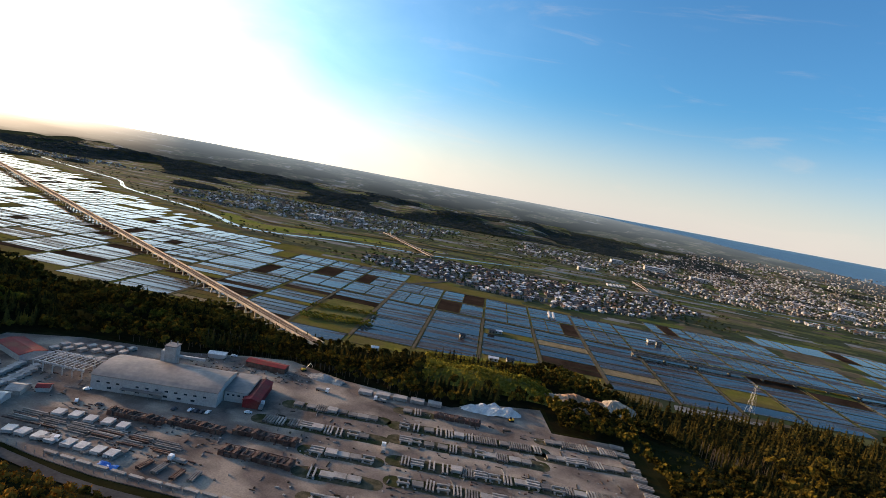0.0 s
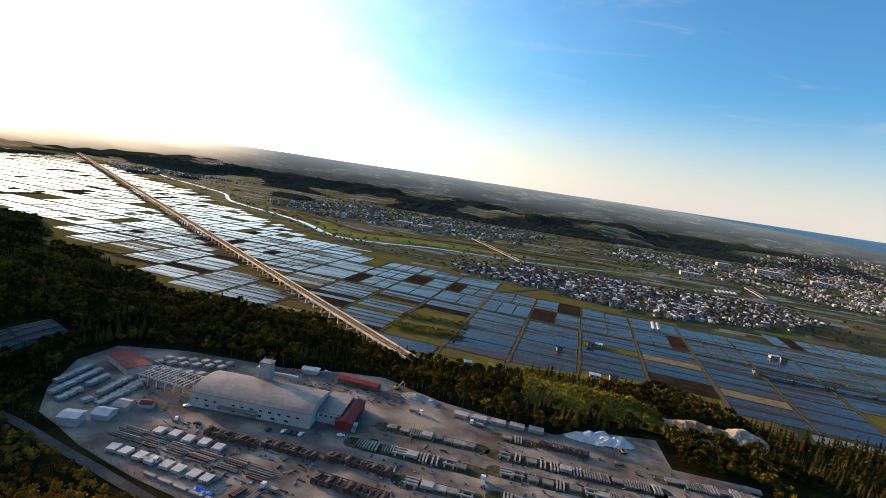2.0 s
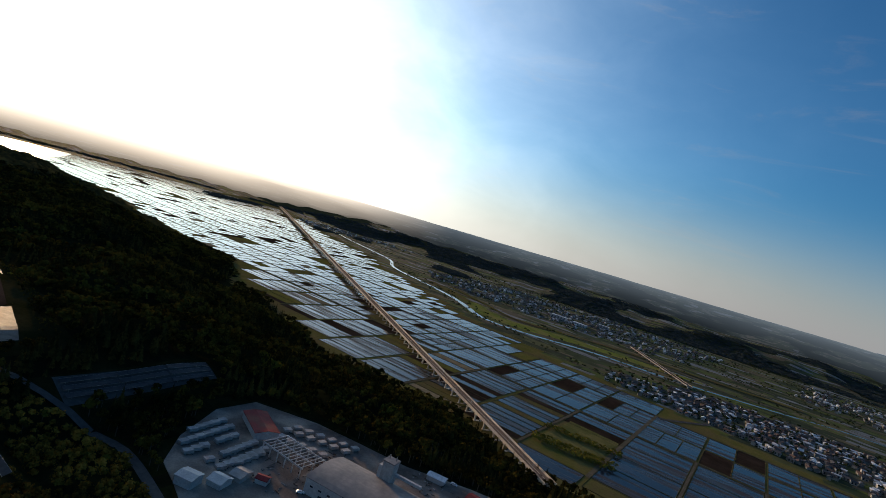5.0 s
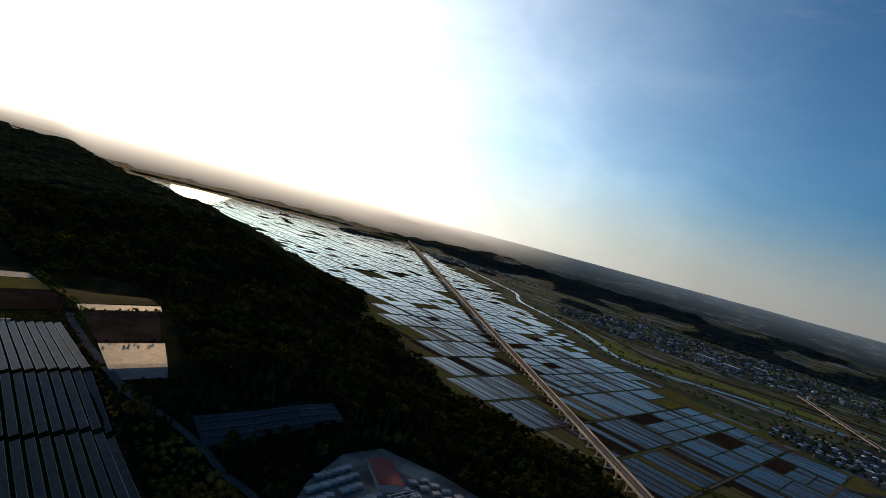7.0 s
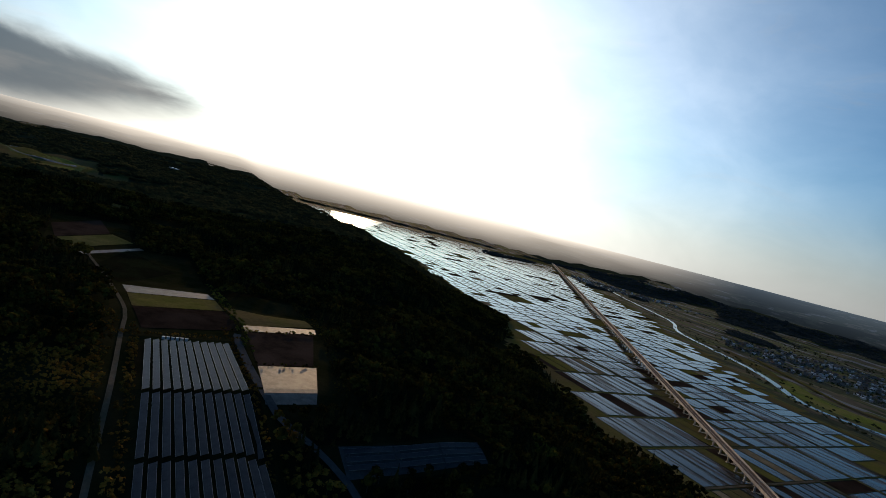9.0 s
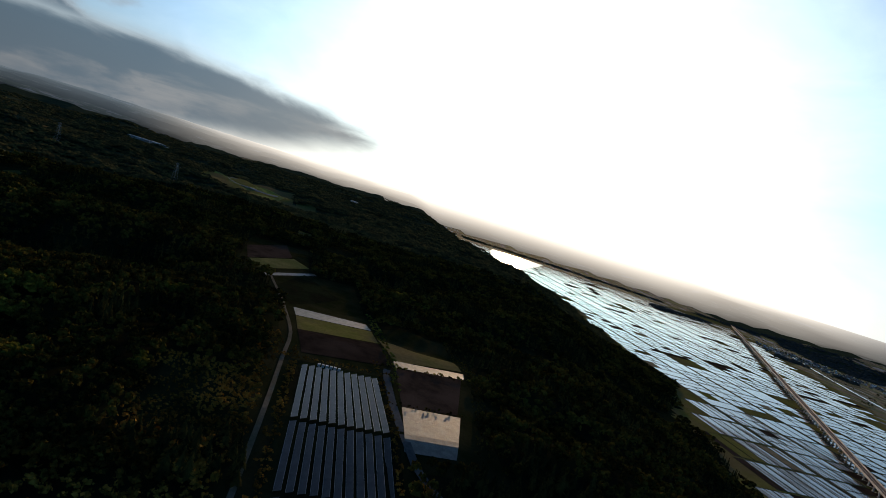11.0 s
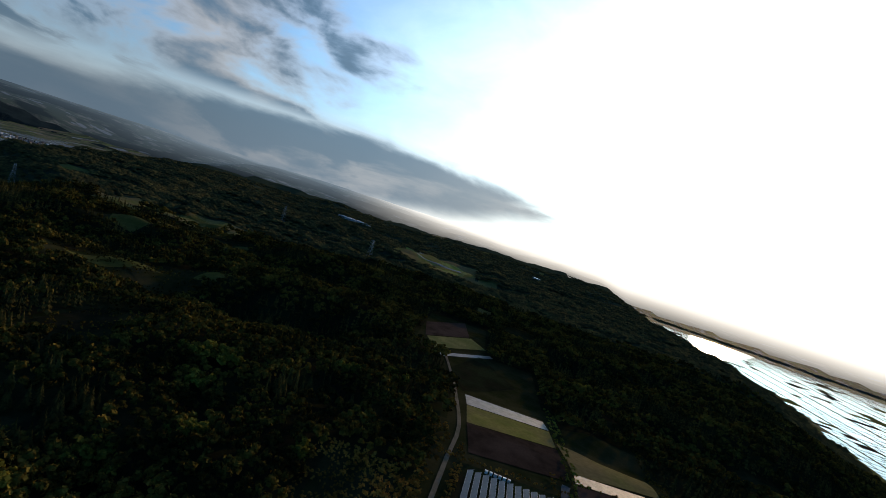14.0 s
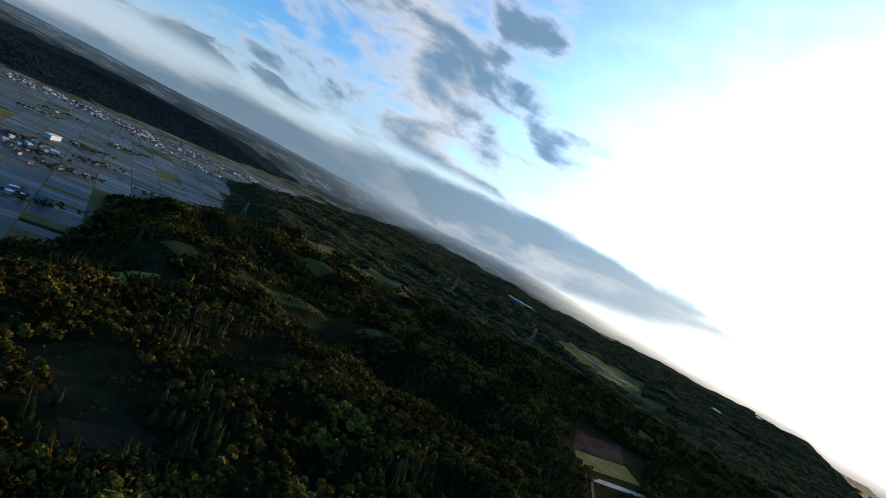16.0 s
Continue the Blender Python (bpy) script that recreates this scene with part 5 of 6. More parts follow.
plot("field", [(-535, 132), (-538, 198), (-500, 198), (-490, 133)], "paddy_green", "green grain field", "field", 0.3)
plot("field", [(-489, 133), (-498, 198), (-448, 200), (-440, 136)], "soil", "dark tilled field beside the solar farm", "field", 0.3)
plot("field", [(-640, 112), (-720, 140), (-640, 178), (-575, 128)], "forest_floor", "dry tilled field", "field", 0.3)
plot("field", [(-814, 66), (-886, 115), (-800, 125), (-740, 74)], "soil", "dark tilled field among woods", "field", 0.3)
plot("field", [(-738, 76), (-798, 127), (-760, 147), (-697, 90)], "dry_grass", "dull stubble field among woods", "field", 0.3)
plot("field", [(-682, 96), (-738, 152), (-730, 156), (-672, 100)], "crop_film", "strip of white crop covers among woods", "field", 0.3)
plot("ground_plot", [(-303, 221), (-287, 222), (-289, 314), (-301, 314)], "asphalt", "grey paved strip under narrow solar rows", "paving", 0.2)
for k in range(3):
    for y0, y1 in ((223, 252), (253, 282), (283, 312)):
        solar_row(k, 0, -299.5 + 4.0 * k, -299.5 + 4.0 * k, y0, y1)
# grass clearing in the dark floor colour: the trees' shade is painted in
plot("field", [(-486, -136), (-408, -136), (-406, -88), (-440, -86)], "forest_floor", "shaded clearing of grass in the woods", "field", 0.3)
plot("field", [(-303, -80), (-332, -64), (-320, -50), (-297, -63)], "clay_soil", "bare reddish clearing in the woods", "field", 0.3)
plot("field", [(-312, -130), (-353, -92), (-348, -78), (-308, -83)], "rough_grass", "rough grassy clearing on a wooded slope", "field", 0.3)
for pts in ([(-846, -408), (-826, -336), (-790, -336), (-788, -370)], [(-906, -384), (-942, -240), (-918, -240), (-890, -380)], [(-1155, -440), (-1120, -355), (-1030, -360), (-1050, -445)],
            [(-698, -168), (-700, -142), (-650, -142), (-648, -166)], [(-556, -326), (-548, -294), (-514, -296), (-516, -324)]):
    plot("field", pts, "meadow", "sloping green meadow between the woods", "meadow", 0.3)
plot("field", [(-476, -258), (-470, -282), (-432, -282), (-426, -248)], "grass_bright", "bright green field below the woods", "field", 0.3)
plot("field", [(-590, -262), (-628, -242), (-638, -190), (-590, -220)], "meadow", "dry grassy field on the wooded ridge", "field", 0.3)
plot("field", [(-1860, -130), (-1600, -104), (-1470, 60), (-1790, 104)], "grass_bright", "pale green hillside field far off", "field", 0.4)
plot("field", [(-1800, -80), (-1740, -84), (-1640, 60), (-1700, 70)], "crop_film", "striped crop covers on a far hillside", "field", 0.6)
ribbon("lane", [(-700, 100), (-600, 118), (-560, 122), (-477, 128), (-424, 124), (-350, 118), (-272, 110), (-232, 108), (-180, 110), (-120, 120)], 2.6, 0.5, M["track"], "narrow worn lane along the solar farm", "road")
ribbon("lane", [(-440, 196), (-424, 193), (-362, 190), (-325, 194), (-304, 206), (-284, 222), (-258, 230), (-242, 230), (-221, 225), (-197, 218), (-171, 211), (-150, 205), (-120, 198), (-60, 193), (0, 189), (100, 194)], 5.0, 0.5, M["asphalt"], "narrow asphalt lane between solar farm and works", "road")

# ---- towns ----
def house_proto(l, w, h, rise, wall, roof, label):
    root = thing("house", label, "house", group="houses of the valley town")
    part("wall", walls_mesh("wall", l, w, h, rise, M[wall]), root)
    part("roof", gable_mesh("roof", l, w, h, rise, M[roof], 0.6, 0.3), root)
    for s in (-1, 1):
        part("window", boxes_mesh("window", [(s * l * 0.25, -w / 2 - 0.03, 1.0, 1.8, 0.12, 1.3, 0), (s * l * 0.25, -w / 2 - 0.03, h - 1.9, 1.6, 0.12, 1.1, 0)], M["glass"]), root)
    return root


HOUSES = [house_proto(7.6, 5.6, 4.4, 1.4, "house_wall", "roof_dark", "two-storey house with a dark tiled roof"),
          house_proto(6.5, 5.4, 4.4, 1.2, "white_wall", "roof_pale", "white two-storey house with a pale metal roof"),
          house_proto(8.2, 6, 3.2, 1.6, "house_wall", "roof_brown", "broad house with a brown tiled roof"),
          house_proto(10, 6.5, 3.6, 0.9, "white_wall", "roof_pale", "long white shed with a metal roof"),
          house_proto(6, 5, 4.4, 1.1, "house_wall", "roof_dark", "small upright house with a dark roof")]


def inside(p, poly):
    x, y = p
    hit = False
    for (x0, y0), (x1, y1) in zip(poly, poly[1:] + poly[:1]):
        if (y0 > y) != (y1 > y) and x < (x1 - x0) * (y - y0) / (y1 - y0) + x0:
            hit = not hit
    return hit


TOWNS = [([(-43, 966), (23, 956), (155, 905), (215, 900), (300, 960), (330, 1100), (260, 1200), (60, 1215), (-60, 1170)], 13.5),
         ([(215, 900), (420, 970), (560, 1130), (520, 1240), (300, 1240)], 17),
         ([(-150, 985), (-50, 968), (-60, 1120), (-160, 1080)], 17),
         ([(600, 1500), (900, 1250), (1500, 1350), (1900, 1900), (1500, 2500), (900, 2400), (600, 1900)], 20),
         ([(200, 1700), (600, 1550), (640, 2000), (300, 2150)], 23),
         ([(-900, 1700), (-800, 1560), (-620, 1490), (-329, 1508), (-60, 1600), (60, 2050), (-262, 2169), (-762, 2069)], 23),
         ([(-1900, 2100), (-1650, 2250), (-1300, 2350), (-1350, 2150), (-1700, 1950)], 26),
         ([(-741, -1859), (-700, -1760), (-1150, -1560), (-1700, -1470), (-2100, -1380), (-2100, -1480), (-1500, -1650), (-1100, -1760)], 19),
         ([(-500, -700), (-470, -860), (-640, -880), (-760, -960), (-740, -900), (-590, -700)], 34),
         ([(800, 2400), (2400, 2200), (2900, 3000), (1500, 3300)], 30),
         ([(-1100, -1720), (-1180, -1740), (-1330, -1560), (-1440, -1200), (-1340, -1190), (-1250, -1480)], 24)]
# farmsteads standing in the paddies of the southern valley
FARMS = [(-836, -1225), (-643, -875), (-642, -800), (-815, -966), (-650, -732), (-810, -725), (-499, -544), (-605, -530), (-764, -857), (-980, -1120), (-930, -1330)]
TOWNS += [([(x - 42, y + 14), (x - 30, y - 22), (x + 38, y - 16), (x + 30, y + 20)], 19) for x, y in FARMS]


def build_towns():
    r = random.Random(3)
    spots = []
    for poly, pitch in TOWNS:
        pitch *= 0.8
        xs, ys = [p[0] for p in poly], [p[1] for p in poly]
        x = min(xs)
        while x < max(xs):
            y = min(ys)
            while y < max(ys):
                p = (x + r.uniform(-0.32, 0.32) * pitch, y + r.uniform(-0.32, 0.32) * pitch)
                if inside(p, poly) and r.random() < 0.9 and wave(p[0], p[1], 150, 81) + 0.7 * wave(p[0], p[1], 60, 82) < (0.75 if p[1] < 1300 and p[1] > 0 else 0.25) and abs(p[1] - np.interp(p[0], [-24, 130, 286, 520, 800, 1200, 1700], [1268, 1330, 1400, 1390, 1330, 1420, 1900])) > 45:
                    spots.append((math.hypot(*p), p[0], p[1], r.choice((0, 0, 0, 1, 1, 2, 2, 2, 3, 4)), r.choice((0, 90)) + r.gauss(-5, 12)))
                y += pitch
            x += pitch
    spots.sort()
    first = [True] * len(HOUSES)
    for d, x, y, k, turn in spots[:290]:
        m = pose(x, y, float(height(x, y)) - 0.1, 0, 0, turn)
        if first[k]:
            HOUSES[k].matrix_basis, first[k] = m, False
        else:
            copy_thing(HOUSES[k], m)
    by = {}
    for d, x, y, k, turn in spots[290:]:
        by.setdefault(k, []).append((x, y, turn))
    dims = [(7.6, 5.6, 4.4, 1.4), (6.5, 5.4, 4.4, 1.2), (8.2, 6, 3.2, 1.6), (10, 6.5, 3.6, 0.9), (6, 5, 4.4, 1.1)]
    mats = [("house_wall", "roof_dark"), ("white_wall", "roof_pale"), ("house_wall", "roof_brown"), ("white_wall", "roof_pale"), ("house_wall", "roof_dark")]
    for k, rows in by.items():
        l, w, h, rise = dims[k]
        a, b = l / 2, w / 2
        base = np.array([(-a, -b, -1), (a, -b, -1), (a, b, -1), (-a, b, -1), (-a, -b, h), (a, -b, h), (a, b, h), (-a, b, h),
                         (-a - .5, -b - .6, h), (a + .5, -b - .6, h), (a + .5, b + .6, h), (-a - .5, b + .6, h), (-a - .5, 0, h + rise), (a + .5, 0, h + rise)])
        fc = np.array([(0, 1, 5, 4), (1, 2, 6, 5), (2, 3, 7, 6), (3, 0, 4, 7), (8, 9, 13, 12), (10, 11, 12, 13), (8, 12, 11, 11), (9, 10, 13, 13)])
        R = np.array(rows)
        c, s = np.cos(np.radians(R[:, 2])), np.sin(np.radians(R[:, 2]))
        sc = rng.uniform(0.8, 1.2, len(R))
        z = height(R[:, 0], R[:, 1])
        V = np.empty((len(R), len(base), 3))
        V[..., 0] = R[:, :1] + sc[:, None] * (c[:, None] * base[:, 0] - s[:, None] * base[:, 1])
        V[..., 1] = R[:, 1:2] + sc[:, None] * (s[:, None] * base[:, 0] + c[:, None] * base[:, 1])
        V[..., 2] = z[:, None] + base[:, 2] * sc[:, None]
        tri = np.array([t for q in fc for t in ((q[0], q[1], q[2]), (q[0], q[2], q[3])) if len(set(t)) == 3])
        ti = np.array([0 if max(q) < 8 else 1 for q in tri])
        F = (np.arange(len(R))[:, None, None] * len(base) + tri[None]).reshape(-1, 3)
        thing("distant_houses", "far town houses with " + ("dark", "pale", "brown", "metal", "dark")[k] + " roofs", "houses", kind="stuff",
              me=mesh_from("distant_houses", V.reshape(-1, 3), F, [M[mats[k][0]], M[mats[k][1]]], np.tile(ti, len(R))))
    return len(spots)


build_towns()

# ---- woods ----
def crown_broad(seed, n=84, h=9.0, rad=3.4, cores=3, leaf=1.0):
    """A leafy crown: irregular sprays of leaves round several lobes over a dark core, with a trunk and limbs."""
    r = np.random.default_rng(seed)
    lobes = [(r.uniform(-0.45, 0.45) * rad, r.uniform(-0.45, 0.45) * rad, h * r.uniform(0.5, 0.78), rad * r.uniform(0.5, 0.75)) for _ in range(5)]
    lobes.append((0, 0, h * 0.8, rad * 0.6))
    v, f = [], []
    for k in range(n):
        cx, cy, cz, cr = lobes[k % len(lobes)]
        d = r.standard_normal(3)
        d /= np.linalg.norm(d)
        d[2] = abs(d[2]) * 0.9 - 0.15
        p = np.array([cx, cy, cz]) + d * cr * r.uniform(0.75, 1.08) * np.array([1, 1, 0.85])
        a = d + r.standard_normal(3) * 0.55
        a /= np.linalg.norm(a)
        t = np.cross(a, r.standard_normal(3))
        t /= np.linalg.norm(t)
        b = np.cross(a, t)
        s = rad * r.uniform(0.23, 0.43) * leaf
        i = len(v)
        v += [p + t * s * r.uniform(0.7, 1.2), p + b * s * r.uniform(0.6, 1.1) + a * s * 0.25, p - t * s * r.uniform(0.7, 1.2), p - b * s * r.uniform(0.6, 1.1) - a * s * 0.2]
        f += [(i, i + 1, i + 2), (i, i + 2, i + 3)]
    for cx, cy, cz, cr in lobes[-cores:]:
        i = len(v)
        q = cr * 0.8
        v += [np.array(p) for p in ((cx + q, cy, cz), (cx, cy + q, cz), (cx - q, cy, cz), (cx, cy - q, cz), (cx, cy, cz + q * 0.85), (cx, cy, cz - q * 0.8))]
        f += [(i + a, i + b, i + 4) for a, b in ((0, 1), (1, 2), (2, 3), (3, 0))] + [(i + b, i + a, i + 5) for a, b in ((0, 1), (1, 2), (2, 3), (3, 0))]
    return np.array(v), np.array(f)


def trunk_arrays(h, r0, limbs=3, seed=0):
    r = np.random.default_rng(seed)
    v, f = [], []

    def tube(p, q, a, b):
        p, q = np.array(p, float), np.array(q, float)
        d = q - p
        t = np.cross(d, (0.3, 0.9, 0.1))
        t /= np.linalg.norm(t)
        w = np.cross(d, t)
        w /= np.linalg.norm(w)
        i = len(v)
        for c, rad in ((p, a), (q, b)):
            for k in range(5):
                g = k * 6.2832 / 5
                v.append(c + rad * (math.cos(g) * t + math.sin(g) * w))
        for k in range(5):
            m = (k + 1) % 5
            f.extend([(i + k, i + m, i + 5 + m), (i + k, i + 5 + m, i + 5 + k)])

    tube((0, 0, -1.0), (0, 0, h), r0, r0 * 0.4)
    for k in range(limbs):
        g = k * 2.3 + r.uniform(0, 1)
        tube((0, 0, h * (0.45 + 0.12 * k)), (math.cos(g) * h * 0.28, math.sin(g) * h * 0.28, h * (0.75 + 0.1 * k)), r0 * 0.4, r0 * 0.12)
    return np.array(v), np.array(f)


def crown_cedar(seed, h=11.0, rad=2.6, tiers=7, per=7):
    """A narrow conifer: drooping sprays in tiers that grow shorter towards the tip."""
    r = np.random.default_rng(seed)
    v, f = [], []
    for t in range(tiers):
        k = t / (tiers - 1)
        z, q = h * (0.22 + 0.72 * k), rad * (1 - 0.86 * k) * r.uniform(0.85, 1.1)
        for j in range(per):
            g = (j + 0.5 * (t % 2)) * 6.2832 / per + r.uniform(-0.25, 0.25)
            d, s = np.array([math.cos(g), math.sin(g), 0]), np.array([-math.sin(g), math.cos(g), 0])
            i, w = len(v), q * 0.62
            z0 = z + r.uniform(-0.3, 0.3)
            v += [np.array([0, 0, z0 + h * 0.11]), d * q * 0.6 + s * w * 0.6 + (0, 0, z0 - 0.1), d * q * r.uniform(0.9, 1.15) + (0, 0, z0 - q * 0.35), d * q * 0.6 - s * w * 0.6 + (0, 0, z0 - 0.1)]
            f += [(i, i + 2, i + 1), (i, i + 3, i + 2)]
    i = len(v)
    v += [np.array((math.cos(g) * rad * 0.3, math.sin(g) * rad * 0.3, h * 0.2)) for g in (0, 2.09, 4.19)] + [np.array((0, 0, h * 1.02))]
    f += [(i, i + 1, i + 3), (i + 1, i + 2, i + 3), (i + 2, i, i + 3)]
    return np.array(v), np.array(f)


def lump(seed, h=10.0, rad=5.0):
    """A small far-off group of crowns."""
    r = np.random.default_rng(seed)
    v, f = [], []
    for k in range(3):
        cx, cy, q, z = r.uniform(-0.6, 0.6) * rad, r.uniform(-0.6, 0.6) * rad, rad * r.uniform(0.45, 0.7), h * r.uniform(0.75, 1.05)
        i = len(v)
        v += [np.array((cx + math.cos(g) * q * r.uniform(0.8, 1.1), cy + math.sin(g) * q * r.uniform(0.8, 1.1), z * 0.35)) for g in (0, 1.57, 3.14, 4.71)] + [np.array((cx + r.uniform(-1, 1), cy + r.uniform(-1, 1), z))]
        f += [(i, i + 1, i + 4), (i + 1, i + 2, i + 4), (i + 2, i + 3, i + 4), (i + 3, i, i + 4)]
    return np.array(v), np.array(f)


def scatter(name, protos, X, Y, size, mat, label, seed, category="woodland"):
    """Many copies of a few shapes, joined into one mesh."""
    r = np.random.default_rng(seed)
    vs, fs, n0 = [], [], 0
    pick = r.integers(0, len(protos), len(X))
    Z = height(X, Y)
    for k, (pv, pf) in enumerate(protos):
        sel = np.nonzero(pick == k)[0]
        if not len(sel):
            continue
        g, s = r.uniform(0, 6.28, len(sel)), size[sel] if np.ndim(size) else np.full(len(sel), size)
        sx = s * r.uniform(0.85, 1.2, len(sel))
        V = np.empty((len(sel), len(pv), 3))
        V[..., 0] = X[sel, None] + sx[:, None] * (np.cos(g)[:, None] * pv[:, 0] - np.sin(g)[:, None] * pv[:, 1])
        V[..., 1] = Y[sel, None] + sx[:, None] * (np.sin(g)[:, None] * pv[:, 0] + np.cos(g)[:, None] * pv[:, 1])
        V[..., 2] = Z[sel, None] + s[:, None] * pv[:, 2]
        F = (np.arange(len(sel))[:, None, None] * len(pv) + pf[None] + n0).reshape(-1, 3)
        vs.append(V.reshape(-1, 3))
        fs.append(F)
        n0 += len(sel) * len(pv)
    return thing(name, label, category, kind="stuff", me=mesh_from(name, np.concatenate(vs), np.concatenate(fs), [M[mat]], smooth=name == "distant_wood"))


def spots(x0, x1, y0, y1, pitch, seed):
    r = np.random.default_rng(seed)
    gx, gy = np.meshgrid(np.arange(x0, x1, pitch), np.arange(y0, y1, pitch))
    X = gx.ravel() + r.uniform(-0.48, 0.48, gx.size) * pitch
    Y = gy.ravel() + r.uniform(-0.48, 0.48, gx.size) * pitch
    return X, Y


def seen(X, Y):
    """Keeps what lies on the sides that the flight looks to."""
    a = np.degrees(np.arctan2(-(X + 60), Y - 60))
    b = np.degrees(np.arctan2(-(X - 10), Y + 10))
    c = np.degrees(np.arctan2(-(X + 150), Y - 110))
    return ((a > -52) & (a < 172)) | ((b > -52) & (b < 120)) | ((c > 40) & (c < 176))


BROAD = [crown_broad(s, 56, 9.0, 3.4, 2, 0.8) for s in (1, 2, 3, 4)]
CEDAR = [crown_cedar(s) for s in (5, 6, 7)]
BUSH = [crown_broad(s, 16, 9, 4.4, 2) for s in (31, 32, 33, 34)]
BUSH_FINE = [crown_broad(s, 44, 9, 4.4, 2, 0.62) for s in (35, 36, 37, 38)]
BROAD_MID = [crown_broad(s, 20, 9, 4.2, 2) for s in (11, 12, 13)]
CEDAR_MID = [crown_cedar(s, 11, 3.0, 4, 5) for s in (15, 16)]
LUMP = [lump(s, 3.9, 7.2) for s in (21, 22, 23, 24)]


def cedar_share(x, y):
    """Where planted cedars stand rather than broadleaved trees."""
    s = wave(x, y, 170, 41) + 0.5 * wave(x, y, 60, 42)
    s = s + np.where((x > 190) & (y > 330), 1.2, 0) + np.where((y > 400) & (x < 40) & (x > -150), 0.6, 0)
    return s


def build_woods():
    r = np.random.default_rng(77)
    X, Y = spots(-700, 560, -420, 640, 5.6, 1)
    d = np.hypot(X + 60, Y - 90)
    keep = forest_mask(X, Y) & seen(X, Y) & (d < 420)
    keep &= (r.random(len(X)) < 0.9)
    X, Y = X[keep], Y[keep]
    slope = green_slope(X, Y)
    pick = ~slope | (r.random(len(X)) < 0.75)
    pick &= ~((Y < np.interp(X, *LANE) + 2) & (X > -290) & (Y > 20)) | (r.random(len(X)) < 0.2)
    X, Y = X[pick], Y[pick]
    slope = green_slope(X, Y)
    low = (Y < np.interp(X, *LANE) + 2) & (X > -290) & (Y > 20)          # scrubby hillside below the works
    share = cedar_share(X, Y)
    ced = (share > 0.5) & ~low & ~slope
    size = r.uniform(0.7, 1.2, len(X)) * np.where(low, 0.62, 1.0) * np.where(slope, r.uniform(0.25, 0.6, len(X)), 1.0)
    b = ~ced & ~slope
    SX, SY = spots(0, 116, 376, 532, 2.8, 36)
    k = green_slope(SX, SY) & (wave(SX, SY, 46, 37) + 0.6 * wave(SX, SY, 15, 38) > -0.8) & (r.random(len(SX)) < 0.9)
    scatter("slope_bushes", BUSH, SX[k], SY[k], r.uniform(0.2, 0.5, int(k.sum())) * (1 + 0.35 * wave(SX[k], SY[k], 30, 39)), "shrub", "sunlit green bushes on the slope below the works", 35, "bushes")
    # the nearest are single trees, the rest one mesh of each kind
    near = np.argsort(np.where((X < 60) & (Y > 150), np.hypot(X + 100, Y - 200), 1e9) + np.where(slope, 1e9, 0))[:240]
    single = np.zeros(len(X), bool)
    single[near] = True
    tree_protos = {}
    for kind, protos, mat, label in (("b", BROAD, "broadleaf", "leafy broadleaved tree at the wood's edge"), ("c", CEDAR, "conifer", "tall dark cedar tree")):
        for k, (pv, pf) in enumerate(protos):
            root = thing("tree", label, "tree", group="trees by the works")
            tv, tf = trunk_arrays(7.5 if kind == "b" else 13, 0.28, 3 if kind == "b" else 0, k)
            part("trunk", mesh_from("trunk", tv, tf, [M["bark"]]), root)
            part("crown", mesh_from("crown", pv, pf, [M[mat]]), root)
            tree_protos[kind, k] = [root, False]
    for i in near:
        kind = "c" if ced[i] else "b"
        k = int(r.integers(0, len(CEDAR if ced[i] else BROAD)))
        root, used = tree_protos[kind, k]
        z = float(height(X[i], Y[i]))
        m = pose(X[i], Y[i], z, 0, 0, r.uniform(0, 360))
        ob = root if not used else copy_thing(root, m)
        ob.matrix_basis = m @ Matrix.Scale(size[i], 4)
        tree_protos[kind, k][1] = True
    for root, used in tree_protos.values():
        if not used:
            root.matrix_basis = pose(-300, 300, float(height(-300, 300)))
    # thick brush between the scrubby trees on the slope under the flight
    BX, BY = spots(-320, 330, -60, 230, 4.0, 31)
    k = forest_mask(BX, BY) & (np.hypot(BX + 60, BY - 90) < 330) & (r.random(len(BX)) < 0.92)
    k &= ~((BX < -232) & (BY > 100) & (BY < 178)) & (BY < np.interp(BX, *LANE) + 2)
    fine = (BX < 30) & (BY > 150)
    for sel, protos, label, seed in ((k & fine, BUSH_FINE, "thick rust-tinged brush covering the hillside", 33), (k & ~fine & (r.random(len(BX)) < 0.85), BUSH, "rust-tinged brush lower on the hillside", 34)):
        scatter("hillside_brush", protos, BX[sel], BY[sel], r.uniform(0.38, 0.68, int(sel.sum())), "brush", label, seed, "brush")
    s = b & ~single
    scatter("broadleaf_wood", BROAD, X[s], Y[s], size[s], "broadleaf", "dense broadleaved woodland on the hill", 3)
    s = ced & ~single
    scatter("cedar_wood", CEDAR, X[s], Y[s], size[s], "conifer", "dark cedar plantation on the slope", 4)
    # farther woods of the plateau
    X, Y = spots(-1500, 900, -900, 1000, 7.4, 2)
    d = np.hypot(X + 60, Y - 90)
    keep = forest_mask(X, Y) & seen(X, Y) & (d >= 420) & (d < 1150)
    X, Y = X[keep], Y[keep]
    ced = cedar_share(X, Y) > 0.35
    size = r.uniform(0.75, 1.25, len(X))
    scatter("broadleaf_wood", BROAD_MID, X[~ced], Y[~ced], size[~ced], "broadleaf", "broadleaved woodland farther along the ridge", 5)
    scatter("cedar_wood", CEDAR_MID, X[ced], Y[ced], size[ced], "conifer", "cedar woodland farther along the ridge", 6)
    # distant woods
    X, Y = spots(-4700, 3300, -3400, 4700, 12.5, 3)
    d = np.hypot(X + 60, Y - 90)
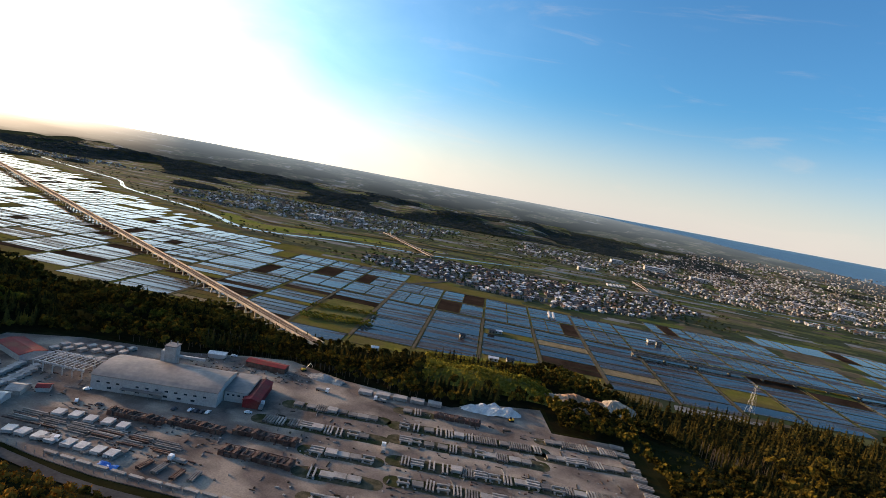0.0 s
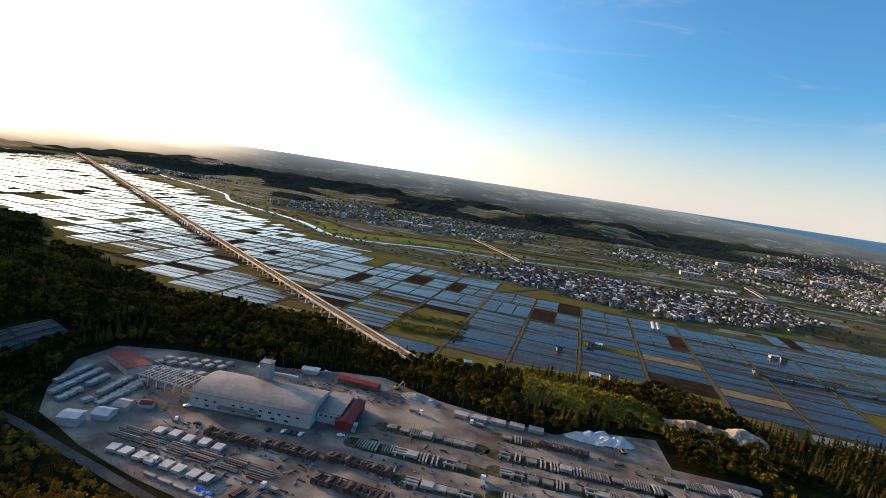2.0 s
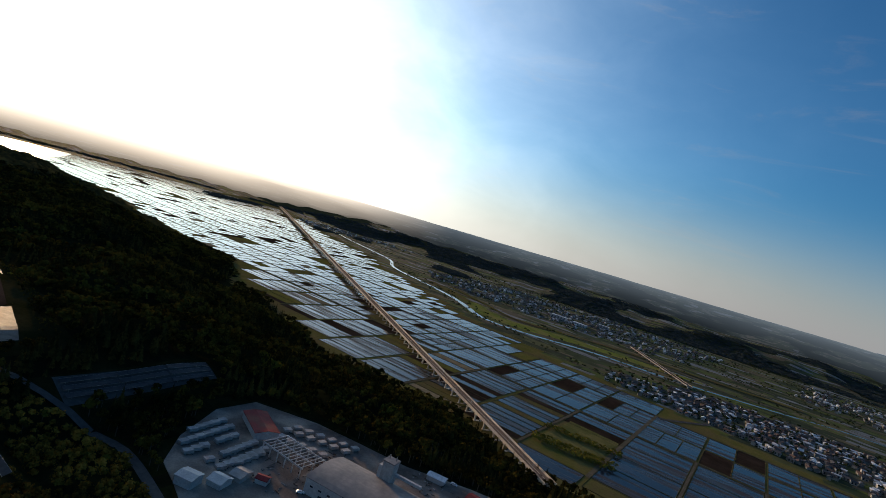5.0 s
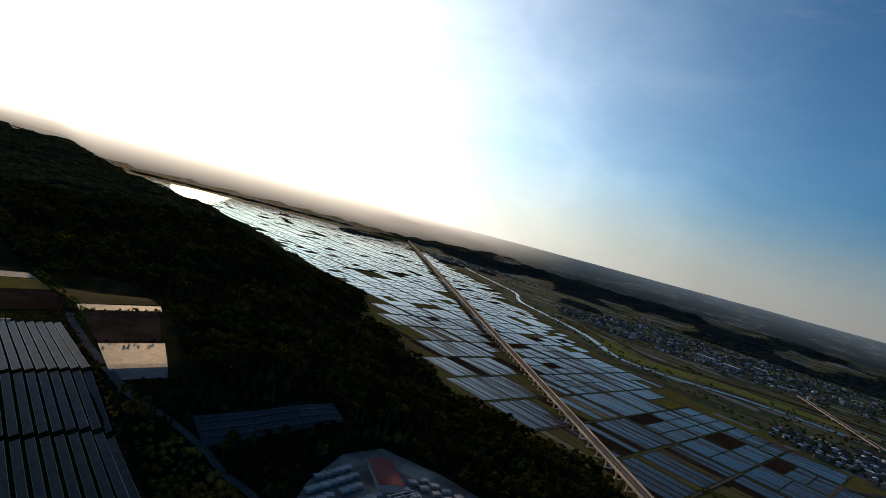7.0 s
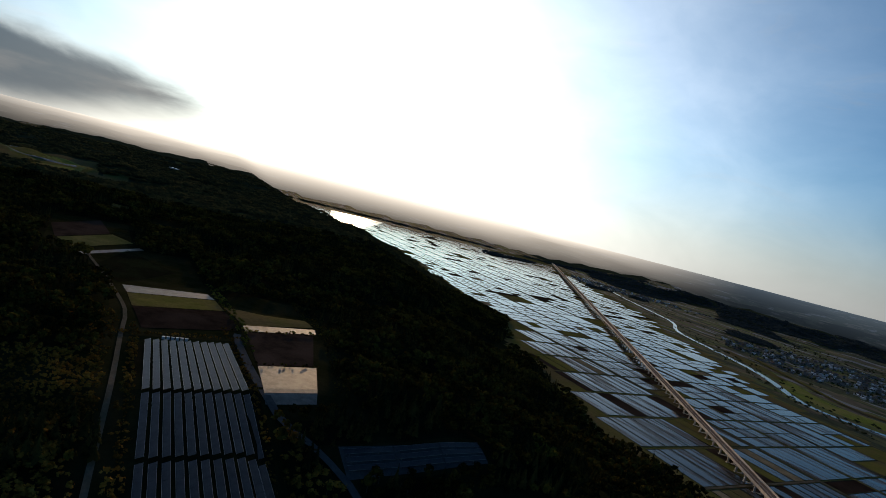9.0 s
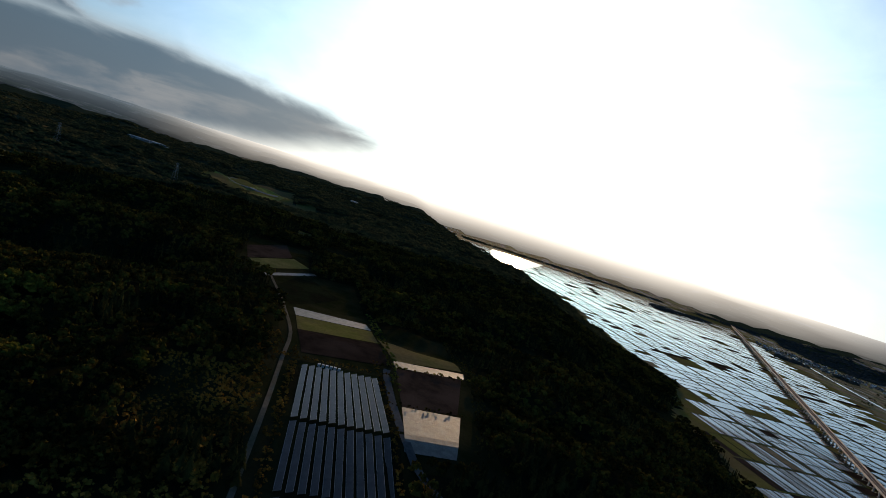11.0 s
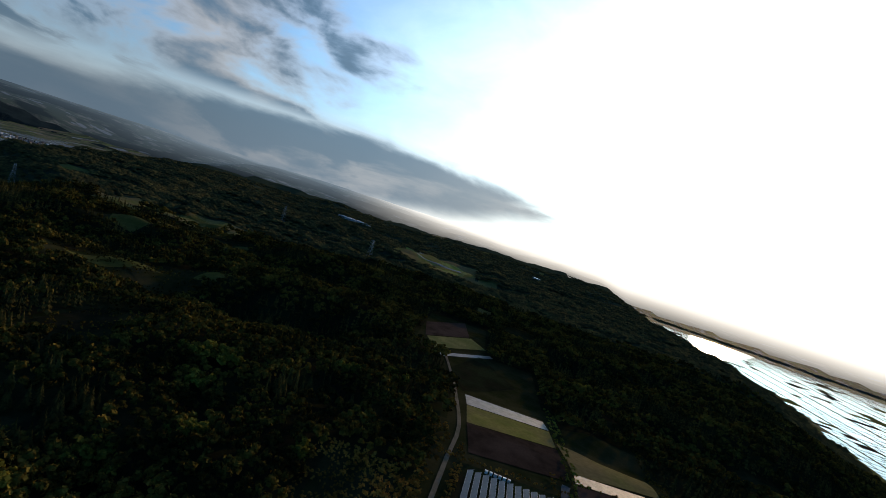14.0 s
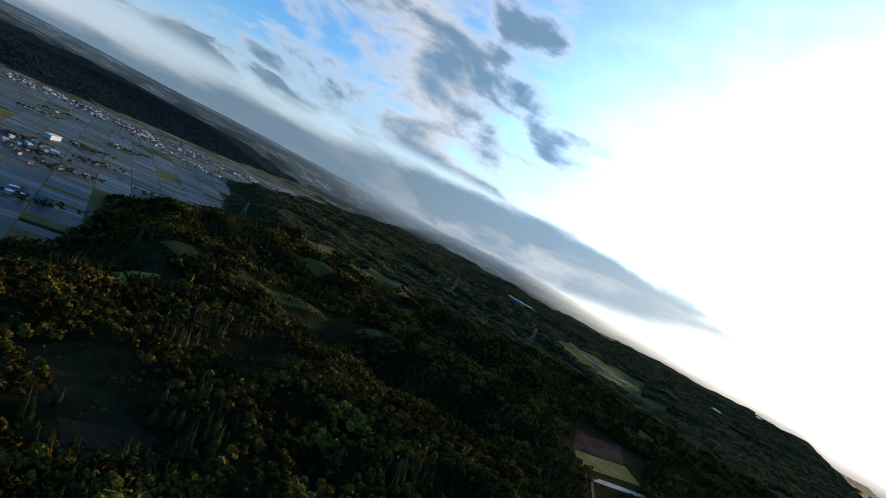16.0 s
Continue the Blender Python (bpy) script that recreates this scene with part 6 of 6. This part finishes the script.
    keep = forest_mask(X, Y) & seen(X, Y) & (d >= 1150) & (d < 3250)
    X, Y, d = X[keep], Y[keep], d[keep]
    keep = r.random(len(X)) < np.where(d < 2200, 1.0, 0.65)
    X, Y = X[keep], Y[keep]
    south = Y < -1850
    size = r.uniform(1.3, 2.0, len(X))
    north = Y > 1500
    mid = ~south & ~north
    scatter("distant_wood", LUMP, X[north], Y[north], size[north], "north_haze_leaf", "woods tinted haze blue-grey on the low hills beyond the river", 9)
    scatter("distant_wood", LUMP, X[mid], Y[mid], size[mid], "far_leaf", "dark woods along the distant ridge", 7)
    scatter("distant_wood", LUMP, X[south], Y[south], size[south], "south_haze_leaf", "dark woods tinted haze blue on the hills beyond the southern valley", 8)


build_woods()


def build_shrubs():
    r = np.random.default_rng(5)
    X, Y = spots(-142, -62, 560, 668, 3.2, 9)
    band = (np.abs((Y - 585) - 0.1 * (X + 100)) < 11) | (np.abs((Y - 630) - 0.1 * (X + 100)) < 7)
    X, Y = X[band], Y[band]
    scatter("shrubs", BROAD_MID, X, Y, r.uniform(0.3, 0.55, len(X)), "shrub", "low willow scrub on an unused plot", 12, "shrubs")
    X, Y = spots(-2400, 1700, 960, 2300, 14, 10)
    near_river = np.abs(Y - np.interp(X, [-2000, -1500, -1230, -1040, -907, -739, -548, -446, -348, -217, -24, 130, 286, 520, 800, 1200], [2330, 1960, 1790, 1668, 1495, 1393, 1262, 1162, 1168, 1236, 1268, 1330, 1400, 1390, 1330, 1420]) - 26) < 16
    grove = (wave(X, Y, 140, 51) + 0.6 * wave(X, Y, 50, 52) > 1.0) & (Y > np.interp(X, *RIVER_Y)) & (height(X, Y) < 3)
    town = (X > -160) & (X < 560) & (Y > 900) & (Y < 1240) & (r.random(len(X)) < 0.42)
    town |= (X > -900) & (X < 1700) & (Y > 1480) & (r.random(len(X)) < np.where(wave(X, Y, 260, 53) > 0.1, 0.34, 0.07)) & (height(X, Y) < 6)
    strip = (np.abs(Y - np.interp(X, *RIVER_Y) - 25) < 14) & (X > -700) & (X < 0)
    k = (near_river & (r.random(len(X)) < 0.35)) | grove | town | (strip & (r.random(len(X)) < 0.6))
    scatter("riverside_trees", BROAD_MID, X[k], Y[k], r.uniform(0.5, 0.95, int(k.sum())), "grove_leaf", "groves and riverside trees among the villages", 13, "trees")
    FX = np.concatenate([x + r.uniform(-52, 48, 26) for x, y in FARMS] + [r.uniform(-1900, -1050, 260)])
    FY = np.concatenate([y + r.uniform(6, 34, 26) for x, y in FARMS] + [r.uniform(-1780, -1180, 260)])
    k = FY < edge_south(FX) - 12
    scatter("farm_trees", BROAD_MID, FX[k], FY[k], r.uniform(0.5, 0.95, int(k.sum())), "grove_leaf", "shelter trees round farmsteads of the southern valley", 14, "trees")


build_shrubs()


def build_scrub():
    """Low scrub on the neglected ground round the solar farm."""
    r = np.random.default_rng(15)
    X, Y = spots(-470, -228, 96, 128, 4.2, 16)
    k = (np.abs(Y - np.interp(X, [-477, -424, -350, -272, -232], [128, 124, 118, 110, 108])) > 4) & (Y < np.interp(X, [-424, -237], [130, 118])) & (r.random(len(X)) < 0.85)
    scatter("scrub", BROAD_MID, X[k], Y[k], r.uniform(0.25, 0.5, int(k.sum())), "brush", "dry scrub beside the solar farm", 17, "scrub")
    X, Y = spots(-600, -400, 186, 275, 5.0, 18)
    k = (np.abs(Y - np.interp(X, [-600, -500, -440, -400], [205, 201, 200, 196])) < 4) | ((np.abs(X + 443 + (Y - 200) * 0.1) < 2) & (Y > 200) & (Y < 262))
    scatter("hedge", BROAD_MID, X[k], Y[k], r.uniform(0.25, 0.45, int(k.sum())), "shrub", "hedge of low bushes between the plots", 19, "hedge")
    X, Y = spots(-392, -322, 60, 116, 2.6, 61)
    k = (Y < 113) & (wave(X, Y, 24, 62) > -0.7)
    scatter("hillside_brush", BUSH, X[k], Y[k], r.uniform(0.14, 0.34, int(k.sum())), "brush", "low rust-brown brush and reeds beside the lane", 64, "brush")
    X, Y = spots(-446, -228, 108, 200, 2.2, 65)
    edge = np.minimum(np.abs(X + 428 - 0.5 * np.sin(Y)), np.minimum(np.abs(Y - np.interp(X, [-424, -228], [188, 181])), np.abs(Y - np.interp(X, [-424, -228], [131, 117]))))
    k = (edge < 2.2) & (r.random(len(X)) < 0.8) & (Y > 116)
    scatter("hedge", BUSH, X[k], Y[k], r.uniform(0.12, 0.3, int(k.sum())), "brush", "scrubby hedge of dull bushes round the solar farm", 66, "hedge")
    X, Y = spots(-580, -326, 186, 284, 3.4, 67)
    k = (np.abs(X + 446) < 1.4) & (Y < 250) | (np.abs(Y - np.interp(X, [-560, -446, -382, -326], [273, 266, 248, 232])) < 5) | (np.abs(X + 383) < 1.8) & (Y < 236)
    scatter("hedge", BUSH, X[k], Y[k], r.uniform(0.12, 0.34, int(k.sum())), "broadleaf", "dark bushy margins between the plots", 68, "hedge")
    X, Y = spots(-700, 210, -300, 365, 3.6, 22)
    k = np.zeros(len(X), bool)
    for x0, x1, y0, y1 in OPEN:
        if y1 < 0 or x0 == 150:      # not between the plots of the solar farm
            k |= (X > x0) & (X < x1) & (Y > y0) & (Y < y1)
    k &= (wave(X, Y, 40, 23) + 0.8 * wave(X, Y, 13, 24) > 0.0) & (r.random(len(X)) < 0.7)
    scatter("scrub", BUSH, X[k], Y[k], r.uniform(0.14, 0.36, int(k.sum())), "broadleaf", "low scrub in the clearings of the wood", 25, "scrub")
    X, Y = spots(-20, 190, 520, 560, 4.0, 20)
    k = (np.abs(Y - edge_north(X) - 2) < 6) & (r.random(len(X)) < 0.35)
    scatter("bank_shrubs", BROAD_MID, X[k], Y[k], r.uniform(0.2, 0.4, int(k.sum())), "shrub", "green shrubs at the foot of the slope", 21, "shrubs")


build_scrub()


def build_sunlit_groves():
    """Patches of yellow-green trees in the dark woods; their sunlit look is put into a paler leaf colour."""
    r = np.random.default_rng(91)
    for n, (x, y, a, b) in enumerate(((-428, -26, 9, 20), (-402, -18, 7, 9), (-351, 6, 8, 8), (-495, -165, 10, 8), (-509, 77, 6, 12), (-697, 235, 10, 22), (-668, 262, 8, 20),
                                      (-366, 56, 7, 8), (-475, 48, 6, 9), (-318, -10, 9, 10), (-292, -28, 7, 9), (-540, -60, 9, 14), (-610, -20, 10, 16), (-300, 372, 12, 10), (-352, 402, 12, 16), (-205, 402, 10, 8))):
        k = int(a * b * 0.16) + 6
        g, q = r.uniform(0, 6.28, k), np.sqrt(r.random(k))
        scatter("sunlit_grove", BROAD, x + a * q * np.cos(g), y + b * q * np.sin(g), r.uniform(0.75, 1.15, k), "sunlit_leaf", "patch of yellow-green trees coloured sunlit pale in the dark wood", 92 + n, "grove")


build_sunlit_groves()
ribbon("meadow", [(-30, 520), (20, 530), (70, 540), (120, 552), (170, 548)], [12, 18, 16, 18, 12], 0.3, M["slope_grass"], "yellow-green grass strip below the slope", "meadow")
flat_poly("scrub_plot", [tuple(uv(-198, 28)), tuple(uv(-142, 26)), tuple(uv(-140, 128)), tuple(uv(-196, 130))], 0.2, M["dry_grass"], "unused plot of yellowed grass", "meadow")


# ---- single things in the valley and the yard ----
def lattice_tower(at, h, turn=0, label="grey lattice power pylon standing in the fields"):
    """A four-legged steel pylon with bracing and three pairs of arms."""
    root = thing("power_pylon", label, "pylon", at, turn, group="power pylons")
    b, t = h * 0.11, h * 0.025

    def bar(p, q, r=0.14):
        p, q = Vector(p), Vector(q)
        d = q - p
        s = d.orthogonal().normalized() * r
        u = d.cross(s).normalized() * r
        v = [p + s, p + u, p - s, p - u, q + s, q + u, q - s, q - u]
        return [tuple(w) for w in v], BOX_F

    def at_h(k, sx, sy):
        w = b + (t - b) * min(k / 0.8, 1)
        return (sx * w, sy * w, h * k)

    for sx, sy in ((-1, -1), (1, -1), (1, 1), (-1, 1)):
        v, f = bar(at_h(0, sx, sy), at_h(1, sx, sy), 0.13)
        part("leg", mesh_from("leg", v, f, [M["steel"]]), root)
    cs = [(-1, -1), (1, -1), (1, 1), (-1, 1)]
    vs, fs = [], []
    ks = [0, 0.2, 0.38, 0.54, 0.68, 0.8, 0.9, 1.0]
    for a, c in zip(ks, ks[1:]):
        for i in range(4):
            for p, q in ((at_h(a, *cs[i]), at_h(c, *cs[(i + 1) % 4])), (at_h(a, *cs[(i + 1) % 4]), at_h(c, *cs[i]))):
                v, f = bar(p, q, 0.05)
                fs += [tuple(len(vs) + n for n in g) for g in f]
                vs += v
    part("bracing", mesh_from("bracing", vs, fs, [M["steel"]]), root)
    for k, l in ((0.70, 0.16), (0.82, 0.20), (0.94, 0.14)):
        for s in (-1, 1):
            v, f = bar((0, 0, h * k), (s * h * l, 0, h * k + 0.4), 0.13)
            part("arm", mesh_from("arm", v, f, [M["steel"]]), root)


lattice_tower((335, 528, 0), 30, 20)
lattice_tower((352, 345, float(height(352, 345)) - 0.5), 40, 25)
lattice_tower((-948, -665, float(height(-948, -665)) - 0.5), 46, 60, "pale lattice power pylon at the wood's edge")
lattice_tower((-1500, -420, float(height(-1500, -420)) - 0.5), 46, 60, "lattice power pylon rising out of the woods")
lattice_tower((-1250, -120, float(height(-1250, -120)) - 0.5), 46, 60, "lattice power pylon rising out of the woods")


def low_bridge(name, label, a, b, width, z, mat="via", pier_gap=28):
    """A road bridge: deck, two parapets and piers."""
    a, b = np.array(a, float), np.array(b, float)
    d = b - a
    l = float(np.linalg.norm(d))
    root = thing(name, label, "bridge", ((a + b)[0] / 2, (a + b)[1] / 2, 0), math.degrees(math.atan2(d[1], d[0])))
    part("deck", boxes_mesh("deck", [(0, 0, z - 1.2, l, width, 1.2, 0)], M[mat]), root)
    part("road_surface", boxes_mesh("road_surface", [(0, 0, z, l, width - 1.2, 0.1, 0)], M["asphalt"]), root)
    for s in (-1, 1):
        part("parapet", boxes_mesh("parapet", [(0, s * (width / 2 - 0.2), z, l, 0.3, 1.0, 0)], M[mat]), root)
    n = int(l / pier_gap)
    for k in range(n + 1):
        part("pier", boxes_mesh("pier", [(-l / 2 + l * k / max(n, 1), 0, -0.6, 1.6, width * 0.7, z - 0.7, 0)], M[mat]), root)


low_bridge("road_bridge", "long concrete road bridge over the river", (-174, 1530), (-23, 1215), 11, 6, "concrete")
low_bridge("road_bridge", "short concrete road bridge by the town", (528, 1457), (513, 1300), 10, 6, "concrete")
low_bridge("road_viaduct", "low concrete road viaduct across the paddies", (262, 672), (640, 668), 9, 4.0, "dark_concrete", 40)
lane_pts = [(-23, 1215), (-5, 1100), (20, 980), (-20, 905), (-48, 870)]
ribbon("road", lane_pts, 7, 0.5, M["asphalt"], "asphalt road from the bridge into the fields", "road")
ribbon("road", [(-174, 1530), (-260, 1620), (-420, 1700), (-800, 1750), (-1200, 1950)], 7, 0.6, M["asphalt"], "asphalt road through the far village", "road")
ribbon("road", [(640, 668), (760, 720), (900, 900), (1050, 1200), (1100, 1600)], 8, 0.6, M["asphalt"], "asphalt road towards the coast town", "road")


def block(name, label, category, x, y, l, w, h, turn, wall="white_wall", roof="roof_pale", floors=3):
    """A plain flat-roofed building with window bands."""
    root = thing(name, label, category, (x, y, float(height(x, y)) - 0.2), turn)
    part("wall", boxes_mesh("wall", [(0, 0, 0, l, w, h, 0)], M[wall]), root)
    part("roof", boxes_mesh("roof", [(0, 0, h, l + 0.6, w + 0.6, 0.5, 0)], M[roof]), root)
    for k in range(floors):
        z = h * (k + 0.45) / floors
        for j in range(max(2, int(l / 8))):
            xx = -l / 2 + l * (j + 0.5) / max(2, int(l / 8))
            part("window", boxes_mesh("window", [(xx, -w / 2 - 0.05, z, l / max(2, int(l / 8)) * 0.7, 0.14, h / floors * 0.4, 0)], M["glass"]), root)
    return root


for x, y, l, w, h, t, lab in ((756, 1923, 70, 26, 18, -8, "large white building in the coast town"), (640, 1990, 46, 20, 14, 5, "pale block in the coast town"),
                              (900, 1880, 60, 24, 12, -10, "long pale hall in the coast town"), (-401, 1632, 46, 18, 11, -6, "white school building in the far village"),
                              (-340, 1640, 40, 22, 8, -6, "blue-grey hall in the far village"), (-300, 1800, 36, 16, 9, 4, "pale hall in the far village"),
                              (1180, 1560, 60, 24, 10, -20, "pale warehouse in the coast town"), (1350, 1750, 70, 30, 12, -20, "white warehouse in the coast town"),
                              (420, 1560, 50, 22, 9, 0, "pale hall by the river"), (-2440, -500, 90, 20, 8, 70, "long pale stock barn on the far hill"), (-2400, -420, 70, 18, 7, 70, "pale stock barn on the far hill"),
                              (-2300, 345, 46, 16, 7, 20, "white barn among distant woods"), (-580, -860, 34, 14, 8, 20, "white farm hall in the southern valley"), (-740, -950, 30, 14, 8, 30, "white farm hall in the southern valley"),
                              (-640, -1140, 44, 16, 10, 15, "white hall in the southern valley")):
    block("large_building", lab, "building", x, y, l, w, h, t)


def greenhouse(x, y, l, w, turn, label):
    n = 9
    v, f = [], []
    for i in range(2):
        for k in range(n):
            a = math.pi * k / (n - 1)
            v.append(((-0.5 + i) * l, -math.cos(a) * w / 2, math.sin(a) * w * 0.42 + 0.1))
    f = [(k, k + 1, n + k + 1, n + k)[::-1] for k in range(n - 1)]
    root = thing("greenhouse", label, "greenhouse", (x, y, float(height(x, y))), turn, group="greenhouses")
    part("cover", mesh_from("cover", v, f, [M["white_tarp"]], smooth=True), root)
    for i in (-1, 1):
        part("end_wall", boxes_mesh("end_wall", [(i * l / 2, 0, 0, 0.2, w * 0.96, w * 0.3, 0)], M["white_tarp"]), root)


for k in range(2):
    greenhouse(182 + k * 6.5, 828 - k * 1, 46, 5.2, 82, "long white plastic greenhouse by the farm road")
for k in range(6):
    greenhouse(420 + k * 9, 1330 + k * 2, 36, 6.5, 80, "white plastic greenhouse by the river plain")


# farm buildings standing alone among the paddies
for i, (x, y, k) in enumerate(((78, 655, 0), (86, 660, 3), (40, 610, 4), (72, 545, 3), (90, 548, 0), (-48, 505, 1), (330, 760, 0), (322, 770, 3))):
    copy_thing(HOUSES[k], pose(x, y, float(height(x, y)) - 0.1, 0, 0, -5 + 9 * (i % 3)))


# ---- vehicles in the yard ----
M["car_white"] = material("white_car_paint", (0.75, 0.75, 0.75), (0.7, 0.7, 0.7), 0.5, 0.3)
M["car_dark"] = material("dark_car_paint", (0.06, 0.065, 0.08), (0.05, 0.05, 0.06), 0.5, 0.3)
M["rubber"] = material("tyre_rubber", (0.02, 0.02, 0.02), (0.03, 0.03, 0.03), 0.5, 0.9)
M["machine_yellow"] = material("machine_paint", (0.55, 0.30, 0.03), (0.45, 0.25, 0.03), 0.5, 0.5)


def wheel_mesh(r, w):
    n, v, f = 12, [], []
    for s in (-w / 2, w / 2):
        v += [(math.cos(6.2832 * k / n) * r, s, math.sin(6.2832 * k / n) * r) for k in range(n)]
    v += [(0, -w / 2, 0), (0, w / 2, 0)]
    for k in range(n):
        m = (k + 1) % n
        f += [(k, n + k, n + m), (k, n + m, m), (k, m, 2 * n), (n + m, n + k, 2 * n + 1)]
    return mesh_from("wheel", v, f, [M["rubber"]])


def car(paint, label):
    root = thing("car", label, "car", group="cars by the hall")
    prof = [(-2.1, 0.35), (2.1, 0.35), (2.15, 0.8), (1.2, 0.95), (0.6, 1.45), (-1.2, 1.5), (-1.9, 1.0), (-2.15, 0.9)]
    v = [(x, s * (0.82 if z < 1.2 else 0.68), z) for s in (-1, 1) for x, z in prof]
    bm = bmesh.new()
    vs = [bm.verts.new(p) for p in v]
    n = len(prof)
    bm.faces.new(vs[:n])
    bm.faces.new(vs[n:][::-1])
    for k in range(n):
        bm.faces.new((vs[k], vs[n + k], vs[n + (k + 1) % n], vs[(k + 1) % n]))
    bmesh.ops.recalc_face_normals(bm, faces=bm.faces)
    me = bpy.data.meshes.new("body")
    bm.to_mesh(me)
    bm.free()
    me.materials.append(M[paint])
    part("body", me, root)
    part("windscreen", boxes_mesh("windscreen", [(0.0, 0, 1.02, 1.9, 1.52, 0.34, 0)], M["glass"]), root)
    w = wheel_mesh(0.33, 0.22)
    for x in (-1.35, 1.35):
        for s in (-0.78, 0.78):
            part("wheel", w, root).location = (x, s, 0.33)
    return root


white_car, dark_car = car("car_white", "white car parked before the factory hall"), car("car_dark", "dark car parked before the factory hall")
white_car.matrix_basis, dark_car.matrix_basis = pose(-118, 274, G, 0, 0, 80), pose(-115, 274.3, G, 0, 0, 84)
for k, (x, y, t) in enumerate(((-112, 274.5, 82), (-109, 275, 85), (-90, 283, 20), (-126, 272, 84), (-176, 276, 40), (-172, 262, 120), (-160, 262, 10), (-130, 360, 8), (-205, 252, 60))):
    copy_thing(dark_car if k % 3 == 0 else white_car, pose(x, y, G, 0, 0, t))


def truck():
    root = thing("flatbed_truck", "flatbed truck with a pale cab in the yard", "truck", group="trucks in the yard")
    part("cab", boxes_mesh("cab", [(3.6, 0, 0.6, 1.9, 2.3, 2.1, 0)], M["car_white"]), root)
    part("windscreen", boxes_mesh("windscreen", [(4.5, 0, 1.6, 0.14, 2.0, 0.9, 0)], M["glass"]), root)
    part("bed", boxes_mesh("bed", [(-0.9, 0, 0.9, 6.6, 2.4, 0.25, 0), (-0.9, 1.15, 1.15, 6.6, 0.1, 0.4, 0), (-0.9, -1.15, 1.15, 6.6, 0.1, 0.4, 0)], M["steel"]), root)
    part("load", boxes_mesh("load", [(-1.2, 0, 1.15, 4.6, 1.9, 0.8, 0)], M["concrete"]), root)
    w = wheel_mesh(0.48, 0.3)
    for x in (-3.2, -2.1, 3.2):
        for s in (-1.0, 1.0):
            part("wheel", w, root).location = (x, s, 0.48)
    return root


t0 = truck()
t0.matrix_basis = pose(-86, 292, G, 0, 0, 100)
for x, y, t in ((-22, 331, 176), (-12, 270, 95), (-100, 226, 170), (-158, 224, 12), (-60, 330, -10)):
    copy_thing(t0, pose(x, y, G, 0, 0, t))


def excavator(x, y, turn):
    root = thing("excavator", "tracked excavator with a raised pale arm at the yard's edge", "excavator", (x, y, G), turn)
    for s in (-1.1, 1.1):
        part("track", boxes_mesh("track", [(0, s, 0, 3.6, 0.6, 0.8, 0)], M["rubber"]), root)
    part("house", boxes_mesh("house", [(-0.3, 0, 0.85, 3.0, 2.4, 1.0, 0)], M["machine_yellow"]), root)
    part("cab", boxes_mesh("cab", [(0.6, 0.7, 1.85, 1.3, 1.0, 1.2, 0)], M["glass"]), root)
    for name, a, b in (("boom", (1.2, -0.2, 1.6), (4.2, -0.2, 5.2)), ("stick", (4.2, -0.2, 5.2), (6.2, -0.2, 3.0)), ("bucket", (6.2, -0.2, 3.0), (5.8, -0.2, 2.0))):
        p, q = Vector(a), Vector(b)
        d = (q - p)
        u = d.orthogonal().normalized() * 0.25
        w = d.cross(u).normalized() * 0.25
        part(name, mesh_from(name, [tuple(c + e) for c in (p, q) for e in (u, w, -u, -w)], BOX_F, [M["white_tarp"]]), root)


excavator(-80, 358, 40)
excavator(64, 338, 200)


# fence along the lower edge of the yard
def yard_fence():
    root = thing("fence", "low concrete post fence along the yard's lower edge", "fence", (0, 0, G))
    for k in range(52):
        x = -186 + k * 5.0
        y = float(np.interp(x, [-214, -190, -155, -125, -90, -40, 20, 90], [228, 221, 212, 206, 203, 199, 198, 205])) + 1.5
        part("post", boxes_mesh("post", [(x, y, 0, 0.25, 0.25, 1.6, 0)], M["concrete"]), root)


yard_fence()


# felled strip with bare trunks on the slope
def bare_trunks():
    r = random.Random(12)
    tv, tf = trunk_arrays(12, 0.22, 0, 3)
    me = mesh_from("trunk", tv, tf, [M["bark"]])
    for k in range(60):
        x, y = r.uniform(200, 250), r.uniform(330, 365)
        ob = thing("bare_trunk", "slender bare conifer trunk at the edge of a felled strip", "tree trunk", (x, y, float(height(x, y))), group="bare trunks", me=me)


bare_trunks()
